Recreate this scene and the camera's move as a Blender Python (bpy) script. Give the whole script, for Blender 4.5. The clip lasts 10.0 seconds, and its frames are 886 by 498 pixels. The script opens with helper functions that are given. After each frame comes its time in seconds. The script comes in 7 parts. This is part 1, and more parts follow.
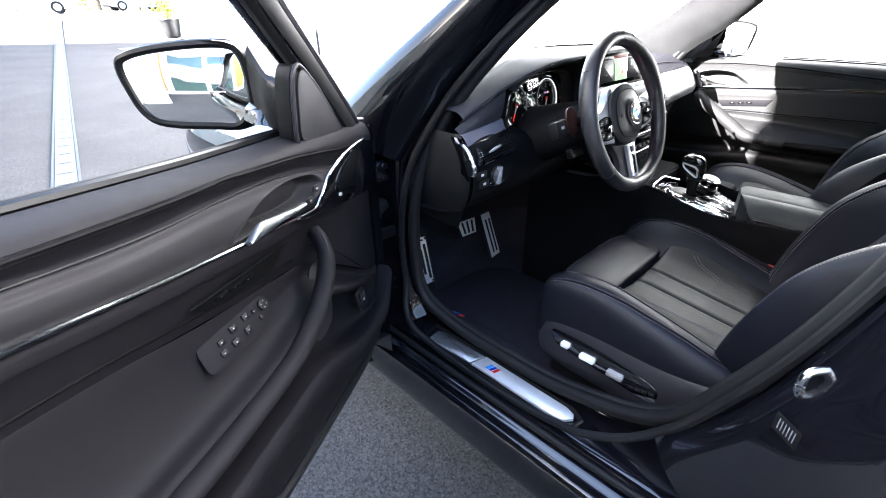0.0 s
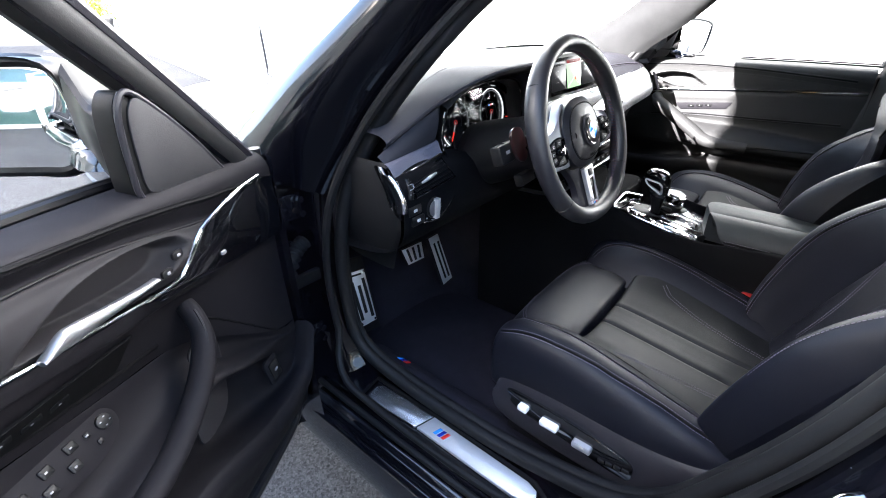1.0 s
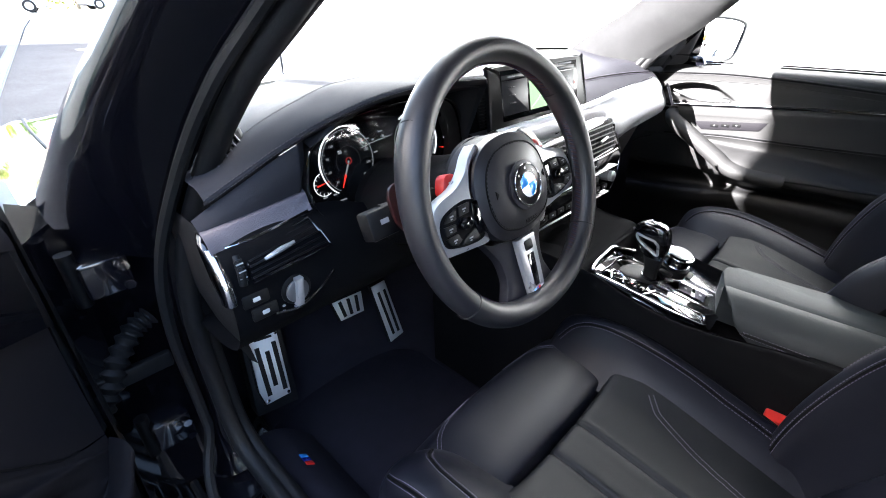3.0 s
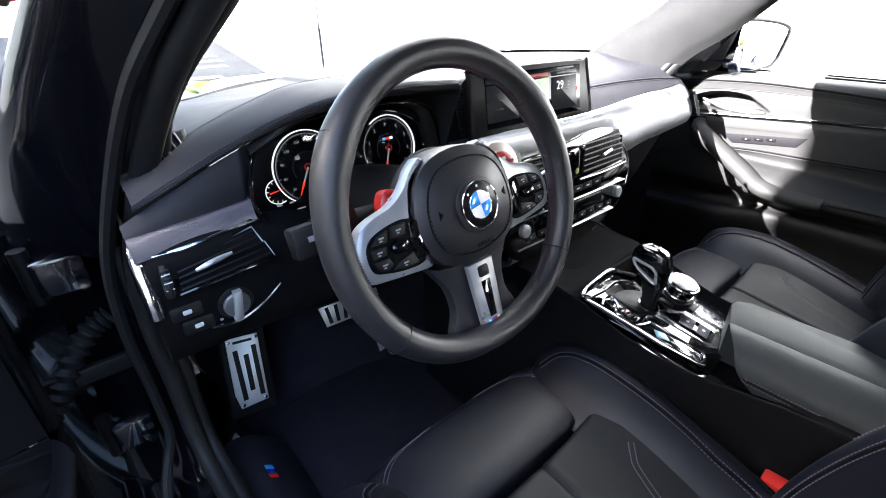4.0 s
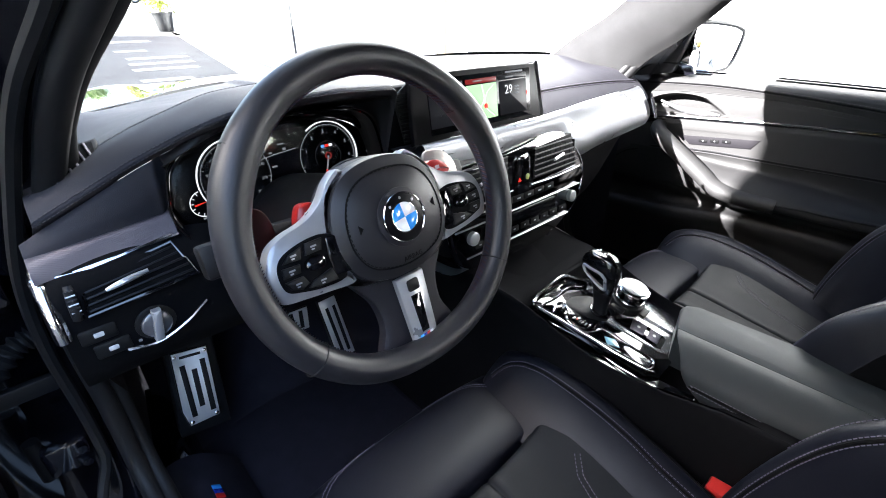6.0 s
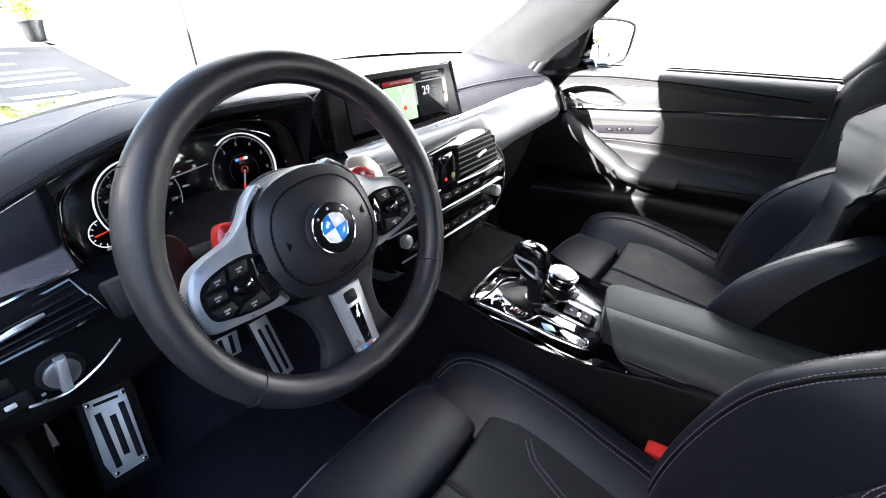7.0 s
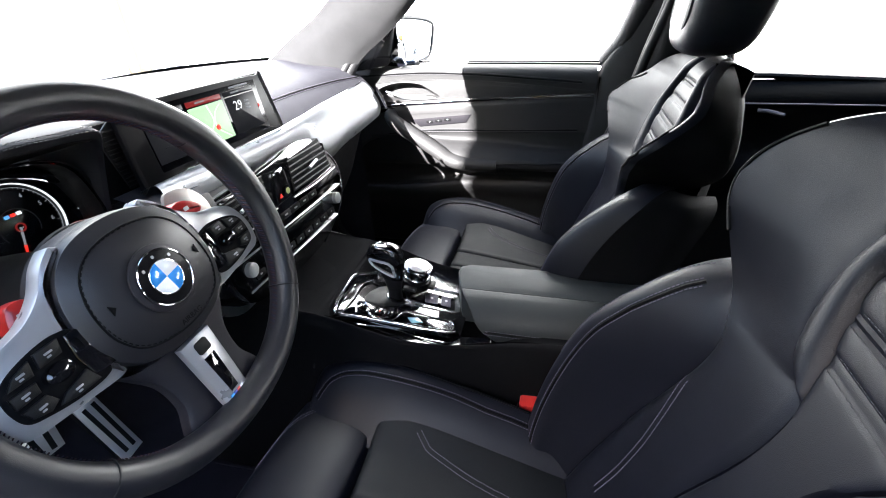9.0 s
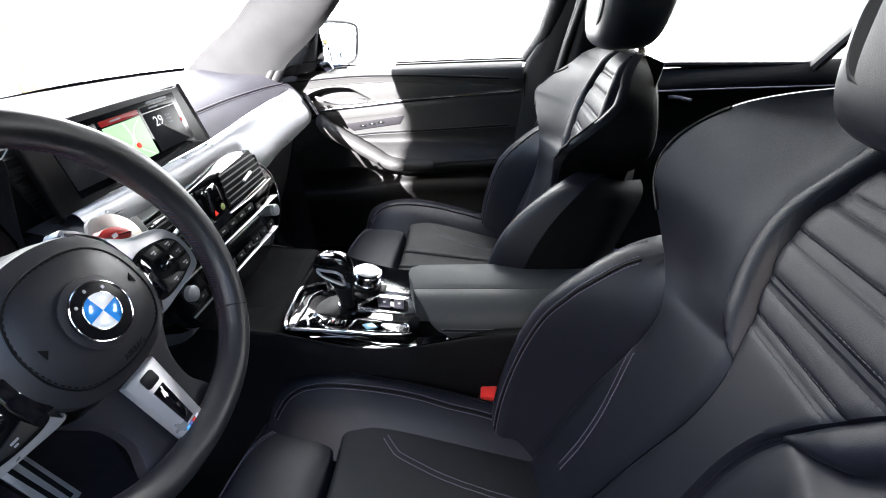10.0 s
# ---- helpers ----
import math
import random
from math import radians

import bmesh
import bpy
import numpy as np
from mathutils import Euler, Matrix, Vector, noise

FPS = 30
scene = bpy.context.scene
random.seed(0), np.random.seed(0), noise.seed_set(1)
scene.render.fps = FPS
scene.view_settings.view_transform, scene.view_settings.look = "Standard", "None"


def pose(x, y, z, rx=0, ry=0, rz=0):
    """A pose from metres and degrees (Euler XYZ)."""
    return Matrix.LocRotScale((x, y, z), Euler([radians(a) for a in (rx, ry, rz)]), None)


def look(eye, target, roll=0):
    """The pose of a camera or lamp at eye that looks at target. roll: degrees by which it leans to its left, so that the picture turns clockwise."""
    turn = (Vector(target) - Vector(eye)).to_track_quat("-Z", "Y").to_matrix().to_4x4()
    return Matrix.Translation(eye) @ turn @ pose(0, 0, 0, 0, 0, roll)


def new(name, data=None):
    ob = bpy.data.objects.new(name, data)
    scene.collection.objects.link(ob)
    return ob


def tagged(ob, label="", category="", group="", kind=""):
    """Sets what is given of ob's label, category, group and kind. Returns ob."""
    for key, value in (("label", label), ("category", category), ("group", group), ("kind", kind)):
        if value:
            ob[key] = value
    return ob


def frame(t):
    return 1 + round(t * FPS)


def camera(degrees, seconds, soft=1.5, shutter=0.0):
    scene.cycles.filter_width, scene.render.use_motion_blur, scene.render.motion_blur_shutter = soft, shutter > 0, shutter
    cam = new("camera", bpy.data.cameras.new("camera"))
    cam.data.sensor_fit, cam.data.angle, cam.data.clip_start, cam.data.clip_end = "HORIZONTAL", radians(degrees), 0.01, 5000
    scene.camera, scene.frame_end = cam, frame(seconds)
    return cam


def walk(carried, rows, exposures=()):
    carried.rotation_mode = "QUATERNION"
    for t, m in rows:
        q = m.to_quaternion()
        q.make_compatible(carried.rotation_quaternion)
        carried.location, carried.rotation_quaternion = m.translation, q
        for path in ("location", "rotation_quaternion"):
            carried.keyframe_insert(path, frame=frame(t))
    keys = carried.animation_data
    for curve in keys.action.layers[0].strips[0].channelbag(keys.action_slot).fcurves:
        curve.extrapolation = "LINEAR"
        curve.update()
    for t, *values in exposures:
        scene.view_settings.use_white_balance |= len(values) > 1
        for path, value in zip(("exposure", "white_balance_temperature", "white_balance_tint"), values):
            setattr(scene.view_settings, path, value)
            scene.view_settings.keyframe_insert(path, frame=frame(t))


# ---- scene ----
cam = camera(89.3, 10.0, soft=1.0)
METRES, EYE, TILT, LEAN, TURN = 0.87, 1.20, -28.0, -2.0, -45.0
PATH = [
    (0, (-1.4275, -0.4454, 1.1999), (-0.1908, 0.8241, 0.2733), -1.06),
    (0.5, (-1.3246, -0.3955, 1.2037), (-0.0327, 0.8130, 0.2705), -1.54),
    (1, (-1.2246, -0.3515, 1.2053), (0.1096, 0.8051, 0.2661), -1.42),
    (1.5, (-1.1205, -0.3195, 1.2060), (0.2256, 0.8169, 0.2592), -1.24),
    (2, (-1.0151, -0.3024, 1.1946), (0.3267, 0.8490, 0.2598), -1.53),
    (2.5, (-0.9119, -0.2984, 1.1901), (0.3931, 0.8952, 0.2561), -1.67),
    (3.8, (-0.7206, -0.3233, 1.1852), (0.4392, 1.0100, 0.2486), -0.66),
    (4, (-0.7006, -0.3313, 1.1848), (0.4355, 1.0223, 0.2484), -0.62),
    (4.5, (-0.6666, -0.3483, 1.1848), (0.4334, 1.0374, 0.2523), -0.58),
    (5, (-0.6495, -0.3553, 1.1844), (0.4467, 1.0345, 0.2534), -0.27),
    (5.2, (-0.6446, -0.3563, 1.1855), (0.4553, 1.0282, 0.2511), -0.08),
    (6.5, (-0.6357, -0.3514, 1.1889), (0.6563, 0.8552, 0.2535), -1.05),
    (7, (-0.6348, -0.3484, 1.1909), (0.7615, 0.7312, 0.2502), -1.53),
    (7.5, (-0.6339, -0.3504, 1.1959), (0.8572, 0.5846, 0.2460), -2.02),
    (8, (-0.6362, -0.3565, 1.2028), (0.9301, 0.4314, 0.2405), -2.52),
    (8.5, (-0.6372, -0.3525, 1.2048), (0.9943, 0.2804, 0.2365), -2.73),
    (9, (-0.6382, -0.3435, 1.2038), (1.0409, 0.1393, 0.2304), -3.14),
    (9.5, (-0.6413, -0.3385, 1.2068), (1.0657, 0.0085, 0.2240), -3.62),
    (10, (-0.6443, -0.3345, 1.2087), (1.0785, -0.1026, 0.2198), -4.47),
]
walk(cam, [(t, look(eye, target, roll)) for t, eye, target, roll in PATH], [(0.0, 5.05), (2.5, 5.08), (4.0, 4.97), (5.2, 4.93), (10.0, 4.93)])

# ---------------------------------------------------------------- world and light
SUN_DIR = Vector((-0.82, 0.278, 0.50)).normalized()
world = bpy.data.worlds.new("sky")
scene.world = world
world.use_nodes = True
wn = world.node_tree.nodes
sky = wn.new("ShaderNodeTexSky")
sky.sky_type, sky.sun_disc = "NISHITA", False
sky.sun_elevation = math.asin(SUN_DIR.z)
sky.dust_density = 1.8
sky.sun_rotation = math.atan2(SUN_DIR.x, SUN_DIR.y)
world.node_tree.links.new(sky.outputs["Color"], wn["Background"].inputs["Color"])
wn["Background"].inputs["Strength"].default_value = 0.060
sun = new("sun", bpy.data.lights.new("sun", "SUN"))
sun.data.energy, sun.data.angle, sun.data.color = 3.9, radians(0.4), (1.0, 0.975, 0.965)
sun.matrix_basis = look(SUN_DIR * 60, (0, 0, 0))


# ---------------------------------------------------------------- materials
def material(name, base, rough=0.5, metal=0.0, coat=0.0, grain=0.0, grain_size=600.0, vary=0.12, vary_size=6.0,
             kind="noise", rough_vary=0.08, sheen=0.0, spec=0.5, emit=0.0, anis=0.0):
    m = bpy.data.materials.new(name)
    m.use_nodes = True
    n, l = m.node_tree.nodes, m.node_tree.links
    b = n["Principled BSDF"]
    b.inputs["Base Color"].default_value = (*base, 1)
    b.inputs["Roughness"].default_value = rough
    b.inputs["Metallic"].default_value = metal
    b.inputs["Coat Weight"].default_value = coat
    b.inputs["Coat Roughness"].default_value = 0.03
    b.inputs["Sheen Weight"].default_value = sheen
    b.inputs["Specular IOR Level"].default_value = spec
    if emit:
        b.inputs["Specular IOR Level"].default_value = 0.06
        b.inputs["Base Color"].default_value = (0.004, 0.004, 0.005, 1)
        b.inputs["Emission Color"].default_value = (*base, 1)
        b.inputs["Emission Strength"].default_value = emit
    co = n.new("ShaderNodeTexCoord")
    if vary:
        t = n.new("ShaderNodeTexNoise")
        t.inputs["Scale"].default_value, t.inputs["Detail"].default_value = vary_size, 6
        l.new(co.outputs["Object"], t.inputs["Vector"])
        mix = n.new("ShaderNodeMix")
        mix.data_type = "RGBA"
        mix.inputs["A"].default_value = (*[c * (1 - vary) for c in base], 1)
        mix.inputs["B"].default_value = (*[min(1, c * (1 + vary)) for c in base], 1)
        l.new(t.outputs["Fac"], mix.inputs["Factor"])
        l.new(mix.outputs["Result"], b.inputs["Base Color"])
        r = n.new("ShaderNodeMapRange")
        r.inputs["To Min"].default_value, r.inputs["To Max"].default_value = max(0, rough - rough_vary), min(1, rough + rough_vary)
        t2 = n.new("ShaderNodeTexNoise")
        t2.inputs["Scale"].default_value, t2.inputs["Detail"].default_value = vary_size * 5, 5
        l.new(co.outputs["Object"], t2.inputs["Vector"])
        l.new(t2.outputs["Fac"], r.inputs["Value"])
        l.new(r.outputs["Result"], b.inputs["Roughness"])
    if grain:
        g = n.new("ShaderNodeTexVoronoi" if kind == "leather" else "ShaderNodeTexWave" if kind == "lines" else "ShaderNodeTexNoise")
        g.inputs["Scale"].default_value = grain_size
        if kind == "noise":
            g.inputs["Detail"].default_value = 8
        if kind == "lines":
            g.inputs["Distortion"].default_value = 0.4
        l.new(co.outputs["Object"], g.inputs["Vector"])
        bump = n.new("ShaderNodeBump")
        bump.inputs["Strength"].default_value, bump.inputs["Distance"].default_value = grain, 0.0008
        l.new(g.outputs["Distance" if kind == "leather" else "Fac"], bump.inputs["Height"])
        l.new(bump.outputs["Normal"], b.inputs["Normal"])
    return m



def speckled(name, base):
    """Worn asphalt: pale and dark chips in a grey binder, with broad stains."""
    m = material(name, base, 0.95, vary=0.0, grain=1.0, grain_size=140, spec=0.10)
    n, l = m.node_tree.nodes, m.node_tree.links
    co = n.new("ShaderNodeTexCoord")
    factors = []
    for kind, size, lo, hi in (("ShaderNodeTexVoronoi", 170.0, 0.45, 1.55), ("ShaderNodeTexVoronoi", 420.0, 0.7, 1.3), ("ShaderNodeTexNoise", 1.3, 0.55, 1.45)):
        t = n.new(kind)
        t.inputs["Scale"].default_value = size
        l.new(co.outputs["Object"], t.inputs["Vector"])
        bw = n.new("ShaderNodeRGBToBW")
        l.new(t.outputs["Color"], bw.inputs["Color"])
        r = n.new("ShaderNodeMapRange")
        r.inputs["To Min"].default_value, r.inputs["To Max"].default_value = lo, hi
        l.new(bw.outputs["Val"], r.inputs["Value"])
        factors.append(r.outputs["Result"])
    a, c = n.new("ShaderNodeMath"), n.new("ShaderNodeMath")
    a.operation = c.operation = "MULTIPLY"
    l.new(factors[0], a.inputs[0])
    l.new(factors[1], a.inputs[1])
    l.new(a.outputs[0], c.inputs[0])
    l.new(factors[2], c.inputs[1])
    scale = n.new("ShaderNodeVectorMath")
    scale.operation = "SCALE"
    scale.inputs[0].default_value = base
    l.new(c.outputs[0], scale.inputs["Scale"])
    l.new(scale.outputs["Vector"], n["Principled BSDF"].inputs["Base Color"])
    return m


LEATHER = material("black_leather", (0.0046, 0.0052, 0.0092), 0.44, grain=0.16, grain_size=1300, kind="leather", vary=0.15, spec=0.22)
# cushion middle, less blue than the bolster leather
RIB_LEATHER = material("cushion_leather", (0.0046, 0.0054, 0.0068), 0.54, grain=0.15, grain_size=1300, kind="leather", vary=0.15, spec=0.21)
# lid leather lightened and cooled for the sky sheen on it
LID_LEATHER = material("sky_sheen_lid_leather", (0.0130, 0.0160, 0.0178), 0.62, grain=0.14, grain_size=1300, kind="leather", vary=0.12, spec=0.32)
# near-black for shells, wing sides and inboard bolster sides
SEAT_MATT = material("matt_black_seat_back", (0.0022, 0.0022, 0.0026), 0.8, grain=0.2, grain_size=1400, vary=0.15, spec=0.08)
SOFT = material("soft_black_vinyl", (0.0092, 0.0085, 0.0125), 0.52, spec=0.42, grain=0.2, grain_size=1100, kind="leather", vary=0.12)
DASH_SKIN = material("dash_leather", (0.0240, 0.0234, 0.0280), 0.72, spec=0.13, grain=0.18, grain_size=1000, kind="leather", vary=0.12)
# one leather twice: dark on the shaded driver's door, lighter for the sunlit one
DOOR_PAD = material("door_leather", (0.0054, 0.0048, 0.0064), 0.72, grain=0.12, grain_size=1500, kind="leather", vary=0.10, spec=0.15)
DOOR_PAD_SUN = material("door_leather_sunlit", (0.0165, 0.0162, 0.0166), 0.60, grain=0.10, grain_size=1500, kind="leather", vary=0.10, spec=0.28)
# darker lower leather, deepened for the shade over it
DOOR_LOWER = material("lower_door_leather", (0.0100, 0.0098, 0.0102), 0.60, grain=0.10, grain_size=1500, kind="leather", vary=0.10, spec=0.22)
DOOR_INSERT = material("door_insert", (0.0105, 0.0096, 0.0112), 0.70, grain=0.08, grain_size=1600, kind="leather", vary=0.06, spec=0.22, rough_vary=0.03)
WHEEL_SKIN = material("wheel_leather", (0.0125, 0.0122, 0.0150), 0.42, grain=0.10, grain_size=1500, kind="leather", vary=0.12, spec=0.45)
DECK = material("dark_brushed_deck", (0.55, 0.55, 0.56), 0.22, metal=0.9, grain=0.2, grain_size=700, kind="lines", vary=0.08)
# plaster greyed down to cut the light it throws forward
REAR_WALL = material("dimmed_plaster", (0.26, 0.26, 0.27), 0.85, grain=0.5, grain_size=80, vary=0.08, vary_size=1.5)
MIRROR_CASE = material("mirror_case_black", (0.003, 0.003, 0.004), 0.32, vary=0.15, spec=0.2)
MESH = material("speaker_mesh", (0.013, 0.0125, 0.015), 0.6, grain=0.5, grain_size=2600, kind="leather", vary=0.1)
PLASTIC = material("dark_plastic", (0.0048, 0.0047, 0.0052), 0.48, grain=0.3, grain_size=1500, vary=0.15, spec=0.24)
RUBBER = material("black_rubber", (0.0050, 0.0050, 0.0058), 0.62, grain=0.25, grain_size=700, vary=0.2, spec=0.30)
# vinyl darkened for the shade the glove box and rear bench lie in
GLOVE = material("darkened_skin", (0.0045, 0.0045, 0.0052), 0.85, grain=0.2, grain_size=1100, kind="leather", vary=0.12, spec=0.04)
CARPET = material("black_carpet", (0.0175, 0.0160, 0.0235), 0.95, grain=1.0, grain_size=2500, vary=0.35, vary_size=25, spec=0.2)
PIANO = material("piano_black", (0.004, 0.004, 0.005), 0.06, coat=1.0, vary=0.1, rough_vary=0.02)
PAINT = material("black_car_paint", (0.004, 0.004, 0.006), 0.15, coat=1.0, vary=0.2, rough_vary=0.03)
SILVER = material("satin_silver", (0.40, 0.40, 0.41), 0.30, metal=0.55, grain=0.1, grain_size=1200, vary=0.06)
PILLAR_PAINT = material("black_pillar_paint", (0.003, 0.003, 0.0045), 0.12, coat=0.25, vary=0.2, rough_vary=0.03, spec=0.22)
SEAM_DARK = material("dark_seam", (0.002, 0.002, 0.0025), 0.7, vary=0.2, spec=0.1)
PADDLE = material("satin_paddle_metal", (0.36, 0.33, 0.30), 0.42, metal=0.4, grain=0.15, grain_size=1200, vary=0.08)
LEVER = material("brushed_lever_metal", (0.22, 0.22, 0.23), 0.34, metal=0.8, grain=0.15, grain_size=1200, vary=0.08)
CHROME = material("polished_chrome", (0.75, 0.75, 0.77), 0.1, metal=1.0, vary=0.05, rough_vary=0.04)
ALU = material("brushed_aluminium", (0.72, 0.72, 0.73), 0.36, metal=0.55, grain=0.3, grain_size=900, kind="lines", vary=0.08)
# one brushed trim in two tones: lighter where sunlit, dimmer elsewhere
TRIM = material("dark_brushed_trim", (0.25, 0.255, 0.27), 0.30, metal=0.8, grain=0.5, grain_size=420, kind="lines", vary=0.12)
TRIM_DARK = material("dim_brushed_trim", (0.075, 0.072, 0.090), 0.36, metal=0.7, grain=0.5, grain_size=420, kind="lines", vary=0.12)
HEADLINER = material("grey_headliner_cloth", (0.022, 0.022, 0.023), 0.95, grain=0.8, grain_size=1500, vary=0.25, vary_size=18, spec=0.2)
THREAD = material("grey_thread", (0.105, 0.092, 0.125), 0.7, vary=0.2, vary_size=300)
BLUE_THREAD = material("blue_violet_thread", (0.026, 0.022, 0.060), 0.7, vary=0.2, vary_size=300)
RED_THREAD = material("red_thread", (0.060, 0.014, 0.020), 0.7, vary=0.2, vary_size=300)
RED = material("red_anodised", (0.55, 0.02, 0.015), 0.28, coat=0.6, vary=0.1)
RED_BUTTON = material("red_button", (0.34, 0.012, 0.010), 0.35, coat=0.3, vary=0.1)
DECK_THREAD = material("dark_thread", (0.03, 0.028, 0.034), 0.7, vary=0.2, vary_size=300)
RED_PLASTIC = material("red_plastic", (0.65, 0.035, 0.03), 0.4, vary=0.08)
PALE_BLUE = material("pale_blue_gloss", (0.22, 0.42, 0.52), 0.15, coat=0.8, vary=0.05)
BLUE = material("badge_blue", (0.03, 0.28, 0.75), 0.2, coat=0.8, vary=0.05)
DEEP_BLUE = material("stripe_blue", (0.01, 0.03, 0.30), 0.25, coat=0.5, vary=0.05)
WHITE = material("badge_white", (0.78, 0.78, 0.78), 0.25, coat=0.6, vary=0.04)
WHITE_PRINT = material("white_print", (0.55, 0.55, 0.55), 0.5, vary=0.05)
GREY_PRINT = material("grey_print", (0.22, 0.22, 0.23), 0.5, vary=0.05)
LCD_BLACK = material("lcd_black", (0.0025, 0.003, 0.004), 0.16, coat=0.0, vary=0.1, rough_vary=0.02, spec=0.16)
LCD_WHITE = material("lcd_white", (0.85, 0.9, 0.95), 0.4, vary=0, emit=0.053)
LCD_GREY = material("lcd_grey", (0.25, 0.27, 0.3), 0.4, vary=0, emit=0.035)
LCD_RED = material("lcd_red", (0.85, 0.03, 0.02), 0.4, vary=0, emit=0.056)
LCD_DARKRED = material("lcd_dark_red", (0.40, 0.02, 0.02), 0.4, vary=0, emit=0.022)
LCD_DARK = material("lcd_panel", (0.012, 0.013, 0.016), 0.3, vary=0, emit=0.028)
LCD_MAP = material("lcd_map", (0.42, 0.72, 0.40), 0.4, vary=0, emit=0.053)
LCD_ROAD = material("lcd_road", (0.75, 0.78, 0.72), 0.4, vary=0, emit=0.056)
LCD_BLUE = material("lcd_blue", (0.1, 0.35, 0.8), 0.4, vary=0, emit=0.049)
ASPHALT = speckled("grey_asphalt", (0.047, 0.047, 0.049))
CONCRETE = material("pale_concrete", (0.20, 0.195, 0.19), 0.85, grain=0.7, grain_size=60, vary=0.15, vary_size=0.8)
CHANNEL = material("steel_channel", (0.045, 0.045, 0.05), 0.5, metal=0.4, grain=0.5, grain_size=200, vary=0.25, vary_size=9)
STEEL = material("galvanised_grating", (0.075, 0.08, 0.095), 0.55, metal=0.3, grain=0.5, grain_size=200, vary=0.3, vary_size=12)
WALL = material("white_plaster", (0.79, 0.80, 0.81), 0.85, grain=0.5, grain_size=80, vary=0.05, vary_size=1.5)
WALL_GREY = material("grey_cladding", (0.30, 0.31, 0.33), 0.6, grain=0.3, grain_size=60, vary=0.12, vary_size=2)
OCHRE = material("ochre_wall", (0.16, 0.10, 0.02), 0.8, grain=0.3, grain_size=60, vary=0.15, vary_size=2)
FRAME = material("dark_window_frame", (0.03, 0.032, 0.035), 0.4, vary=0.1)
POST = material("cream_post", (0.060, 0.048, 0.028), 0.6, vary=0.12)
POST_BLUE = material("pale_blue_post", (0.030, 0.042, 0.052), 0.5, vary=0.1)
DARK_RED = material("dark_red_tint", (0.014, 0.002, 0.002), 0.3, coat=0.2, vary=0.1)
TEAL_GLASS = material("dark_teal_glass", (0.025, 0.05, 0.05), 0.08, coat=1.0, vary=0.2)
PALE_COLUMN = material("pale_column", (0.32, 0.33, 0.32), 0.7, vary=0.1)
POT = material("dark_pot", (0.007, 0.0075, 0.0085), 0.55, grain=0.4, grain_size=90, vary=0.2)
LEAF = material("leaf_green", (0.09, 0.14, 0.03), 0.6, vary=0.35, vary_size=9)
LEAF_LIGHT = material("leaf_yellow_green", (0.22, 0.25, 0.04), 0.6, vary=0.35, vary_size=9)
BARK = material("bark", (0.11, 0.085, 0.06), 0.9, grain=1, grain_size=60, vary=0.3)
CAR_WHITE = material("white_car_paint", (0.7, 0.7, 0.7), 0.2, coat=1.0, vary=0.03)
ROAD_PAINT = material("worn_white_road_paint", (0.12, 0.12, 0.12), 0.85, grain=0.9, grain_size=50, vary=0.7, vary_size=9)
POSTER_RED = material("faded_red_poster", (0.30, 0.05, 0.08), 0.5, vary=0.3, vary_size=8)
POSTER_BROWN = material("brown_poster", (0.10, 0.05, 0.03), 0.5, vary=0.5, vary_size=9)
BONNET = material("polished_black_car_paint", (0.004, 0.004, 0.006), 0.04, coat=1.0, vary=0.2, rough_vary=0.01)
CAR_RED = material("red_car_paint", (0.5, 0.03, 0.06), 0.2, coat=1.0, vary=0.03)


def thin_glass(name, tint, gloss=0.04):
    m = bpy.data.materials.new(name)
    m.use_nodes = True
    n, l = m.node_tree.nodes, m.node_tree.links
    n.remove(n["Principled BSDF"])
    tr, gl, mx = n.new("ShaderNodeBsdfTransparent"), n.new("ShaderNodeBsdfGlossy"), n.new("ShaderNodeMixShader")
    tr.inputs["Color"].default_value = (*tint, 1)
    gl.inputs["Roughness"].default_value = 0.02
    mx.inputs[0].default_value = gloss
    l.new(tr.outputs[0], mx.inputs[1])
    l.new(gl.outputs[0], mx.inputs[2])
    l.new(mx.outputs[0], n["Material Output"].inputs["Surface"])
    return m


GLASS = thin_glass("tinted_glass", (0.90, 0.93, 0.92))
COVER_GLASS = thin_glass("cluster_cover_glass", (0.93, 0.94, 0.94), 0.045)
MIRROR = material("mirror_glass", (0.88, 0.9, 0.9), 0.01, metal=1.0, vary=0)


# ---------------------------------------------------------------- building helpers
def V(*a):
    return Vector(a)


def thing(name, base, label, category, group="", m=None):
    e = new(name)
    e.empty_display_size = 0.1
    e.matrix_basis = m if m is not None else Matrix.Translation(base)
    return tagged(e, label, category, group)


def part(name, bm, mat, parent=None, label="", local=False, sharp=38, kind=""):
    """One mesh from a bmesh. Its points are in the world unless local is set."""
    me = bpy.data.meshes.new(name)
    bm.normal_update()
    bm.to_mesh(me)
    bm.free()
    me.materials.append(mat)
    for p in me.polygons:
        p.use_smooth = True
    me.set_sharp_from_angle(angle=radians(sharp))
    ob = new(name, me)
    if parent is not None:
        ob.parent = parent
        if not local:
            top = parent.matrix_basis
            if parent.parent is not None:
                top = parent.parent.matrix_basis @ parent.matrix_parent_inverse @ parent.matrix_basis
            ob.matrix_parent_inverse = top.inverted()
    if label:
        ob["label"] = label
    if kind:
        ob["kind"] = kind
    return ob


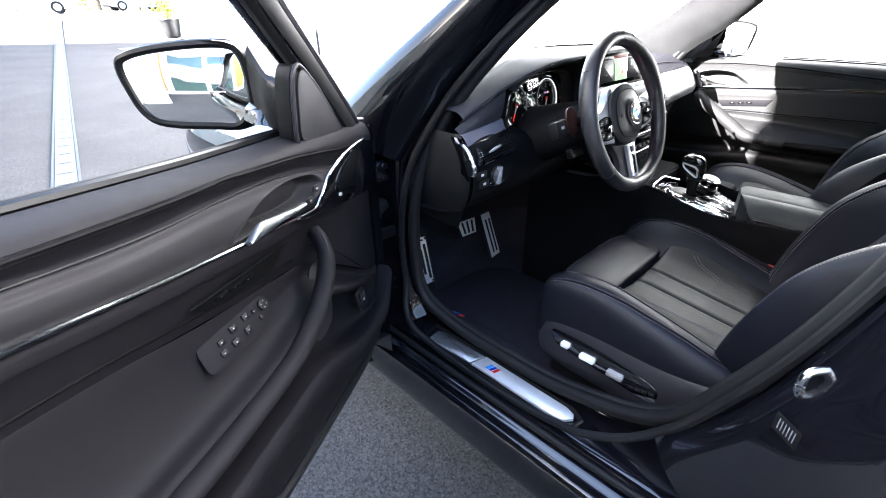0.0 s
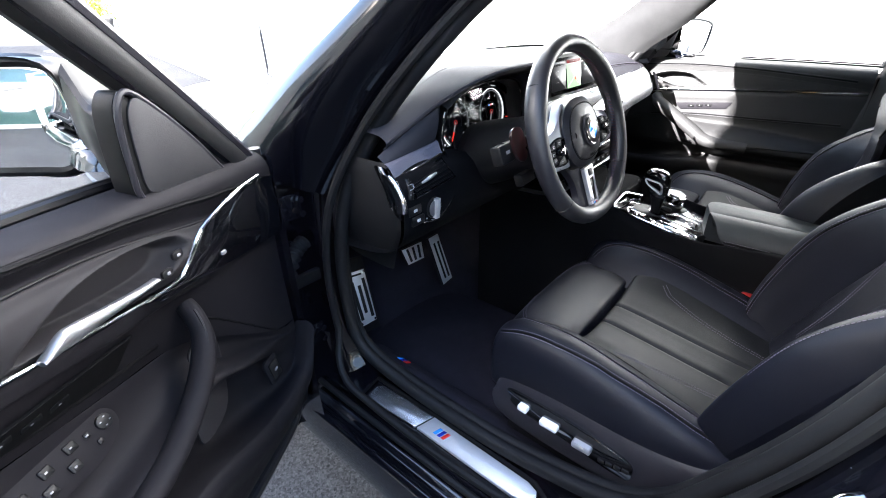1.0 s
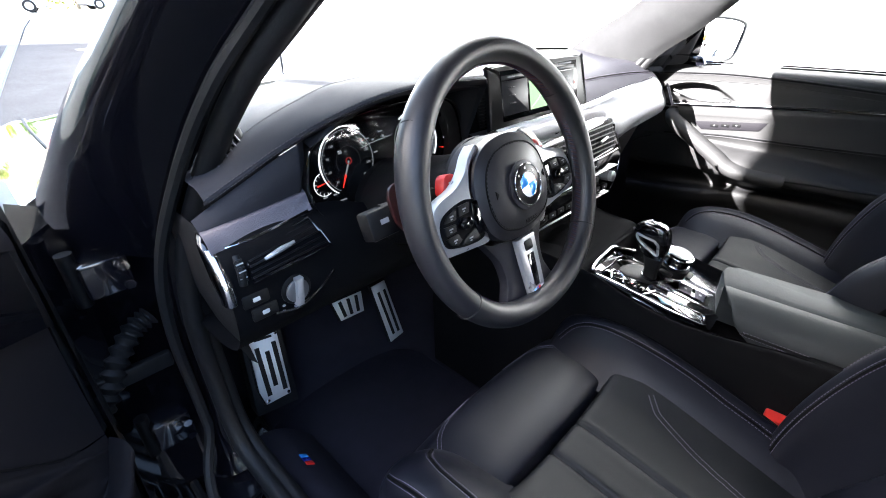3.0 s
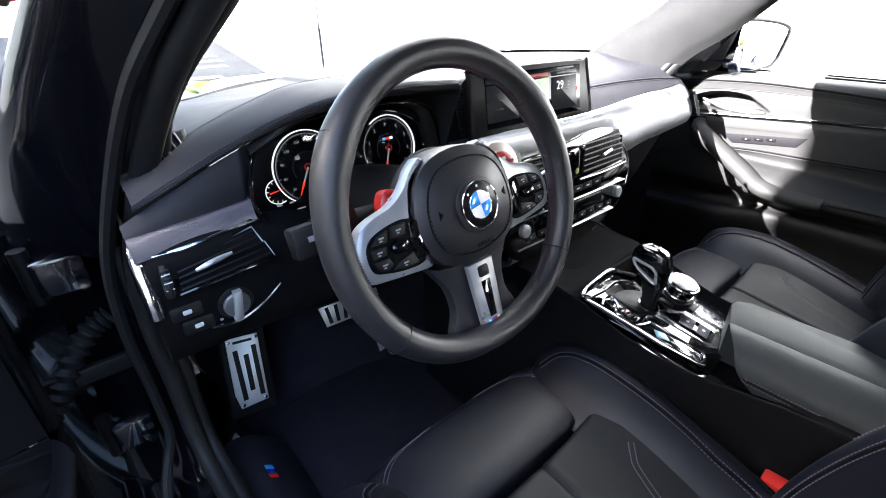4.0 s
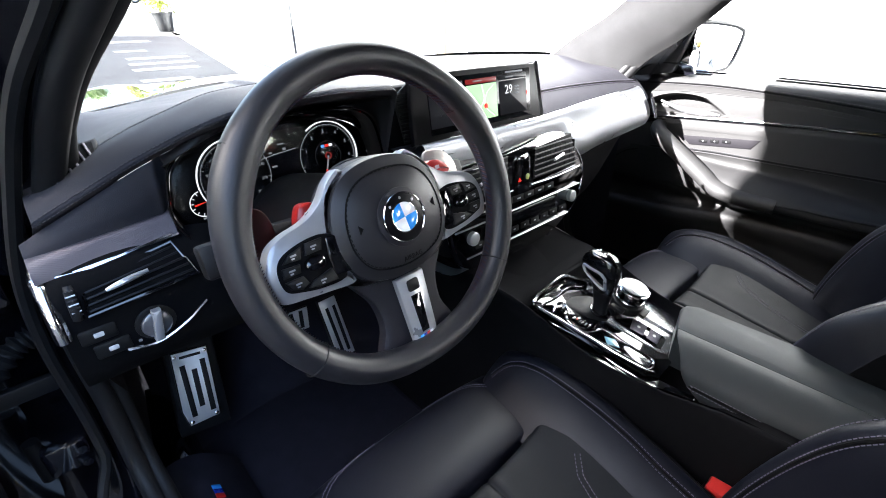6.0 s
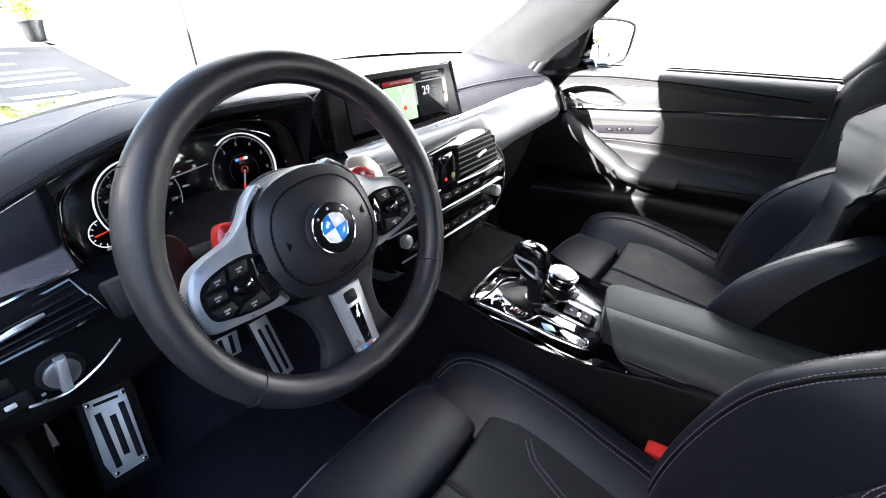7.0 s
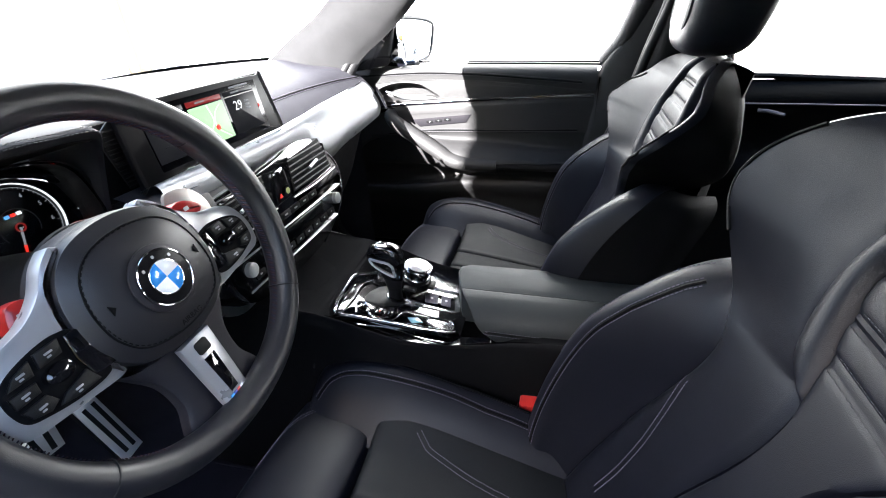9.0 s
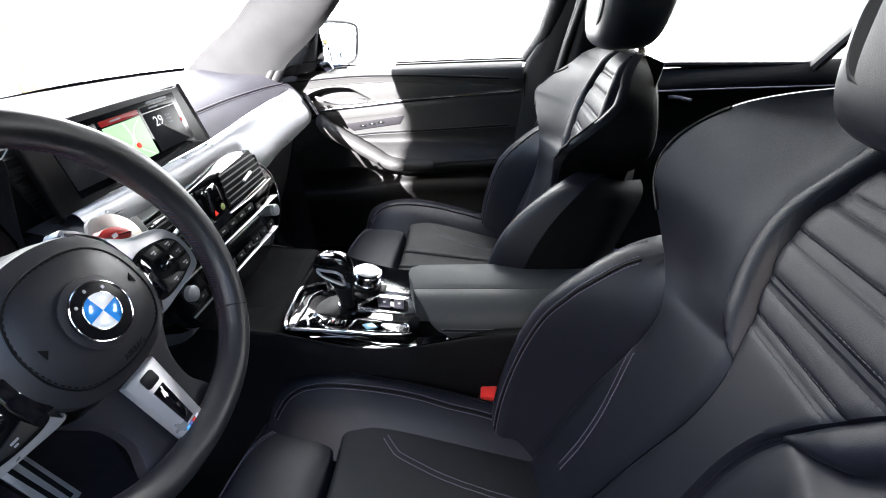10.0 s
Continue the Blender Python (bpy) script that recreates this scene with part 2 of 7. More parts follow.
def cr(pts, n, closed=False):
    """Catmull-Rom curve through pts, as n points at even steps of the parameter."""
    P = [Vector(p) for p in pts]
    k = len(P)
    out = []
    for i in range(n):
        u = i / n * k if closed else i / (n - 1) * (k - 1)
        j = int(u) if closed else min(int(u), k - 2)
        f = u - j
        if closed:
            a, b, c, d = P[(j - 1) % k], P[j % k], P[(j + 1) % k], P[(j + 2) % k]
        else:
            b, c = P[j], P[j + 1]
            a = P[j - 1] if j > 0 else b * 2 - c
            d = P[j + 2] if j + 2 < k else c * 2 - b
        out.append(0.5 * (2 * b + (c - a) * f + (2 * a - 5 * b + 4 * c - d) * f * f + (3 * b - 3 * c + d - a) * f ** 3))
    return out


def grid(rows, closed_u=False, closed_v=False, cap=False, bm=None):
    bm = bm or bmesh.new()
    vs = [[bm.verts.new(p) for p in r] for r in rows]
    nr, nc = len(vs), len(vs[0])
    for i in range(nr if closed_v else nr - 1):
        for j in range(nc if closed_u else nc - 1):
            q = [vs[i][j], vs[i][(j + 1) % nc], vs[(i + 1) % nr][(j + 1) % nc], vs[(i + 1) % nr][j]]
            try:
                bm.faces.new(q)
            except ValueError:
                pass
    if cap:
        for r in (vs[0], vs[-1]):
            try:
                bm.faces.new(r)
            except ValueError:
                pass
    bmesh.ops.recalc_face_normals(bm, faces=bm.faces)
    return bm


def loft(sections, nu, nv, closed=False, cap=False, bm=None):
    """A smooth skin through the sections (each a list of points, all of one length)."""
    S = [cr(s, nu, closed) for s in sections]
    cols = [cr([s[j] for s in S], nv) for j in range(nu)]
    return grid([[cols[j][i] for j in range(nu)] for i in range(nv)], closed_u=closed, cap=cap, bm=bm)


def tube(path, r, n=8, closed=False, flat=1.0, bm=None, cap=True, up=(0, 0, 1)):
    """A round (or flattened) bar along a path. r: a radius, or one for each point."""
    P = [Vector(p) for p in path]
    k = len(P)
    rows = []
    for i, p in enumerate(P):
        a = P[(i - 1) % k] if closed or i else p
        b = P[(i + 1) % k] if closed or i < k - 1 else p
        t = (b - a).normalized()
        s = t.cross(Vector(up))
        if s.length < 1e-4:
            s = t.cross(V(0.3, 1, 0))
        s.normalize()
        w = s.cross(t)
        q = r[i] if isinstance(r, (list, tuple)) else r
        rows.append([p + s * math.cos(2 * math.pi * j / n) * q + w * math.sin(2 * math.pi * j / n) * q * flat for j in range(n)])
    return grid(rows, closed_u=True, closed_v=closed, cap=cap and not closed, bm=bm)


def inset(pts, d):
    k = len(pts)
    area = sum(pts[i][0] * pts[(i + 1) % k][1] - pts[(i + 1) % k][0] * pts[i][1] for i in range(k))
    sgn = 1 if area > 0 else -1
    out = []
    for i in range(k):
        a, b, c = Vector(pts[i - 1]), Vector(pts[i]), Vector(pts[(i + 1) % k])
        e1, e2 = (b - a).normalized(), (c - b).normalized()
        n1, n2 = V(-e1.y, e1.x) * sgn, V(-e2.y, e2.x) * sgn
        m = n1 + n2
        m = m / max(0.35, m.dot(n1)) if m.length > 1e-6 else n1
        out.append(b + m * d)
    return out


def plate(outline, m, thick, bevel=0.0015, holes=None, bm=None, dome=0.0):
    """A flat piece with rounded edges: its outline in the local plane of the pose m, raised along local z."""
    bm = bm or bmesh.new()
    pts = [V(p[0], p[1]) for p in outline]
    rings = [[(p, 0.0) for p in pts], [(p, thick - bevel) for p in pts]]
    for a in (0.3, 1.0):
        rings.append([(p, thick - bevel + bevel * math.sin(a * math.pi / 2)) for p in inset(pts, bevel * (1 - math.cos(a * math.pi / 2)))])
    if dome:
        c = sum(pts, V(0, 0)) / len(pts)
        base = inset(pts, bevel)
        for a in (0.75, 0.5, 0.25):
            rings.append([(c + (p - c) * a, thick + dome * (1 - a * a)) for p in base])
    vs = [[bm.verts.new(m @ V(p.x, p.y, z)) for p, z in r] for r in rings]
    k = len(pts)
    for a, b in zip(vs[:-1], vs[1:]):
        for i in range(k):
            bm.faces.new((a[i], a[(i + 1) % k], b[(i + 1) % k], b[i]))
    bm.faces.new(vs[-1])
    bm.faces.new(vs[0][::-1])
    bmesh.ops.recalc_face_normals(bm, faces=bm.faces)
    return bm


def rounded(w, h, r=0.003, n=4, cx=0.0, cy=0.0):
    out = []
    for sx, sy, a0 in ((1, 1, 0), (-1, 1, 90), (-1, -1, 180), (1, -1, 270)):
        for i in range(n + 1):
            a = radians(a0 + 90 * i / n)
            out.append((cx + sx * (w / 2 - r) + r * math.cos(a), cy + sy * (h / 2 - r) + r * math.sin(a)))
    return out


def disc(r, n=32, cx=0.0, cy=0.0, a0=0.0, a1=360.0):
    if a1 - a0 >= 360:
        return [(cx + r * math.cos(2 * math.pi * i / n), cy + r * math.sin(2 * math.pi * i / n)) for i in range(n)]
    return [(cx, cy)] + [(cx + r * math.cos(radians(a0 + (a1 - a0) * i / n)), cy + r * math.sin(radians(a0 + (a1 - a0) * i / n))) for i in range(n + 1)]


def smooth2(pts, n, closed=True):
    return [(p.x, p.y) for p in cr([(a, b, 0) for a, b in pts], n, closed)]


def box(x0, x1, y0, y1, z0, z1, b=0.004, seg=2, m=None, bm=None):
    own = bmesh.new()
    bmesh.ops.create_cube(own, size=1)
    for v in own.verts:
        v.co = V(x0 + (v.co.x + .5) * (x1 - x0), y0 + (v.co.y + .5) * (y1 - y0), z0 + (v.co.z + .5) * (z1 - z0))
    if b:
        bmesh.ops.bevel(own, geom=own.edges[:], offset=b, segments=seg, profile=0.5, affect="EDGES")
    if m is not None:
        own.transform(m)
    if bm is None:
        return own
    tmp = bpy.data.meshes.new("tmp")
    own.to_mesh(tmp)
    own.free()
    bm.from_mesh(tmp)
    bpy.data.meshes.remove(tmp)
    return bm


def axes(origin, xa, ya):
    """A pose from an origin, a local x and (roughly) a local y."""
    x = Vector(xa).normalized()
    z = x.cross(Vector(ya)).normalized()
    y = z.cross(x)
    m = Matrix.Identity(4)
    for i, c in enumerate((x, y, z, Vector(origin))):
        for j in range(3):
            m[j][i] = c[j]
    return m


def stitches(path, length=0.0036, gap=0.0018, r=0.0006, bm=None):
    """A row of short stitches along a path."""
    bm = bm or bmesh.new()
    P = [Vector(p) for p in path]
    S = [0.0]
    for a, b in zip(P[:-1], P[1:]):
        S.append(S[-1] + (b - a).length)
    k = 0

    def at(u):
        nonlocal k
        while k < len(P) - 2 and S[k + 1] < u:
            k += 1
        return P[k].lerp(P[k + 1], (u - S[k]) / max(1e-9, S[k + 1] - S[k]))
    u = 0.0
    while u + length < S[-1]:
        p, q = at(u), at(u + length)
        t = (q - p).normalized()
        s = t.cross(V(0.1, 0.2, 1)).normalized()
        w = s.cross(t)
        va, vb = [[bm.verts.new(c + s * r * x + w * r * y) for x, y in ((1, 0), (0, 1), (-1, 0), (0, -1))] for c in (p, q)]
        for i in range(4):
            bm.faces.new((va[i], va[(i + 1) % 4], vb[(i + 1) % 4], vb[i]))
        u += length + gap
    return bm


def writing(name, text, size, m, mat, parent, label="", thick=0.0002, align="CENTER", shear=0.0):
    c = bpy.data.curves.new(name, "FONT")
    c.body, c.size, c.align_x, c.align_y, c.extrude, c.shear = text, size, align, "CENTER", thick, shear
    c.resolution_u = 2
    tmp = new(name, c)
    dg = bpy.context.evaluated_depsgraph_get()
    me = bpy.data.meshes.new_from_object(tmp.evaluated_get(dg))
    bpy.data.objects.remove(tmp)
    bm = bmesh.new()
    bm.from_mesh(me)
    bpy.data.meshes.remove(me)
    bm.transform(m)
    return part(name, bm, mat, parent, label)


def snap(ob, path, lift=0.0004, side=(0, 0, 1)):
    """The path laid on the surface of a mesh object, on the side that side points to."""
    bpy.context.view_layer.update()
    out = []
    for p in path:
        hit, loc, nor, _ = ob.closest_point_on_mesh(p)
        if nor.dot(Vector(side)) < 0:
            nor = -nor
        out.append(loc + nor * lift if hit else Vector(p))
    return out


def seam(name, ob, path, parent, side=(0, 0, 1), double=0.0045, mat=None, groove=True):
    """A dark seam line on a surface with a row of stitches on either side of it."""
    mid = snap(ob, cr(path, 150), 0.0, side)
    if groove:
        part(name, tube(mid, 0.0024, 6), SEAM_DARK, parent, "dark seam line")
    for k in ((-1, 1) if double else (0,)):
        off = []
        for i, p in enumerate(mid):
            t = (mid[min(i + 1, len(mid) - 1)] - mid[max(i - 1, 0)]).normalized()
            off.append(p + t.cross(Vector(side)).normalized() * double * k)
        part("stitching", stitches(snap(ob, off, 0.0009, side)), mat or THREAD, parent, "row of grey stitches", kind="stuff")

# ---------------------------------------------------------------- car shell
MID = 0.02                                   # the car's middle plane


def flip(p):
    return V(2 * MID - p[0], p[1], p[2])


body = thing("car_body", (MID, 0, 0), "gloss black saloon car shell with driver door open", "car body")

SEAL = [(-.55, .14, 1.22), (-.60, .22, 1.13), (-.637, .308, 1.02), (-.674, .385, .88), (-.687, .42, .75), (-.685, .435, .60),
        (-.683, .405, .455), (-.672, .27, .398), (-.668, .07, .386), (-.67, -.095, .402), (-.69, -.29, .486), (-.70, -.39, .65),
        (-.69, -.47, .84), (-.655, -.53, 1.05), (-.58, -.56, 1.27), (-.54, -.42, 1.355), (-.515, -.15, 1.365), (-.52, .03, 1.31)]
seal_path = cr(SEAL, 110, True)
for side in (0, 1):
    p = [flip(q) + V(.055 * max(0, min(1, (q.z - .98) / .10)), 0, 0) if q.y > -.1 else flip(q) for q in seal_path] if side else seal_path
    part("door_seal", tube(p, 0.0155, 10, True, up=(1, 0.02, 0)), RUBBER, body, "thick black rubber door seal")
    k = -1 if side else 1
    wide = lambda z: 0.0 if side else float(np.interp(z, (.84, .90, .96, 1.02, 1.08), (0, 1, 1, .3, 0)))
    part("seal_lip", tube([q + V(k * (.020 - .010 * max(0, min(1, (q.z - .92) / .1))) + (.027 * wide(q.z) if q.y > -.1 else 0), .014 - .010 * wide(q.z) if q.y > .1 else 0, .004 - .016 * max(0, min(1, (q.z - 1.05) / .2))) for q in p],
                          [.0125 + (.0045 * wide(q.z) if q.y > -.1 else 0) for q in p], 10, True, up=(1, 0.02, 0)), RUBBER, body, "second rubber roll of the door seal")
    out = 0.034 if side else -0.034
    if not side:
        part("outer_seal", tube([q + V(out - .05 * max(0, min(1, (.50 - q.z) / .08)), 0.012 if q.y > .1 else 0, -0.006 - .018 * max(0, min(1, (.50 - q.z) / .08))) for q in seal_path], 0.009, 8, True, up=(1, 0.02, 0)), RUBBER, body)


def strip(sections, mat, name, label="", nu=14, nv=24):
    return part(name, loft(sections, nu, nv), mat, body, label)


# A-pillars: painted outside, cloth-lined inside
A_OUT = [[(-.70, .44, .86), (-.745, .455, .88), (-.80, .50, .92), (-.80, .58, .965), (-.745, .66, .995), (-.70, .67, 1.0)],
         [(-.645, .32, 1.03), (-.69, .335, 1.045), (-.745, .365, 1.07), (-.745, .42, 1.10), (-.70, .48, 1.12), (-.66, .49, 1.12)],
         [(-.605, .23, 1.13), (-.645, .24, 1.15), (-.695, .265, 1.175), (-.69, .31, 1.20), (-.65, .36, 1.21), (-.61, .37, 1.21)],
         [(-.55, .13, 1.235), (-.59, .13, 1.26), (-.635, .145, 1.285), (-.63, .19, 1.305), (-.59, .23, 1.31), (-.55, .24, 1.305)],
         [(-.52, .02, 1.325), (-.55, .01, 1.35), (-.585, .01, 1.37), (-.58, .04, 1.385), (-.55, .08, 1.39), (-.51, .09, 1.385)]]
strip(A_OUT, PILLAR_PAINT, "front_pillar", "gloss black windscreen pillar")
strip([[flip(p) + V(.045, -.075, 0) for p in s] for s in A_OUT], PAINT, "front_pillar", "gloss black windscreen pillar")
A_IN = [[(-.680, .42, .95), (-.665, .44, 1.0), (-.655, .56, 1.035), (-.67, .68, 1.03)],
        [(-.64, .32, 1.05), (-.622, .335, 1.075), (-.612, .41, 1.11), (-.63, .49, 1.115)],
        [(-.595, .225, 1.15), (-.575, .238, 1.17), (-.565, .30, 1.20), (-.58, .37, 1.205)],
        [(-.535, .13, 1.25), (-.505, .14, 1.265), (-.49, .18, 1.295), (-.52, .24, 1.30)],
        [(-.50, .02, 1.335), (-.475, .02, 1.35), (-.45, .04, 1.37), (-.47, .09, 1.385)]]
strip(A_IN, HEADLINER, "pillar_trim", "light grey cloth pillar lining")
strip([[(.715, .33, .99), (.69, .36, 1.02), (.675, .45, 1.05), (.69, .57, 1.06)], [(.69, .25, 1.065), (.665, .28, 1.085), (.65, .36, 1.11), (.665, .47, 1.12)],
       [(.665, .165, 1.12), (.64, .185, 1.14), (.62, .25, 1.165), (.635, .36, 1.175)], [(.64, .09, 1.175), (.61, .105, 1.195), (.59, .16, 1.225), (.60, .27, 1.235)],
       [(.60, .0, 1.25), (.57, .01, 1.27), (.55, .06, 1.30), (.56, .16, 1.31)], [(.55, -.10, 1.32), (.52, -.09, 1.34), (.50, -.04, 1.37), (.51, .06, 1.375)]], HEADLINER, "pillar_trim", "light grey cloth pillar lining")

# hinge pillar in the door gap
strip([[(-.66, .44, .96), (-.70, .46, .96), (-.73, .50, .95), (-.78, .53, .945), (-.84, .60, .95)],
       [(-.675, .455, .80), (-.71, .47, .80), (-.735, .52, .79), (-.79, .55, .78), (-.87, .61, .79)],
       [(-.675, .46, .60), (-.71, .475, .60), (-.735, .53, .59), (-.79, .56, .58), (-.88, .62, .58)],
       [(-.68, .43, .44), (-.715, .45, .43), (-.74, .50, .42), (-.79, .54, .41), (-.87, .62, .40)],
       [(-.68, .40, .385), (-.72, .42, .375), (-.75, .47, .36), (-.80, .52, .33), (-.86, .60, .25)]], PILLAR_PAINT, "hinge_pillar", "gloss black hinge pillar", 22, 24)
for hz in (0.84, 0.50):
    h = part("door_hinge", box(-.80, -.735, .475, .53, hz - .03, hz + .03, .006), PAINT, body, "black painted steel door hinge")
    bm = tube([(-.805, .505, hz - .045), (-.805, .505, hz + .045)], .012, 12)
    part("hinge_pin", bm, PLASTIC, h)
    for bz in (-.016, .016):
        part("hinge_bolt", tube([(-.745, .47, hz + bz), (-.745, .462, hz + bz)], .008, 6), PAINT, h, "steel hinge bolt")
for side in (0, 1):
    wing = [[(-.79, .545, .93), (-.85, .53, .90), (-.895, .535, .86), (-.915, .60, .87), (-.915, .75, .87)], [(-.80, .56, .70), (-.87, .545, .70), (-.915, .55, .70), (-.93, .62, .70), (-.93, .8, .70)],
            [(-.80, .56, .45), (-.87, .545, .45), (-.905, .55, .45), (-.92, .62, .45), (-.92, .8, .45)], [(-.78, .54, .22), (-.84, .53, .20), (-.88, .54, .19), (-.89, .62, .18), (-.89, .8, .18)]]
    strip([[flip(p) if side else V(*p) for p in q] for q in wing], PAINT, "wing_edge", "gloss black front wing edge", 20, 16)
part("check_strap", box(-.90, -.73, .455, .47, .655, .685, .004, m=pose(0, 0, 0)), PLASTIC, body, "black steel door check strap")
boot = cr([(-.735, .50, .74), (-.765, .49, .73), (-.80, .47, .70), (-.83, .455, .655), (-.86, .45, .62)], 60)
rad = [0.016 + 0.0035 * math.cos(i * 1.25) for i in range(60)]
part("cable_boot", tube(boot, rad, 14), RUBBER, body, "ribbed black rubber cable boot")

# sill with its ledges
prof = [(-.575, .30), (-.60, .352), (-.64, .366), (-.66, .366), (-.745, .364), (-.755, .352), (-.768, .338), (-.785, .335), (-.803, .328), (-.818, .337), (-.830, .336), (-.840, .318), (-.844, .27), (-.832, .215), (-.79, .175), (-.7, .16)]
for side in (0, 1):
    sec = []
    for y in (-1.2, -.62, -.45, -.2, .1, .35, .55, .75):
        sec.append([(flip((x, y, z)) if side else V(x, y, z)) for x, z in prof])
    part("sill", loft(sec, 56, 30), PAINT, body, "gloss black door sill")
# small gloss piece added to carry the sill's bright reflection
part("sill_glint", plate([(-.700, -.165), (-.722, -.160), (-.742, -.185), (-.752, -.285), (-.730, -.30), (-.700, -.262)], axes((0, 0, .368), (1, 0, .10), (0, 1, -.02)), .004, .0015), PIANO, body, "gloss piece added for the sill's reflection")
part("sill_lip", tube(cr([(-.772, .48, .352), (-.772, .2, .346), (-.772, -.1, .346), (-.772, -.4, .36), (-.765, -.5, .45)], 30), .008, 8), RUBBER, body, "black rubber sill lip")
strip([[(-.70, -.29, .475), (-.735, -.31, .46), (-.785, -.36, .45), (-.84, -.47, .42), (-.86, -.60, .40)],
       [(-.70, -.39, .64), (-.735, -.405, .64), (-.785, -.43, .64), (-.84, -.50, .64), (-.87, -.62, .64)],
       [(-.69, -.47, .83), (-.73, -.48, .83), (-.775, -.50, .83), (-.83, -.56, .83), (-.86, -.66, .83)],
       [(-.655, -.53, 1.04), (-.70, -.54, 1.04), (-.735, -.555, 1.04), (-.775, -.61, 1.04), (-.79, -.70, 1.04)],
       [(-.58, -.56, 1.26), (-.62, -.57, 1.27), (-.65, -.585, 1.28), (-.68, -.63, 1.29), (-.685, -.70, 1.29)]], PAINT, "centre_pillar", "gloss black centre pillar", 20, 24)
# inside of the centre pillars
for side in (0, 1):
    s = [[(-.685, -.30, .46), (-.66, -.42, .46), (-.67, -.66, .46)], [(-.68, -.47, .84), (-.65, -.52, .84), (-.66, -.68, .84)],
         [(-.645, -.53, 1.05), (-.615, -.57, 1.05), (-.62, -.70, 1.05)], [(-.56, -.57, 1.28), (-.54, -.60, 1.28), (-.545, -.70, 1.28)]]
    strip([[flip(p) if side else V(*p) for p in q] for q in s], PLASTIC, "pillar_cover", "dark plastic centre pillar cover", 10, 14)
strip([[V(.785, -.36, .42), V(.765, -.40, .42), V(.735, -.50, .42), V(.74, -.68, .42)], [V(.785, -.40, .80), V(.765, -.43, .80), V(.735, -.53, .80), V(.74, -.70, .80)],
       [V(.79, -.425, 1.01), V(.765, -.45, 1.01), V(.725, -.55, 1.01), V(.74, -.70, 1.01)], [V(.735, -.52, 1.17), V(.705, -.54, 1.17), V(.67, -.62, 1.17), V(.68, -.72, 1.17)], [V(.655, -.58, 1.34), V(.63, -.60, 1.34), V(.60, -.66, 1.34), V(.61, -.74, 1.34)]], PLASTIC, "pillar_cover", "dark plastic centre pillar cover", 16, 24)
lm = axes((-.819, -.465, .705), (-.62, -.78, 0), (0, 0, 1))
st = part("rating_label", plate(rounded(.040, .030, .003), lm, .0008, .0003), PLASTIC, body, "small black printed label")
for j in range(6):
    part("print_bar", plate(rounded(.0016, .018, .0005, 2, cx=-.012 + .005 * j), lm, .0012, .0003), GREY_PRINT, st)

# roof, its rails and lining
roof_sec = []
# front edge bowed mid-roof to place the sun's edge on the passenger door
for y, z, hw in ((.10, 1.385, .56), (-.1, 1.42, .575), (-.5, 1.455, .585), (-.9, 1.455, .58), (-1.3, 1.43, .56), (-1.7, 1.36, .53)):
    b = .095 if y > 0 else 0
    roof_sec.append([V(MID - hw - .03, y, z - .07), V(MID - hw, y, z - .02), V(MID - hw * .6, y + b * .3, z), V(MID, y + b, z + .012), V(MID + hw * .6, y + b * .3, z), V(MID + hw, y, z - .02), V(MID + hw + .03, y, z - .07)])
part("roof", loft(roof_sec, 30, 24), PAINT, body, "gloss black roof")
part("roof_lining", loft([[p + V(0, 0, -.045) for p in s] for s in roof_sec], 30, 24), HEADLINER, body, "grey cloth roof lining")
for side in (0, 1):
    q = [(-.52, .05, 1.33), (-.535, -.2, 1.385), (-.55, -.5, 1.39), (-.56, -.9, 1.38), (-.56, -1.3, 1.32), (-.60, -1.65, 1.2), (-.66, -1.95, 1.02)]
    q = [flip(a) if side else V(*a) for a in q]
    part("roof_rail", tube(cr(q, 40), .035, 10), PAINT, body)

# bonnet and front wings
hood = []
for y, dz, hw in ((.66, 0, .93), (.95, -.002, .935), (1.3, -.008, .93), (1.55, -.018, .92), (1.75, -.06, .90), (1.9, -.14, .85), (2.0, -.28, .78)):
    half = [(hw * .98, .55), (hw, .76 + dz * .8), (hw * .98, .84 + dz), (hw * .93, .905 + dz), (hw * .85, .945 + dz), (hw * .79, .946 + dz), (hw * .70, .955 + dz), (hw * .56, .985 + dz), (hw * .44, .998 + dz), (hw * .30, .990 + dz), (0, .995 + dz)]
    hood.append([V(MID - x, y - (.10 if x > .6 and y > 1.7 else 0), z) for x, z in half] + [V(MID + x, y - (.10 if x > .6 and y > 1.7 else 0), z) for x, z in half[-2::-1]])
part("bonnet", loft(hood, 90, 34), BONNET, body, "gloss black bonnet and wings")
for side in (-1, 1):
    part("bonnet_gap", tube(cr([(MID + side * .925 * .815, .80, .947), (MID + side * .93 * .815, 1.0, .946), (MID + side * .928 * .815, 1.3, .939), (MID + side * .92 * .81, 1.55, .929), (MID + side * .90 * .80, 1.75, .886)], 30), .004, 6), RUBBER, body, "dark gap beside the bonnet")
for side in (0, 1):
    bm = loft([[V(-.80, 1.62, .835), V(-.70, 1.72, .845), V(-.55, 1.83, .83)], [V(-.86, 1.68, .775), V(-.74, 1.80, .775), V(-.57, 1.92, .755)], [V(-.85, 1.75, .70), V(-.73, 1.87, .69), V(-.57, 1.97, .68)]], 12, 10)
    if side:
        for v in bm.verts:
            v.co = flip(v.co)
    part("headlamp", bm, GLASS, body, "clear glass headlamp")
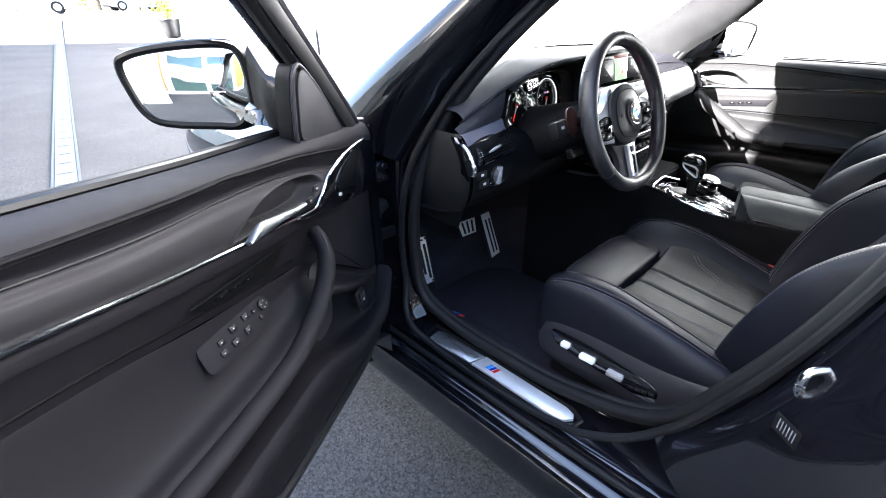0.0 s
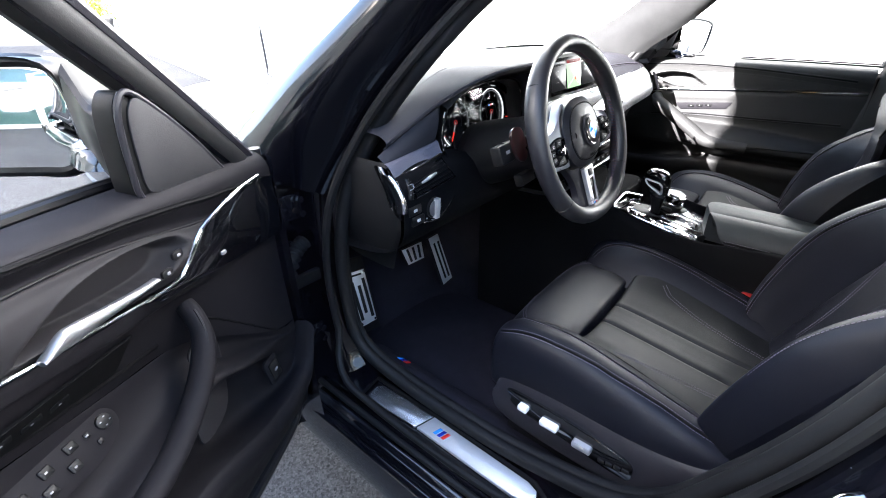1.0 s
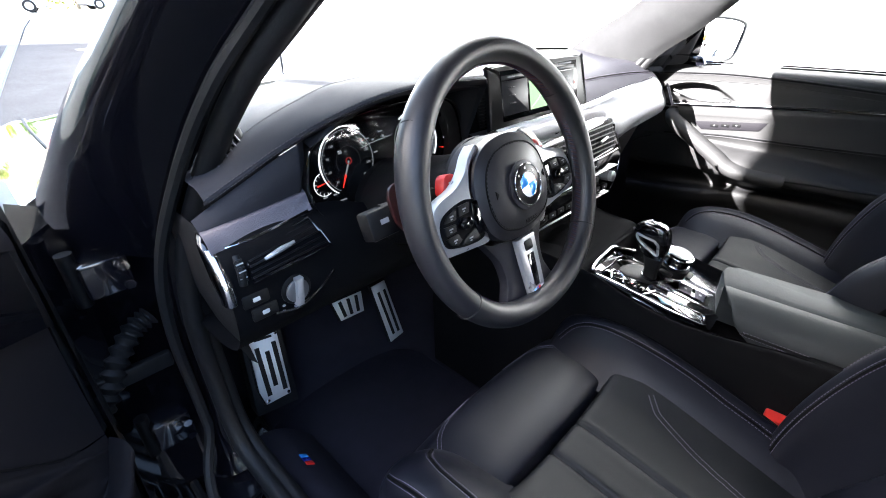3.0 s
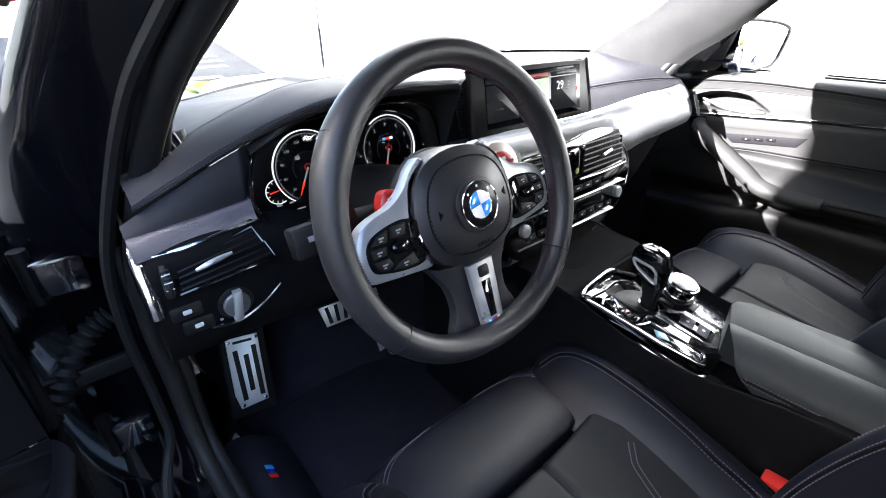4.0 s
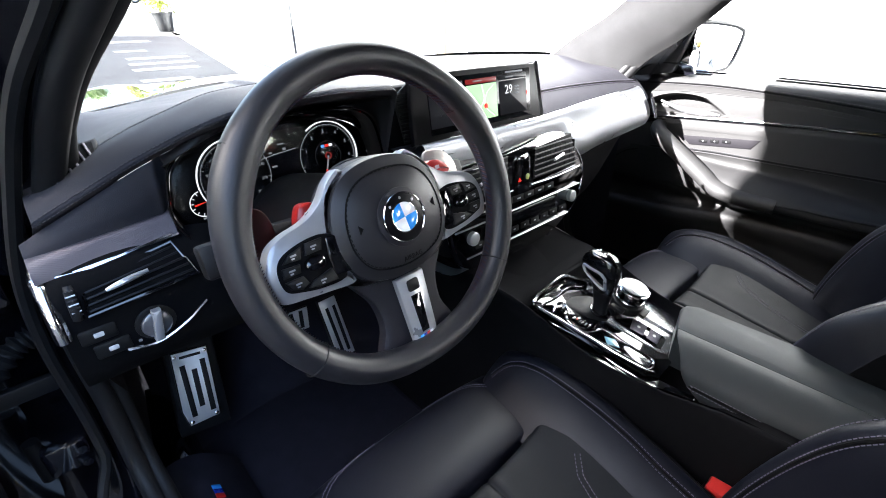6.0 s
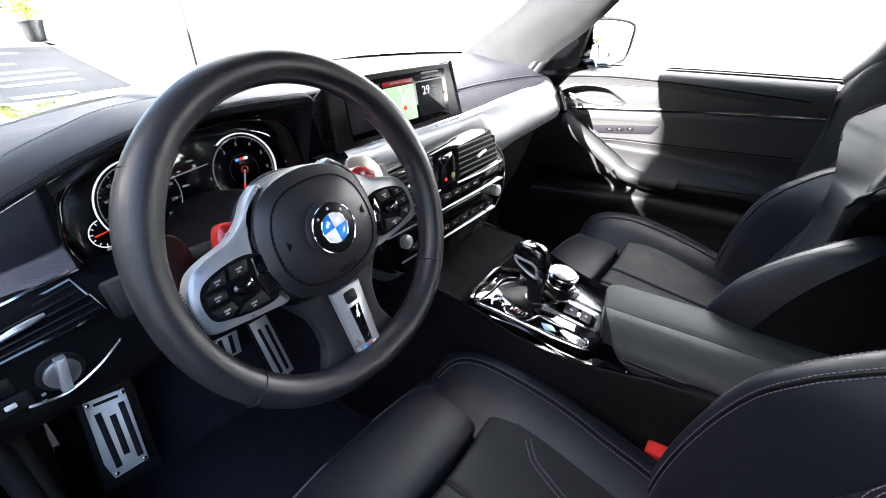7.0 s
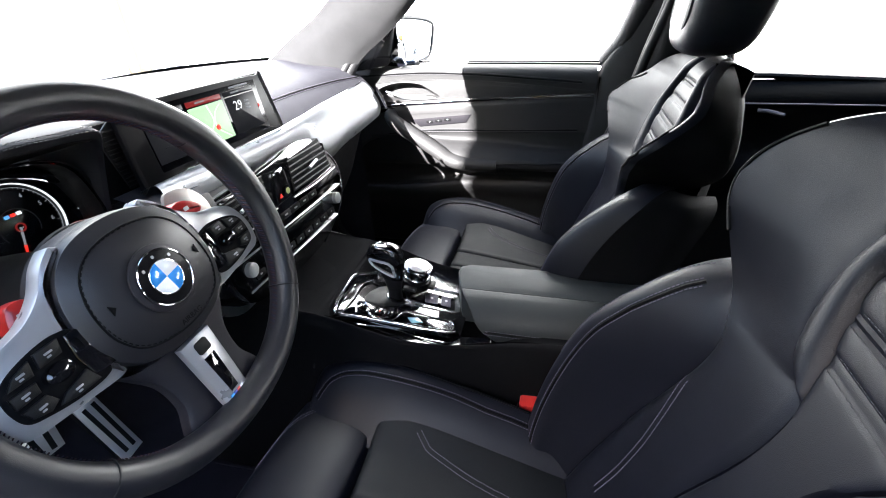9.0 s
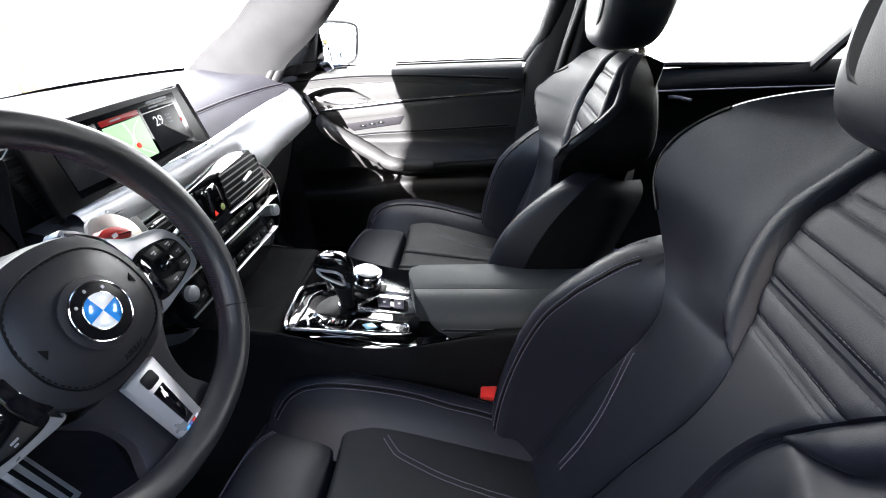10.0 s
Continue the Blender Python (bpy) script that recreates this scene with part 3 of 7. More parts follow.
part("cowl", loft([[V(MID + x, .62 + .38 * (1 - (x / .75) ** 2), 1.0) for x in (-.72, -.4, 0, .4, .72)], [V(MID + x, .70 + .38 * (1 - (x / .75) ** 2), .965) for x in (-.74, -.4, 0, .4, .74)]], 20, 4), PLASTIC, body)
for x0, x1 in ((-.60, .0), (-.05, .58)):
    w = part("wiper", tube(cr([(x0, .80 - .25 * x0 * x0, 1.005), ((x0 + x1) / 2, .93, 1.022), (x1, .99 - .3 * x1 * x1, 1.02)], 14), .007, 6), RUBBER, body, "black windscreen wiper")

# glass
ws = []
for f in (0, .33, .66, 1):
    row = []
    for x in (-1, -.5, 0, .5, 1):
        lo = V(MID + .70 * x, .67 + .33 * (1 - x * x), 1.0)
        hi = V(MID + .53 * x, .06 + .06 * (1 - x * x), 1.385)
        row.append(lo.lerp(hi, f) + V(0, 0, .03 * math.sin(f * math.pi)))
    ws.append(row)
pane = part("windscreen", loft(ws, 24, 14), GLASS, body, "clear windscreen glass")
pane.visible_shadow = False
band = []
for k in (-.045, -.022, 0):
    row = []
    for x in (-1, -.8, -.55, -.3, -.1, .1, .35, .6, .8, 1):
        f = float(np.interp(x, (-.8, -.53, -.3, -.1, .35, .6, .8, 1), (.065, .073, .080, .106, .146, .167, .170, .160))) + k
        p = V(MID + .70 * x, .67 + .33 * (1 - x * x), 1.0).lerp(V(MID + .53 * x, .06 + .06 * (1 - x * x), 1.385), f)
        row.append(p + V(0, -.006, -.006 + .03 * math.sin(f * math.pi)))
    band.append(row)
part("windscreen_band", loft(band, 40, 4), MIRROR_CASE, body, "black printed band along the windscreen foot")
part("windscreen_edge", tube(cr([V(MID + .69 * x, .665 + .33 * (1 - x * x), 1.012) for x in (-1, -.6, -.2, .2, .6, 1)], 30), .010, 6), RUBBER, body)

# rear of the cabin, passenger side and behind
part("rear_bench", loft([[V(x, -1.05, .52), V(x, -1.15, .56), V(x, -1.42, .54), V(x, -1.55, .80), V(x, -1.70, 1.02), V(x, -1.85, 1.0)] for x in (-.66, -.3, .02, .34, .70)], 24, 20), GLOVE, body, "black leather rear bench")
part("parcel_shelf", box(-.62, .66, -2.1, -1.75, .96, .99, .01), SOFT, body)
part("cabin_floor", loft([[V(x, .95, .50), V(x, .72, .36), V(x, .60, .275), V(x, .3, .25), V(x, -.3, .25), V(x, -.9, .27), V(x, -1.3, .30)] for x in (-.62, -.3, .02, .34, .66)], 34, 12), CARPET, body, "black carpet covered cabin floor")
part("bulkhead", loft([[V(x, .62, .92), V(x, .92, .72), V(x, .97, .5), V(x, .85, .40)] for x in (-.68, 0, .72)], 12, 8), CARPET, body)
part("kick_panel", loft([[V(-.668, .44, z), V(-.655, .55, z), V(-.63, .75, z), V(-.60, .95, z)] for z in (.28, .45, .65, .93)], 12, 10), CARPET, body, "dark carpeted kick panel")
part("kick_panel", loft([[V(.705, .30, z), V(.70, .55, z), V(.67, .75, z), V(.64, .95, z)] for z in (.28, .45, .65, .93)], 12, 10), CARPET, body)
loop = [(-.744, -.505, .781), (-.764, -.480, .783), (-.780, -.462, .776), (-.783, -.459, .757), (-.780, -.462, .740), (-.764, -.480, .733), (-.744, -.505, .733)]
strike = part("door_striker", tube(cr(loop, 30), .0062, 10), CHROME, body, "bright steel door striker")
part("striker_plate", plate(smooth2([(-.042, -.027), (-.027, -.039), (.024, -.060), (.045, -.039), (.045, .039), (.027, .054), (-.027, .039), (-.042, .024)], 28), axes((-.759, -.501, .757), (-.62, -.78, 0), (0, 0, 1)), .006, .002), ALU, strike, "bare steel striker plate")

scuff = thing("scuff_plate", (-.715, .1, .366), "brushed aluminium sill plate with colour stripe badge on door sill", "sill plate")
part("plate", plate([(-.690, .150), (-.736, .163), (-.738, -.090), (-.733, -.112), (-.712, -.128), (-.700, -.122), (-.693, -.10)], Matrix.Translation((0, 0, .368)), .0095, .003), ALU, scuff)
# front dulled; only the rear of the plate carries its white reflection
part("front_panel", plate([(-.690, .156), (-.694, .315), (-.706, .328), (-.740, .322), (-.744, .300), (-.737, .169)], Matrix.Translation((0, 0, .368)), .007, .002), DECK, scuff, "front section, dulled where no reflection falls")
for i, mt in enumerate((BLUE, DEEP_BLUE, RED)):
    part("badge_stripe", plate([(-.726 + .0, .125 - .011 * i), (-.726, .116 - .011 * i), (-.706, .110 - .011 * i), (-.706, .119 - .011 * i)], Matrix.Translation((0, 0, .3765)), .0014, .0003), mt, scuff)
part("border", tube([(-.751, .34, .370), (-.746, -.10, .370), (-.735, -.135, .370), (-.70, -.142, .370), (-.684, -.11, .370), (-.682, .35, .370)], .006, 6, True), PLASTIC, scuff)


# ---------------------------------------------------------------- doors (s: from hinge to rear edge, w: towards the cabin)
def driver_map(s, w, z):
    return V(-.867 * s + .498 * (w - .76), -.498 * s - .867 * (w - .76), z)


def passenger_map(s, w, z):
    w = w * .6 if abs(w) < .05 else w - math.copysign(.02, w)
    return V(.782 - w, 1.06 - s, z)


def curve_through(pts):
    """Height along the door: a smooth curve through (s, z) pairs."""
    P = cr([(a, b, 0) for a, b in pts], 120)

    def at(s):
        for p, q in zip(P[:-1], P[1:]):
            if s <= q.x:
                return p.y + (q.y - p.y) * max(0.0, (s - p.x) / max(1e-6, q.x - p.x))
        return P[-1].y
    return at


# belt line, padded seam, crease over the insert, trim strip, armrest seam, pocket rim
DRIVER_LINES = [[(.545, 1.001), (.77, 1.016), (1.02, 1.029), (1.21, 1.045), (1.48, 1.066)],
                [(.545, .952), (.61, .963), (.70, .973), (.77, .986), (.87, .998), (1.0, 1.010), (1.09, 1.014), (1.26, 1.027), (1.48, 1.045)],
                [(.545, .925), (.73, .947), (.78, .957), (.87, .977), (.98, .986), (1.09, .989), (1.16, .993), (1.26, 1.007), (1.48, 1.028)],
                [(.545, .868), (.70, .882), (.81, .898), (.89, .903), (1.01, .919), (1.11, .931), (1.24, .953), (1.48, .990)],
                [(.545, .64), (.60, .655), (.70, .72), (.78, .765), (.90, .785), (1.04, .806), (1.13, .824), (1.2, .838), (1.26, .848), (1.48, .87)],
                [(.545, .63), (.565, .575), (.585, .55), (.65, .535), (.74, .543), (.88, .588), (1.0, .590), (1.2, .585), (1.48, .585)]]


PASSENGER_LINES = [[(.545, 1.016), (.83, 1.022), (1.05, 1.023), (1.25, 1.020), (1.48, 1.014)],
                   [(.545, .985), (.70, .994), (.83, 1.001), (.94, 1.006), (1.06, 1.003), (1.24, .992), (1.46, .973), (1.48, .971)],
                   [(.545, .940), (.70, .960), (.82, .978), (.94, .985), (1.06, .985), (1.13, .983), (1.27, .972), (1.41, .957), (1.48, .952)],
                   [(.545, .885), (.70, .895), (.83, .908), (1.0, .919), (1.14, .928), (1.28, .935), (1.37, .940), (1.48, .942)],
                   [(.545, .66), (.60, .67), (.70, .74), (.80, .80), (.91, .816), (1.04, .824), (1.16, .824), (1.43, .830), (1.48, .830)],
                   [(.545, .64), (.60, .62), (.70, .62), (.90, .635), (1.08, .66), (1.20, .665), (1.48, .665)]]


def make_door(name, f, label, driver, mc):
    d = thing(name, f(.55, -.1, .35), label, "car door")

    F0 = f(0, 0, 0)
    inwd = (f(0, .04, 0) - F0).normalized()

    def fm(w, lean=0.0):
        """Pose on the door's inner face: local x to the rear, y up, z into the cabin."""
        m = Matrix.Identity(4)
        for i, c in enumerate((f(1, 0, 0) - F0, (f(0, lean, 1) - F0).normalized(), f(0, 1, 0) - F0, f(0, w, 0))):
            for j in range(3):
                m[j][i] = c[j]
        return m

    def sec(s, pairs):
        return [f(s, w, z) for z, w in pairs]

    def inner(s, w, z):
        """A point on the passenger door, w metres inside its trim line."""
        return V(.782 - w, 1.06 - s, z)

    S = [.545, .62, .72, .85, 1.0, 1.15, 1.3, 1.44, 1.48]
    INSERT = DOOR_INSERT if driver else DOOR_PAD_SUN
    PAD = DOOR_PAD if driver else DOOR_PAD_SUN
    dz = 0 if driver else .008
    zb, z1, z2, z3, z4, zr = [curve_through(t) for t in (DRIVER_LINES if driver else PASSENGER_LINES)]

    def top(s):
        b, p, q = zb(s), z1(s), z2(s)
        if not driver:
            return [inner(s, w, z) for z, w in [(b - .006, -.045), (b + .002, -.036), (b + .001, -.020), (b * .8 + p * .2, -.004), (b * .45 + p * .55, .004), (p + .004, .007), (p - .002, .007), (p * .6 + q * .4, .006), (q + .004, .005), (q, .0045)]]
        return sec(s, [(b - .004, -.060), (b + .002, -.045), (b + .001, -.025), (b * .8 + p * .2, .000), (b * .45 + p * .55, .011), (p + .004, .012), (p - .002, .010), (p * .6 + q * .4, .004), (q + .006, -.001), (q, .000)])

    def mid(s):
        q, r = z2(s), z3(s)
        if not driver:
            return [inner(s, w, z) for z, w in [(q - .0005, .0035), (q - .003, .0038), (q - .010, .004), (q * .7 + r * .3, .0045), (q * .45 + r * .55, .0045), (q * .2 + r * .8, .004), (r, .004)]]
        return sec(s, [(q - .0005, -.003), (q - .003, .003), (q - .010, .006), (q * .7 + r * .3, .011), (q * .45 + r * .55, .012), (q * .2 + r * .8, .008), (r, .002)])

    def roll(s):
        r, k = z3(s), z4(s)
        if not driver:
            return [inner(s, w, z) for z, w in [(r - .002, .001), (r - .012, .001), (r - .020, .003), (r - .032, .003), (r * .6 + k * .4, .002), (r * .4 + k * .6, .001), (r * .15 + k * .85, .000), (k, .000)]]
        g = min(1, max(0, (s - .66) / .16))
        return sec(s, [(r - .002, -.004), (r - .010, -.003), (r - .018, -.002), (r - .032, -.005 - .001 * g), (r * .7 + k * .3, -.006 - .010 * g), (r * .4 + k * .6, -.006 - .024 * g), (r * .15 + k * .85, -.005 - .036 * g), (k, -.005 - .043 * g)])

    def low(s):
        k, h, o = z4(s), zr(s), min(1, max(0, (s - .60) / .12))
        if not driver:
            g = min(1, max(0, (s - .90) / .16)) * min(1, max(0, (1.475 - s) / .07))
            g = g * g * (3 - 2 * g)
            a = float(np.interp(s, (.9, 1.06, 1.15, 1.3, 1.42), (.81, .795, .797, .785, .775)))
            return [inner(s, w, z) for z, w in [(k - .001, -.001), (k - .004, -.002), (k * .4 + a * .6, -.003), (a, .000 + .002 * g), (a - .010, .022 * g), (a - .026, .044 * g), (.748, .060 * g), (.732, .063 * g), (.720, .054 * g), (.715, .032 * g), (.710, .006 * g - .002),
                       (.700, -.004 - .012 * g), (h * .5 + .35, -.006 - .020 * o), (h + .010, -.004 - .012 * o), (h + .010, .014), (h + .006, .026), (h - .008, .032), (h - .03, .028), (h - .08, .006), (.42, -.01), (.385, -.03)]]
        lip = (.688 if driver else .742) + .03 * (1 - min(1, max(0, (s - .80) / .2))) - .11 * max(0, (.80 - s) / .25)
        g = 0 if driver else min(1, max(0, (s - .84) / .2)) * min(1, max(0, (1.47 - s) / .06))
        return sec(s, [(k - .001, -.005 - .043 * o), (k - .006, -.004 - .043 * o), (k * .5 + lip * .5, -.004 - .040 * o + .030 * g), (lip + .010, -.004 - .02 * o + .050 * g), (lip + .006, -.002 + .014 * o + .040 * g), (lip - .006, -.004 + .022 * o + .036 * g), (lip - .022, -.004 - .004 * o), (lip - .04, -.004 - .058 * o),
                       (h * .5 + lip * .5 - .02, -.002 - .064 * o), (h + .002, -.002 - .04 * o), (h + .008, .016), (h + .006, .030), (h - .008, .038), (h - .03, .034), (h - .08, .010), (.42, -.01), (.385, -.03)])
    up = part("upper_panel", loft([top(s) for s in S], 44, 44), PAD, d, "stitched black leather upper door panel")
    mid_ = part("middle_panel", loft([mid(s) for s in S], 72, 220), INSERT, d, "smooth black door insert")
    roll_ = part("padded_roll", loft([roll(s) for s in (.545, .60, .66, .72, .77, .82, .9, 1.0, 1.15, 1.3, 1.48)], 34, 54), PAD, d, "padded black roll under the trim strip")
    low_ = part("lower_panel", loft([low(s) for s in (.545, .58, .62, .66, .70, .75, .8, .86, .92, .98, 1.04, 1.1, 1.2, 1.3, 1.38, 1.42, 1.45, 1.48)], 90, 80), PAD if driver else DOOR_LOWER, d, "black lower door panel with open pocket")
    arm = cr([f(.785, -.012, .842), f(.792, .004, .828), f(.803, .018, .800), f(.826, .026, .772), f(.86, .030, .742), f(.91, .033, .713), f(.97, .035, .694), f(1.05, .035, .686), f(1.2, .035, .684), f(1.38, .025, .686), f(1.46, .0, .69)] if driver else
             [inner(.845, -.006, .882), inner(.852, .026, .877), inner(.870, .044, .864), inner(.916, .050, .834), inner(.965, .052, .804), inner(1.013, .053, .773), inner(1.051, .053, .748), inner(1.10, .051, .736), inner(1.20, .044, .733)], 70)
    part("pull_handle", tube(arm, [(.011 if driver else .0155) + (.0035 if driver else .007) * min(1, i / 20) for i in range(70)], 12, flat=1.25, up=tuple(f(0, 1, 0) - f(0, 0, 0))), PAD, d, "padded black pull handle")
    if driver:
        part("pull_groove", tube([p + (f(.004, .0115, .006) - F0) for p in arm[4:60]], .0022, 6), RUBBER, d, "dark groove along the handle")
    e_ = .0145 if driver else .009
    line = cr([f(.585, e_, .968 + dz), f(.64, e_, .965 + dz), f(.69, e_, .958 + dz), f(.745, e_, .941 + dz), f(.785, e_, .910 + dz), f(.815, e_, .899 + dz)] + [f(s, .009 if s < 1.05 else .005, z3(s) + .001) for s in (.89, 1.0, 1.12, 1.24, 1.36, 1.478)], 80)
    part("trim_strip", tube(line, .0027, 8), CHROME, d, "thin bright metal trim strip")
    part("gloss_band", loft([[f(s, .003, z3(s) - .001), f(s, .0035, z3(s) - .004), f(s, .001, z3(s) - .008)] for s in (.78, .9, 1.0, 1.2, 1.478)], 8, 30), PIANO, d)
    part("gloss_corner", plate([(.546, .848), (.546, .955), (.585, .966), (.64, .963), (.69, .955), (.74, .938), (.78, .908), (.81, .897), (.86, .899), (.84, .888), (.70, .868)], fm(.0100 if driver else .0035), .004, .001), PIANO, d, "piano black door corner panel")
    if driver:
        part("corner_sensor", plate(rounded(.010, .006, .002, 3, cx=.712, cy=.890), fm(.0135), .003, .001), SILVER, d, "small silver sensor")
    seam("front_seam", roll_, [f(.79, .01, .797), f(.75, .01, .782), f(.70, .01, .742), f(.64, .01, .690), f(.585, .01, .640)], d, f(0, 1, 0) - F0, 0)
    # opener bowl, lever and lock buttons
    if driver:
        bowl = smooth2([(.765, .935), (.785, .953), (.84, .964), (.90, .966), (.945, .960), (.985, .944), (1.008, .926), (.985, .922), (.90, .914), (.82, .909), (.785, .918)], 44)
        c = (.88, .937)
    else:
        bowl = smooth2([(.79, .935), (.805, .955), (.84, .970), (.883, .977), (.944, .974), (.975, .960), (1.016, .932), (.98, .929), (.90, .924), (.83, .920)], 44)
        c = (.895, .950)
    polar = sorted((math.atan2(b - c[1], a - c[0]), math.hypot(a - c[0], b - c[1])) for a, b in bowl)
    ang, rad_ = [p[0] for p in polar], [p[1] for p in polar]
    inv = Matrix.Identity(3)
    for i, col in enumerate((f(1, 0, 0) - F0, V(0, 0, 1), inwd)):
        for j in range(3):
            inv[j][i] = col[j]
    inv = inv.inverted()
    for v in mid_.data.vertices:
        q = inv @ (v.co - F0)
        a, b = q.x - c[0], q.y - c[1]
        k = math.hypot(a, b) / float(np.interp(math.atan2(b, a), ang, rad_, period=2 * math.pi))
        if k < 1.08:
            g = max(0, min(1, (1 - k) / .30))
            v.co += inwd * (.0016 * math.exp(-((k - 1.0) / .05) ** 2) - .034 * g * g * (3 - 2 * g))
    mid_.data.update()
    blade = ((.838, .012, .919, .0025), (.87, .015, .921, .004), (.92, .017, .925, .007), (.955, .017, .927, .010), (.968, .016, .926, .009), (.988, .012, .917, .003)) if driver else ((.835, .004, .951, .003), (.865, .006, .942, .005), (.895, .008, .935, .007), (.95, .008, .932, .008), (1.0, .006, .931, .003))
    lever = part("opener_lever", loft([[f(s, w, z + h), f(s, w + .006, z + h * .8), f(s, w + .009, z), f(s, w + .006, z - h * .8), f(s, w, z - h), f(s, w - .004, z)] for s, w, z, h in blade], 14, 24, closed=True, cap=True), LEVER, d, "satin silver door opener lever")
    if driver:
        for i in (0, 1):
            part("lock_button", plate(rounded(.018, .011, .004, cx=.795 + .024 * i, cy=.931 - .014 * i), fm(.012), .004, .001), PLASTIC, d)
            part("lock_mark", plate(rounded(.006, .004, .002, cx=.795 + .024 * i, cy=.931 - .014 * i), fm(.0163), .0008, .0002), GREY_PRINT, d)
    # memory panel
    mw_ = -.043 if driver else -.003
    mo, mz_ = ([(.875, .858), (.90, .822), (1.06, .842), (1.09, .868)], .846) if driver else ([(.913, .862), (.940, .840), (1.096, .855), (1.114, .881)], .856)
    ln = .37 if driver else 0.0
    ky = math.hypot(1, ln)
    mm_ = fm((-.020 if driver else mw_) - ln * mz_, ln)
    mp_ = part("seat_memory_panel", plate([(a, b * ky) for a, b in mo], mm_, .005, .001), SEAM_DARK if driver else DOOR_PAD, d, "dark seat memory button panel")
    for i in range(3):
        part("memory_button", plate(rounded(.022, .009, .002, cx=.975 + .03 * i, cy=(mz_ + .004 * i) * ky), mm_ @ Matrix.Translation((0, 0, .005)), .0015, .0005), SEAM_DARK, mp_)
        part("memory_mark", plate(rounded(.0035, .0018, .0008, cx=.975 + .03 * i, cy=(mz_ + .004 * i) * ky), mm_ @ Matrix.Translation((0, 0, .0064)), .0004, .0001), GREY_PRINT, mp_)
    # stitched seams
    inw = f(0, 1, 0) - F0
    seam("panel_seam", up, [f(s, .04, z1(s)) for s in (.60, .7, .8, .9, 1.0, 1.1, 1.2, 1.44)], d, inw, .0045, SEAM_DARK if driver else DECK_THREAD)
    seam("panel_seam", roll_, [f(s, .0, z4(s) + .006) for s in (.83, .9, 1.0, 1.1, 1.2, 1.44)], d, inw, .004, SEAM_DARK if driver else DECK_THREAD)
    if driver:
        part("insert_crease", tube(cr([f(s, .0015, z2(s)) for s in (.62, .72, .8, .9, 1.0, 1.1, 1.2, 1.3, 1.478)], 60), .0014, 6), RUBBER, d, "dark crease along the insert")
    else:
        part("insert_crease", tube(cr([inner(s, .0045, z2(s)) for s in (.72, .8, .9, 1.0, 1.06)], 40), .0010, 6), RUBBER, d, "dark crease along the insert")
        seam("armrest_seam", low_, [inner(s, .08, z) for s, z in ((1.0, .752), (1.06, .745), (1.12, .742), (1.2, .744), (1.3, .75), (1.40, .757))], d, inw, 0, DECK_THREAD)
    # shell, seals, glass frame
    part("shell", loft([[f(s, -.06, 1.0), f(s, -.12, .985), f(s, -.16, .90), f(s, -.175, .75), f(s, -.17, .5), f(s, -.12, .33), f(s, -.04, .36), f(s, -.02, .40)] for s in (.52, .6, .9, 1.2, 1.5)], 30, 14), PAINT, d, "gloss black outer door skin")
    part("front_edge", loft([[f(.545, .02, z), f(.535, -.02, z), f(.53, -.08, z), f(.52, -.14, z)] for z in (.36, .5, .8, .99)], 10, 14), PAINT, d)
    part("rear_edge", loft([[f(1.485, .02, z), f(1.495, -.02, z), f(1.50, -.08, z), f(1.50, -.16, z)] for z in (.36, .5, .8, .99)], 10, 14), PAINT, d)
    part("door_rubber", tube(cr([f(.535, -.015, 1.0), f(.53, -.02, .8), f(.53, -.02, .55), f(.56, -.03, .40), f(.70, -.03, .365), f(1.2, -.03, .365), f(1.46, -.03, .40), f(1.50, -.03, .6), f(1.51, -.03, .9)], 60), .011, 8), RUBBER, d)
    fr = ([f(.545, -.03, .955), f(.60, -.02, 1.005), f(.71, -.01, 1.105), f(.835, .005, 1.208), f(.95, .035, 1.285),] if driver else [f(.545, -.02, .985), f(.62, .0, 1.045), f(.72, .025, 1.13), f(.83, .05, 1.21), f(.95, .085, 1.285),]) + [ f(1.10, .115, 1.34), f(1.3, .13, 1.365), f(1.50, .12, 1.345), f(1.58, .10, 1.27), f(1.545, .03, 1.10), f(1.50, -.04, 1.02)]
    frame_path = cr(fr, 80)
    part("window_frame", tube(frame_path, .021, 12, flat=1.3), RUBBER, d, "black rubber-edged window frame")
    part("frame_trim", tube([p + (f(0, -.035, .012) - f(0, 0, 0)) for p in frame_path], .016, 10), PAINT, d)
    if driver:
        part("frame_lip", tube([p + (f(-.012, .012, .014) - F0) for p in frame_path[2:]], .009, 8), SOFT, d, "soft black frame lip")
        part("frame_lip", tube([p + (f(.010, .010, -.014) - F0) for p in frame_path[2:]], .006, 8), PIANO, d)
    part("belt_seal", tube(cr([f(s, -.058, zb(s) + .003) for s in (.60, .8, 1.0, 1.25, 1.49)], 30), .0075 if driver else .005, 8), MIRROR_CASE, d, "black belt line window seal")
    part("belt_moulding", tube(cr([f(s, -.072, zb(s) + .006) for s in (.56, .8, 1.0, 1.25, 1.5)], 30), .003 if driver else .007, 8), RUBBER if driver else PAINT, d)
    # triangle speaker cover
    tri = [(.676, 1.000), (.76, 1.016), (.842, 1.028), (.850, 1.036), (.882, 1.152), (.874, 1.156), (.825, 1.114), (.76, 1.068)]
    if driver:
        tri = smooth2([(.615, .975), (.655, .985), (.72, .993), (.785, 1.008), (.803, 1.022), (.807, 1.06), (.808, 1.11), (.802, 1.135), (.785, 1.142), (.74, 1.108), (.69, 1.06), (.65, 1.015)], 48)
        part("speaker_cover", plate(tri, fm(-.155, .12), .03, .010, dome=.002), PLASTIC, d, "dark grey tweeter cover in the window corner")
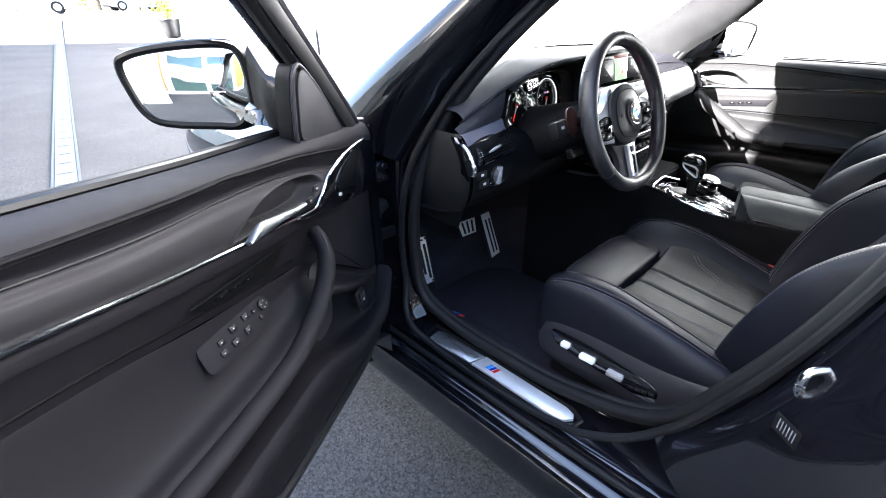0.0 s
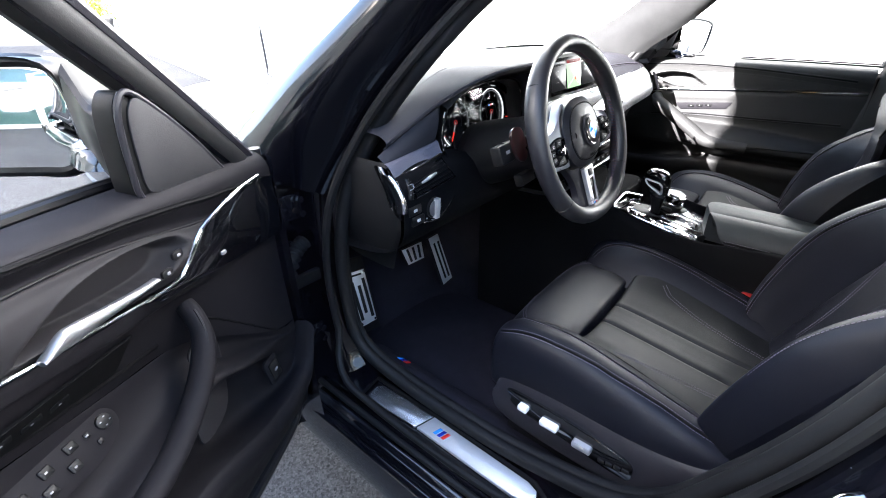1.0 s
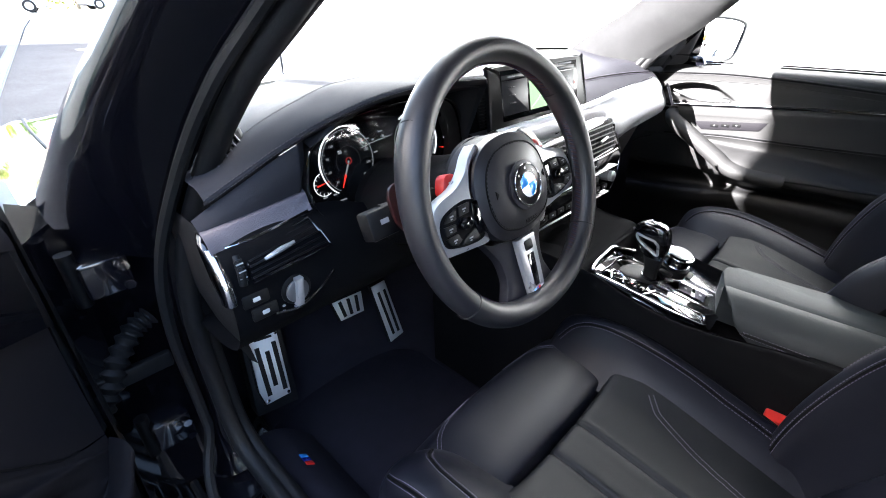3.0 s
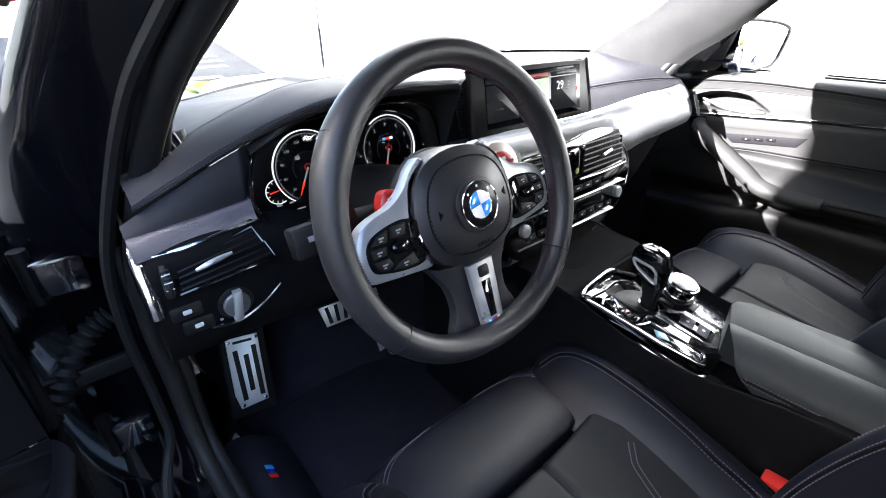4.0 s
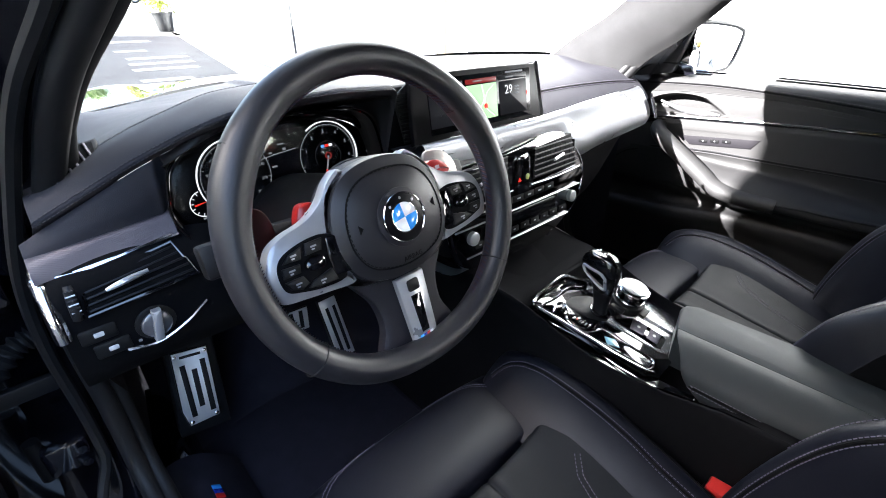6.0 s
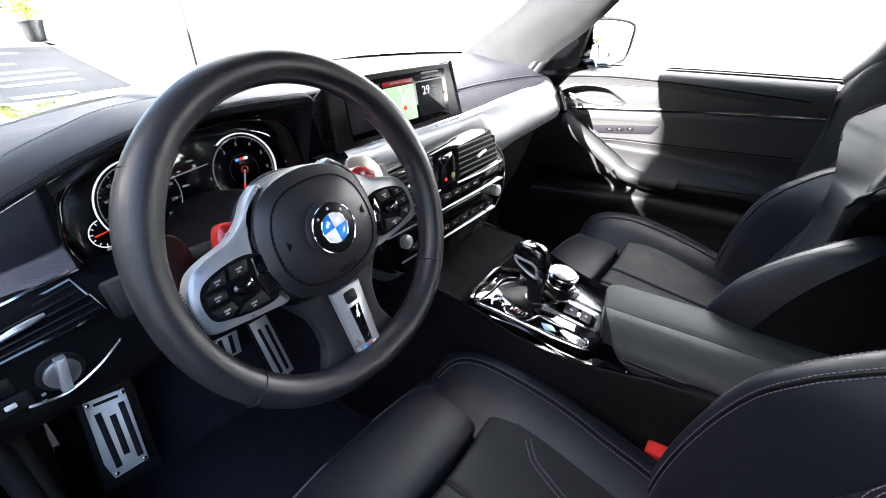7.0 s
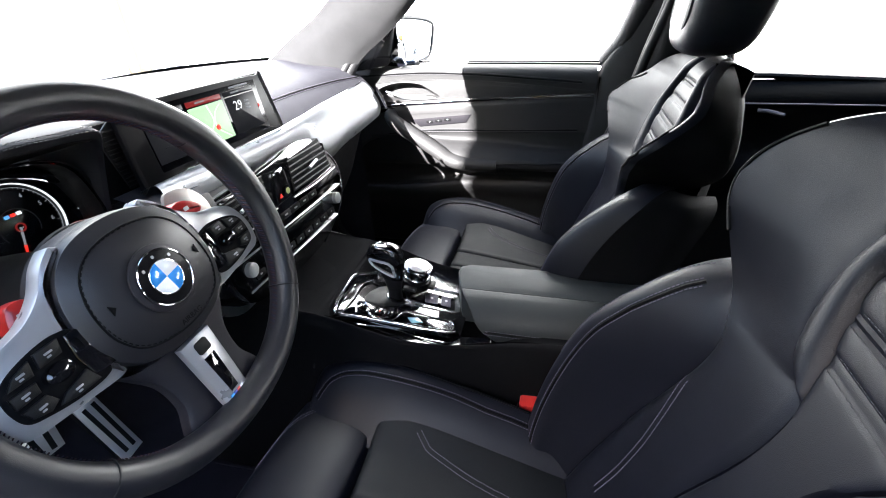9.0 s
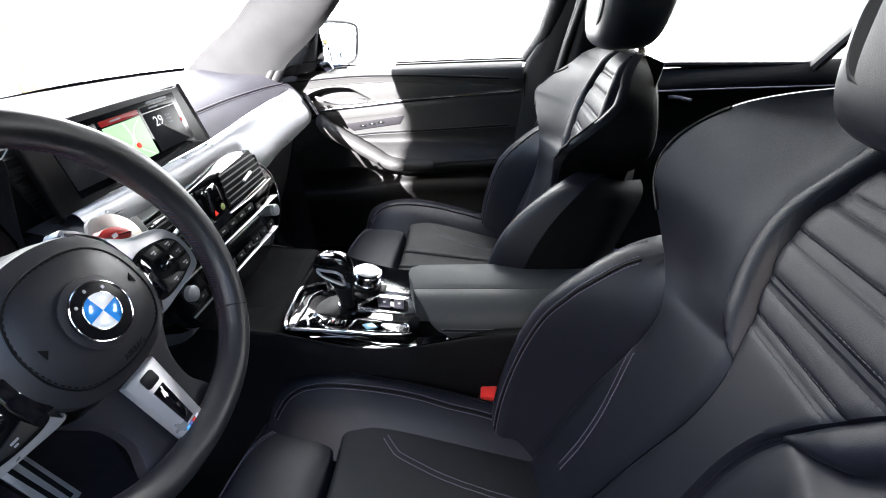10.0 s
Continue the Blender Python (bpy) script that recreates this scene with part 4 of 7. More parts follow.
        inner = [(.715 + (a - .715) * .86, 1.045 + (b - 1.045) * .86 + .004) for a, b in tri]
        part("speaker_mesh", plate(inner, fm(-.1235, .12), .0024, .001), MESH, d, "fine grey speaker mesh")
        part("speaker_rim", tube([fm(-.1245, .12) @ V(a, b, .0) for a, b in [(.715 + (a - .715) * .98, 1.045 + (b - 1.045) * .98) for a, b in tri]], .004, 8, True), SOFT, d)
    else:
        part("speaker_cover", plate(tri, fm(-.030), .018, .005), MESH, d, "dark grey corner cover beside the mirror")
    # glass pane
    gl = [[f(s, w0, z0), f(s, w1, z1)] for s, w0, z0, w1, z1 in ((.80, -.06, 1.05, .02, 1.16), (.95, -.06, 1.06, .065, 1.275), (1.2, -.06, 1.07, .10, 1.345), (1.5, -.06, 1.085, .10, 1.34))]
    if not driver:
        g = part("door_glass", loft(gl, 4, 12), GLASS, d, "clear side window glass")
        g.visible_shadow = False
    # mirror on the door's front corner
    ms, mw, mz = mc[0] - .758, mc[1] + .222, mc[2] - 1.10
    g_ = f
    f = lambda s, w, z: g_(s + ms, w + mw, z + mz)
    mirror = part("mirror_housing", loft([[f(s, w, z) for w, z in ((-.105, 1.045), (-.10, 1.11), (-.12, 1.165), (-.22, 1.172), (-.315, 1.155), (-.345, 1.11), (-.325, 1.06), (-.24, 1.028), (-.15, 1.022))] if k == 1 else
                                               [f(s, -.215 + (w + .215) * k, 1.10 + (z - 1.10) * k) for w, z in ((-.105, 1.045), (-.10, 1.11), (-.12, 1.165), (-.22, 1.172), (-.315, 1.155), (-.345, 1.11), (-.325, 1.06), (-.24, 1.028), (-.15, 1.022))]
                                               for s, k in ((.64, .05), (.65, .45), (.68, .8), (.72, .98), (.755, 1))], 36, 24, closed=True), MIRROR_CASE if driver else PAINT, d, "gloss black door mirror housing")
    a = .28 if driver else .47
    mm = Matrix.Identity(4)
    rear, inward = f(1, 0, 0) - F0, f(0, 1, 0) - F0
    for i, c in enumerate((-inward * math.cos(a) + rear * math.sin(a), V(0, 0, 1), rear * math.cos(a) + inward * math.sin(a), f(.758, -.222, 1.10))):
        for j in range(3):
            mm[j][i] = c[j]
    face = smooth2([(-.091, -.040), (-.096, 0), (-.092, .04), (-.075, .060), (-.02, .062), (.055, .055), (.10, .044), (.113, .030), (.106, -.010), (.092, -.044), (.06, -.062), (-.03, -.067), (-.068, -.066)], 48)
    part("mirror_rim", tube([mm @ V(x * 1.07, y * 1.07, -.002) for x, y in face], .009, 8, True, up=tuple(rear)), MIRROR_CASE, mirror)
    part("mirror_glass", plate(face, mm, .004, .001), MIRROR, mirror, "mirror glass reflecting the yard")
    part("mirror_foot", loft([[f(s, -.06, z), f(s + .02, -.09, z + .005), f(s + .01, -.12, z + .01)] for s, z in ((.60, 1.03), (.66, 1.06), (.74, 1.06), (.76, 1.035))], 8, 12), PAINT, mirror)
    f = g_
    if driver:
        part("mirror_arm", loft([[f(s0 + a * (s1 - s0), w, z) for a, z in ((0, z0), (0, z1), (.5, z1 + .006), (1, z1), (1, z0), (.5, z0 - .006))] for w, s0, s1, z0, z1 in ((-.03, .70, .79, 1.025, 1.10), (-.06, .70, .78, 1.03, 1.11), (-.085, .69, .765, 1.035, 1.13), (-.105, .67, .755, 1.035, 1.15))], 24, 10, closed=True, cap=True), MIRROR_CASE, mirror, "black mirror arm")
    return d


door_d = make_door("driver_door", driver_map, "black leather driver door standing wide open", True, (.76, -.225, 1.095))
make_door("passenger_door", passenger_map, "black leather passenger door, closed, beside passenger seat", False, (.885, -.145, 1.09))

# window and mirror switches, boot button on the driver door
def on_door(s, w, z, tilt=0.0):
    """Pose on the driver door: local x to the rear, y up, z into the cabin, leaning back by tilt degrees."""
    m = Matrix.Identity(4)
    a, o = radians(tilt), driver_map(0, 0, 0)
    up, inw = V(0, 0, 1), driver_map(0, 1, 0) - o
    for i, c in enumerate((driver_map(1, 0, 0) - o, up * math.cos(a) - inw * math.sin(a), inw * math.cos(a) + up * math.sin(a), driver_map(s, w, z))):
        for j in range(3):
            m[j][i] = c[j]
    return m


sw = on_door(.975, -.038, .755, 30) @ Matrix.Scale(.70, 4)
swp = part("switch_panel", plate(smooth2([(-.085, .022), (-.055, .045), (-.03, .046), (.06, .044), (.13, .040), (.145, .0), (.135, -.030), (.05, -.034), (-.02, -.034), (-.075, -.012)], 48), sw @ Matrix.Translation((0, 0, .002)), .004, .0015), DOOR_PAD, door_d, "dark window switch panel")


def switch(name, x, y, w, h, hi, mark):
    b = part(name, plate(rounded(w, h, .003, cx=x, cy=y), sw, hi, .003), PLASTIC, swp, "dark plastic switch")
    if mark:
        part("switch_mark", plate(rounded(.005, .003, .0010, cx=x + .002, cy=y), sw, hi + .0007, .0004), GREY_PRINT, b)


for x, y in ((-.002, .020), (.012, -.008), (.042, .018), (.056, -.010)):
    switch("window_switch", x, y, .019, .017, .013, True)
switch("window_switch", .085, .012, .017, .014, .012, True)
switch("window_switch", .094, -.010, .017, .014, .012, True)
kn = part("mirror_knob", plate(disc(.0135, 28, -.062, .014), sw, .014, .003), PLASTIC, swp, "round mirror adjuster knob")
for k in range(4):
    a = radians(90 * k + 20)
    part("knob_mark", plate(rounded(.004, .002, .0008, 2, cx=-.062 + .008 * math.cos(a), cy=.014 + .008 * math.sin(a)), sw, .0148, .0003), GREY_PRINT, kn)
switch("fold_button", -.030, .016, .010, .011, .012, True)
switch("fold_button", -.038, -.008, .010, .011, .011, False)
part("armrest_plate", plate(smooth2([(-.075, .055), (-.03, .06), (-.0, .03), (.03, -.02), (.045, -.07), (-.02, -.06), (-.06, 0)], 30), on_door(.80, -.028, .69, 18), .006, .002), DOOR_INSERT, door_d, "smooth grey armrest inlay")
bt = on_door(.655, .0, .603, 12)
bp = part("boot_button_panel", plate(rounded(.042, .052, .008), bt, .005, .002), DOOR_PAD, door_d)
b = part("boot_button", plate(rounded(.026, .034, .004), bt, .009, .002), PLASTIC, bp, "black boot release button")
part("boot_mark", plate(rounded(.010, .005, .002), bt, .0098, .0003), GREY_PRINT, b)

# ---------------------------------------------------------------- dashboard
dash = thing("dashboard", (MID, .3, .6), "black leather dashboard with dark brushed trim and vents", "dashboard")


def y_base(x):
    return .955 - .80 * (x - MID) ** 2


LIP_X = (-.682, -.668, -.635, -.604, -.57, -.535, -.498, -.45, -.40, -.33, -.26, -.235)
LIP_Y = (.272, .270, .264, .257, .248, .236, .220, .200, .183, .172, .172, .178)
LIP_Z = (.968, .977, .993, 1.009, 1.027, 1.044, 1.061, 1.078, 1.088, 1.091, 1.087, 1.080)
TOP_Z = (.994, 1.002, 1.020, 1.036, 1.054, 1.068, 1.080, 1.094, 1.099, 1.102, 1.101, 1.098)
REAR_Z = (1.000, 1.008, 1.022, 1.035, 1.046, 1.055, 1.063, 1.071, 1.074, 1.074, 1.072, 1.070)


def along(x, table):
    return float(np.interp(x, LIP_X, table))


secs = []
for x in (-.666, -.660, -.652, -.635, -.62, -.604, -.57, -.535, -.498, -.45, -.40, -.36, -.33, -.29, -.26, -.247, -.238, -.230, -.222, -.213, -.20, -.18, -.15, -.05, .1, .3, .5, .65, .725):
    up = float(np.interp(x, (-.2, -.07, .25, .45, .65, .73), (0, .008, .022, .028, .028, .022)))
    yb, e = y_base(x) - 1.7 * up, .012 * (1 - ((x - MID) / .72) ** 2)
    ym = min(.58, yb - .05)
    plain = [V(x, yb + .03, .99), V(x, yb, 1.025 + e + up), V(x, ym, 1.042 + e + .7 * up), V(x, .42, 1.044 + e), V(x, .335, 1.036), V(x, .29, 1.010), V(x, .262, .985), V(x, .243, .962), V(x, .254, .957)]
    yl, zl, zt, zr = along(x, LIP_Y), along(x, LIP_Z), along(x, TOP_Z), along(x, REAR_Z)
    brow = [V(x, yb + .03, .985), V(x, yb, 1.02 + e), V(x, ym, min(1.046, zr)), V(x, .42, zr), V(x, .31, zt), V(x, (.31 + yl) / 2 - .008, zl * .40 + zt * .60 + .007), V(x, yl - .004, zl + .012), V(x, yl - .001, zl + .002), V(x, yl + .010, zl - .003)]
    f = min(1, max(0, (x + .243) / .030))
    f = f * f * (3 - 2 * f)
    secs.append([a.lerp(b, f) for a, b in zip(brow, plain)])
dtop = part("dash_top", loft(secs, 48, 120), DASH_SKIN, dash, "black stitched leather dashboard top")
# leather face below the brow, from the door to the cluster
face = []
for x in (-.684, -.676, -.655, -.62, -.585, -.555, -.545, -.538, -.531):
    t = (x + .684) / .15
    b = V(x, .252 + .002 * t, .950 + .020 * t)
    a = V(x, along(x, LIP_Y) + .002, along(x, LIP_Z) - .001)
    if x > -.54:
        a, b = a + V(0, .9 * (x + .545), 0), b + V(0, 1.2 * (x + .545), 0)
    face.append([a, a.lerp(b, .15) + V(0, -.003, 0), a.lerp(b, .5) + V(0, -.005, 0), a.lerp(b, .85) + V(0, -.002, 0), b, b + V(0, .012, -.012)])
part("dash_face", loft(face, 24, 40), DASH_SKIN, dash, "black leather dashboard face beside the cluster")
# cluster surround: a deep dark funnel under the brow
mouth = [(-.540, 1.000), (-.543, .970), (-.530, .938), (-.500, .921), (-.45, .912), (-.37, .908), (-.29, .912), (-.235, .930), (-.216, .965), (-.218, 1.00), (-.236, 1.045), (-.28, 1.064), (-.37, 1.068), (-.45, 1.062), (-.50, 1.052), (-.530, 1.030)]
rows = []
for k, y in ((1.0, .236), (.985, .243), (.965, .262), (.945, .285), (.93, .296)):
    rows.append([V(-.375 + (x + .375) * k, y + .04 * (x + .375) + (.02 if z < .95 else 0) * (1 - k) * 5, .985 + (z - .985) * k) for x, z in smooth2(mouth, 72)])
part("hood_lining", grid(rows, closed_u=True), PLASTIC, dash, "dark instrument hood lining")
part("cluster_rim", tube(rows[1], .0022, 6, True, up=(0, 1, 0)), PIANO, dash, "gloss black rim of the cluster mouth")
under = [[V(x, along(x, LIP_Y) + .006, along(x, LIP_Z) - .002), V(x, .225, along(x, LIP_Z) - .010), V(x, .25, min(1.066, along(x, LIP_Z) - .016))] for x in (-.535, -.50, -.45, -.40, -.33, -.27, -.24)]
part("hood_underside", loft(under, 8, 30), PLASTIC, dash, "dark underside of the instrument hood")
# instrument cluster
cl = thing("instrument_cluster", (-.385, .29, .93), "digital instrument cluster with lit round dials under dashboard hood", "instrument cluster")
cm = axes((-.370, .283, .972), (1, .04, 0), (0, .14, 1))
part("display", plate(smooth2([(-.158, -.045), (-.165, .0), (-.14, .048), (-.08, .072), (0, .078), (.08, .072), (.135, .048), (.158, 0), (.15, -.048), (.06, -.062), (-.07, -.062)], 60), cm @ Matrix.Translation((0, 0, -.006)), .006, .001), LCD_BLACK, cl, "black cluster display")
part("surround", tube([cm @ V(x, y, .006) for x, y in smooth2([(-.165, -.05), (-.172, .0), (-.147, .052), (-.083, .078), (0, .084), (.083, .078), (.142, .052), (.165, 0), (.157, -.052), (.06, -.068), (-.07, -.068)], 60)], .007, 8, True, up=(0, 1, 0)), PIANO, cl, "gloss black cluster surround")

cg = axes((-.374, .262, .985), (1, .095, 0), (0, -.06, 1))
pane = part("cover_glass", plate(smooth2([(-.150, -.050), (-.156, .0), (-.142, .048), (-.08, .066), (0, .070), (.08, .066), (.138, .046), (.150, 0), (.143, -.050), (.06, -.060), (-.07, -.060)], 60), cg, .002, .0005), COVER_GLASS, cl, "clear curved cluster cover")
pane.visible_shadow = False


def ring(r0, r1, a0, a1, m, n=48, cx=0, cy=0, th=.0006, bm=None):
    bm = bm or bmesh.new()
    rows = []
    for i in range(n + 1):
        a = radians(a0 + (a1 - a0) * i / n)
        c, s = math.cos(a), math.sin(a)
        rows.append([m @ V(cx + r0 * c, cy + r0 * s, 0), m @ V(cx + r0 * c, cy + r0 * s, th), m @ V(cx + r1 * c, cy + r1 * s, th), m @ V(cx + r1 * c, cy + r1 * s, 0)])
    return grid(rows, bm=bm)


for k, cx in ((0, -.072), (1, .074)):
    cy = .014
    dial = part("dial_face", plate(disc(.051, 48, cx, cy), cm, .0006, .0002), LCD_BLACK, cl)
    part("dial_ring", ring(.0520, .0534, 55 if k == 0 else -35, 235 if k == 0 else 125, cm, cx=cx, cy=cy, th=.003), LCD_WHITE, dial, "bright half ring round the dial")
    part("scale_ring", ring(.0478, .0483, -60, 240, cm, cx=cx, cy=cy, th=.0014), LCD_GREY, dial, "thin lit scale ring")
    part("inner_ring", ring(.0225, .0230, -30, 210, cm, cx=cx, cy=cy, th=.0014), LCD_DARK, dial)
    bm = bmesh.new()
    for i in range(41):
        a = radians(225 - 270 * i / 40)
        r0 = .0440 if i % 5 == 0 else .0465
        ring(r0, .0484, math.degrees(a) - .5, math.degrees(a) + .5, cm, 1, cx, cy, .0014, bm)
    part("dial_ticks", bm, LCD_GREY, dial, kind="stuff")
    for i in range(7 if k else 10):
        a = radians((160 - 200 * i / 6) if k else (225 - 270 * i / 9))
        txt = str(i + 1) if k else str((i + 1) * 30)
        writing("dial_number", txt, .0074 if k else .0056, cm @ Matrix.Translation((cx + .0385 * math.cos(a), cy + .0385 * math.sin(a), .0012)), LCD_GREY, dial)
    a = radians(-108 if k else -118)
    ux, uy = math.cos(a), math.sin(a)
    part("needle", plate([(cx + .022 * ux - .0016 * uy, cy + .022 * uy + .0016 * ux), (cx + .043 * ux, cy + .043 * uy), (cx + .022 * ux + .0016 * uy, cy + .022 * uy - .0016 * ux)], cm, .0024, .0004), LCD_RED, dial, "red dial needle tip")
    part("needle_shaft", plate([(cx - .0012 * uy, cy + .0012 * ux), (cx + .024 * ux - .0009 * uy, cy + .024 * uy + .0009 * ux), (cx + .024 * ux + .0009 * uy, cy + .024 * uy - .0009 * ux), (cx + .0012 * uy, cy - .0012 * ux)], cm, .0022, .0003), LCD_GREY, dial)
    part("needle_hub", ring(.0042, .0056, 0, 360, cm, 24, cx, cy, .0022), LCD_DARKRED, dial)
    if k:
        for i, mt in enumerate((LCD_BLUE, LCD_RED, LCD_WHITE)):
            part("model_badge", plate(rounded(.006, .004, .0008, 2, cx=cx - .007 + .007 * i, cy=cy + .016), cm, .0016, .0002), mt, dial)
for k, cx in ((0, -.124), (1, .143)):
    sd = part("small_dial", plate(disc(.018, 32, cx, -.010), cm, .0012, .0003), LCD_BLACK, cl)
    part("dial_ring", ring(.0168, .0178, 100 if k == 0 else -60, 300 if k == 0 else 80, cm, cx=cx, cy=-.010, th=.002), LCD_WHITE, sd)
    part("needle", plate([(cx - .012, -.0095), (cx + .010, -.0075), (cx - .012, -.0115)] if k == 0 else [(cx, -.009), (cx - .012, -.007), (cx, -.011)], cm, .003, .0003), LCD_RED, sd, "red fuel needle")
    bm = bmesh.new()
    for i in range(7):
        a = (115 + 28 * i) if k == 0 else (-50 + 20 * i)
        ring(.013, .0165, a - 1.8, a + 1.8, cm, 1, cx, -.010, .0018, bm)
    part("dial_ticks", bm, LCD_WHITE, sd, kind="stuff")
for i, (x, y, w, h) in enumerate(((-.030, .040, .012, .003), (.0, .046, .012, .003), (.004, .038, .006, .006), (-.018, .036, .006, .004), (-.016, .016, .010, .004), (-.085, .030, .009, .009), (-.095, -.042, .016, .003), (-.03, -.046, .020, .003), (.012, -.045, .014, .003), (-.126, -.030, .010, .004), (-.108, -.030, .008, .004))):
    part("readout", plate(rounded(w * .8, h * .6, .0006, 2, cx=x, cy=y), cm, .0008, .0002), LCD_GREY, cl)
part("upper_line", tube([cm @ V(x, y, .001) for x, y in smooth2([(-.045, .028), (-.02, .032), (.022, .036)], 12, False)], .0006, 4), LCD_GREY, cl)
part("lower_line", tube([cm @ V(x, y, .001) for x, y in smooth2([(-.09, -.054), (-.02, -.040), (.05, -.034), (.12, -.046)], 24, False)], .0008, 4), LCD_GREY, cl)

# trim band and lower dashboard, both sides of the column
low = []
for x, zt in ((-.682, .938), (-.66, .95), (-.58, .955), (-.50, .945), (-.44, .925), (-.38, .915), (-.30, .925), (-.24, .945), (-.17, .955)):
    low.append([V(x, .25, zt), V(x, .225, zt - .02), V(x, .216, zt - .05), V(x, .216, .84), V(x, .228, .80), V(x, .27, .765), V(x, .36, .745), V(x, .52, .74)])
part("lower_dash", loft(low, 30, 40), GLOVE, dash, "black lower dashboard panel")
part("dash_end", loft([[V(x + .004, .236 + o, z), V(x, .25 + o, z), V(x, .32, z), V(x + .004, .42, z), V(x + .03, .52, z)] for x, z, o in ((-.650, .70, .06), (-.664, .76, .03), (-.676, .82, 0), (-.680, .88, 0), (-.681, .93, .01), (-.678, .955, .03))], 14, 24), RUBBER, dash, "dark dashboard end cover")
right = []
for x, y0 in ((-.17, .186), (-.06, .172), (.06, .168), (.15, .170), (.20, .176), (.25, .182), (.35, .198), (.5, .212), (.64, .226), (.69, .240), (.715, .262)):
    k = min(1, max(0, (x - .19) / .06))
    right.append([V(x, y0 + .034, .997), V(x, y0 + .012, .990), V(x, y0 + .004 - .020 * k, .952), V(x, y0 + .002 - .028 * k, .924), V(x, y0 + .006 - .026 * k, .903)])
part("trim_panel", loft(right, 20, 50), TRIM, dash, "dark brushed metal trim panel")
part("trim_line", tube(cr([s[0] + V(0, -.004, .0) for s in right], 50), .0016, 6), CHROME, dash, "thin bright trim line")
glove = []
for x in (.17, .24, .35, .5, .62, .67, .70):
    y0 = .165 + .06 * min(1, (x - .16) / .45) + .09 * max(0, (x - .60) / .10) ** 1.5
    glove.append([V(x, y0 - .006, .905), V(x, y0 - .004, .893), V(x, y0 + .022, .868), V(x, y0 + .050, .80), V(x, y0 + .085, .72), V(x, y0 + .14, .65), V(x, y0 + .27, .62), V(x, y0 + .45, .62)])
part("glove_box", loft(glove, 26, 24), GLOVE, dash, "black glove box")
# end vent beside the passenger door
ev = axes((.672, .203, .950), (1, .45, 0), (0, .45, 1)) @ Matrix.Scale(.85, 4)
v = part("end_vent", plate([(-.030, -.034), (.034, -.030), (.033, .036), (-.024, .032)], ev, .008, .002), PIANO, dash, "black passenger end vent")
# vent hollow as a flat dark sheet, its shade put into the colour
part("vent_throat", plate([(-.024, -.028), (.028, -.025), (.027, .030), (-.019, .027)], ev, .0084, .0003), SEAM_DARK, v, "dark sheet for the vent's shaded hollow")
for i in range(4):
    part("slat", tube([ev @ V(-.022 + .001 * i, -.018 + .012 * i, .0088), ev @ V(.026, -.016 + .012 * i, .0088)], .0012, 6), PLASTIC, v)
part("vent_tab", tube([ev @ V(-.008, .001, .0100), ev @ V(.012, .003, .0100)], .0018, 6), SILVER, v, "silver vent tab")

# driver-side vent and light switch module
vm = axes((-.61, .2315, .885), (1, .03, 0), (0, .03, 1))
mod_sec = []
for z, x0, x1, y in ((.948, -.682, -.545, .252), (.936, -.688, -.532, .238), (.915, -.690, -.524, .222), (.895, -.690, -.519, .213), (.87, -.686, -.520, .212), (.845, -.674, -.528, .214), (.825, -.652, -.545, .221), (.812, -.628, -.570, .232), (.806, -.61, -.585, .245)):
    y += .012
    mod_sec.append([V(x0 + .004, y + .030, z), V(x0, y + .010, z), V(x0 + .010, y, z), V(x0 * .5 + x1 * .5, y - .001, z), V(x1 - .010, y + .002, z), V(x1, y + .012, z), V(x1 - .004, y + .035, z)])
mod = part("vent_module", loft(mod_sec, 40, 40), PIANO, dash, "piano black driver vent module")
TL_, TR_, RT_, BL_ = V(-.648, .226, .925), V(-.552, .232, .941), V(-.536, .209, .902), V(-.653, .208, .892)


def vent_at(u, v, o=0.0):
    """A point on the vent's mouth: u along it, v from top to bottom, o outwards."""
    return TL_.lerp(TR_, u).lerp(BL_.lerp(RT_, u), v) + V(0, -.85, .5) * o


# dark sheet just under the slats for the shade inside
part("vent_throat", grid([[vent_at(i / 6, j / 4, -.001) for i in range(7)] for j in range(5)]), SEAM_DARK, mod, "dark sheet for the vent's shaded hollow")
part("vent_rim", tube([vent_at(u, v, .001) for u, v in ((0, 0), (.5, 0), (1, 0), (1, .5), (1, 1), (.5, 1), (0, 1), (0, .5))], .0022, 6, True), PIANO, mod)
for i in range(5):
    v = .12 + .19 * i
    part("slat", tube([vent_at(.02, v, .002), vent_at(.5, v, .003), vent_at(.98, v, .002)], .0019, 6, flat=.8), MIRROR_CASE, mod)
part("vent_tab", tube(cr([vent_at(.20, .50, .006), vent_at(.40, .46, .009), vent_at(.62, .44, .006)], 12), [.0022 + .0016 * math.sin(math.pi * i / 11) for i in range(12)], 8), SILVER, mod, "satin silver vent tab")
th = part("thumbwheel", tube([V(-.6595, .226, .926), V(-.661, .214, .909), V(-.6625, .213, .890)], .0055, 10, flat=.8), PLASTIC, mod, "ribbed vent thumbwheel")
for i in range(7):
    part("rib", tube([V(-.665, .2105, .896 + .0046 * i) + V(0, .0018 * max(0, i - 3), 0), V(-.656, .2105, .8965 + .0046 * i) + V(0, .0018 * max(0, i - 3), 0)], .0010, 5), SILVER if i % 2 else PLASTIC, th)
part("bracket", loft([[V(-.690, y + .012, z), V(-.688, y - .002, z), V(-.680, y - .006, z), V(-.6735, y, z)] for y, z in ((.246, .938), (.232, .925), (.219, .905), (.213, .885), (.214, .868))], 10, 18), CHROME, mod, "bright chrome side bracket")
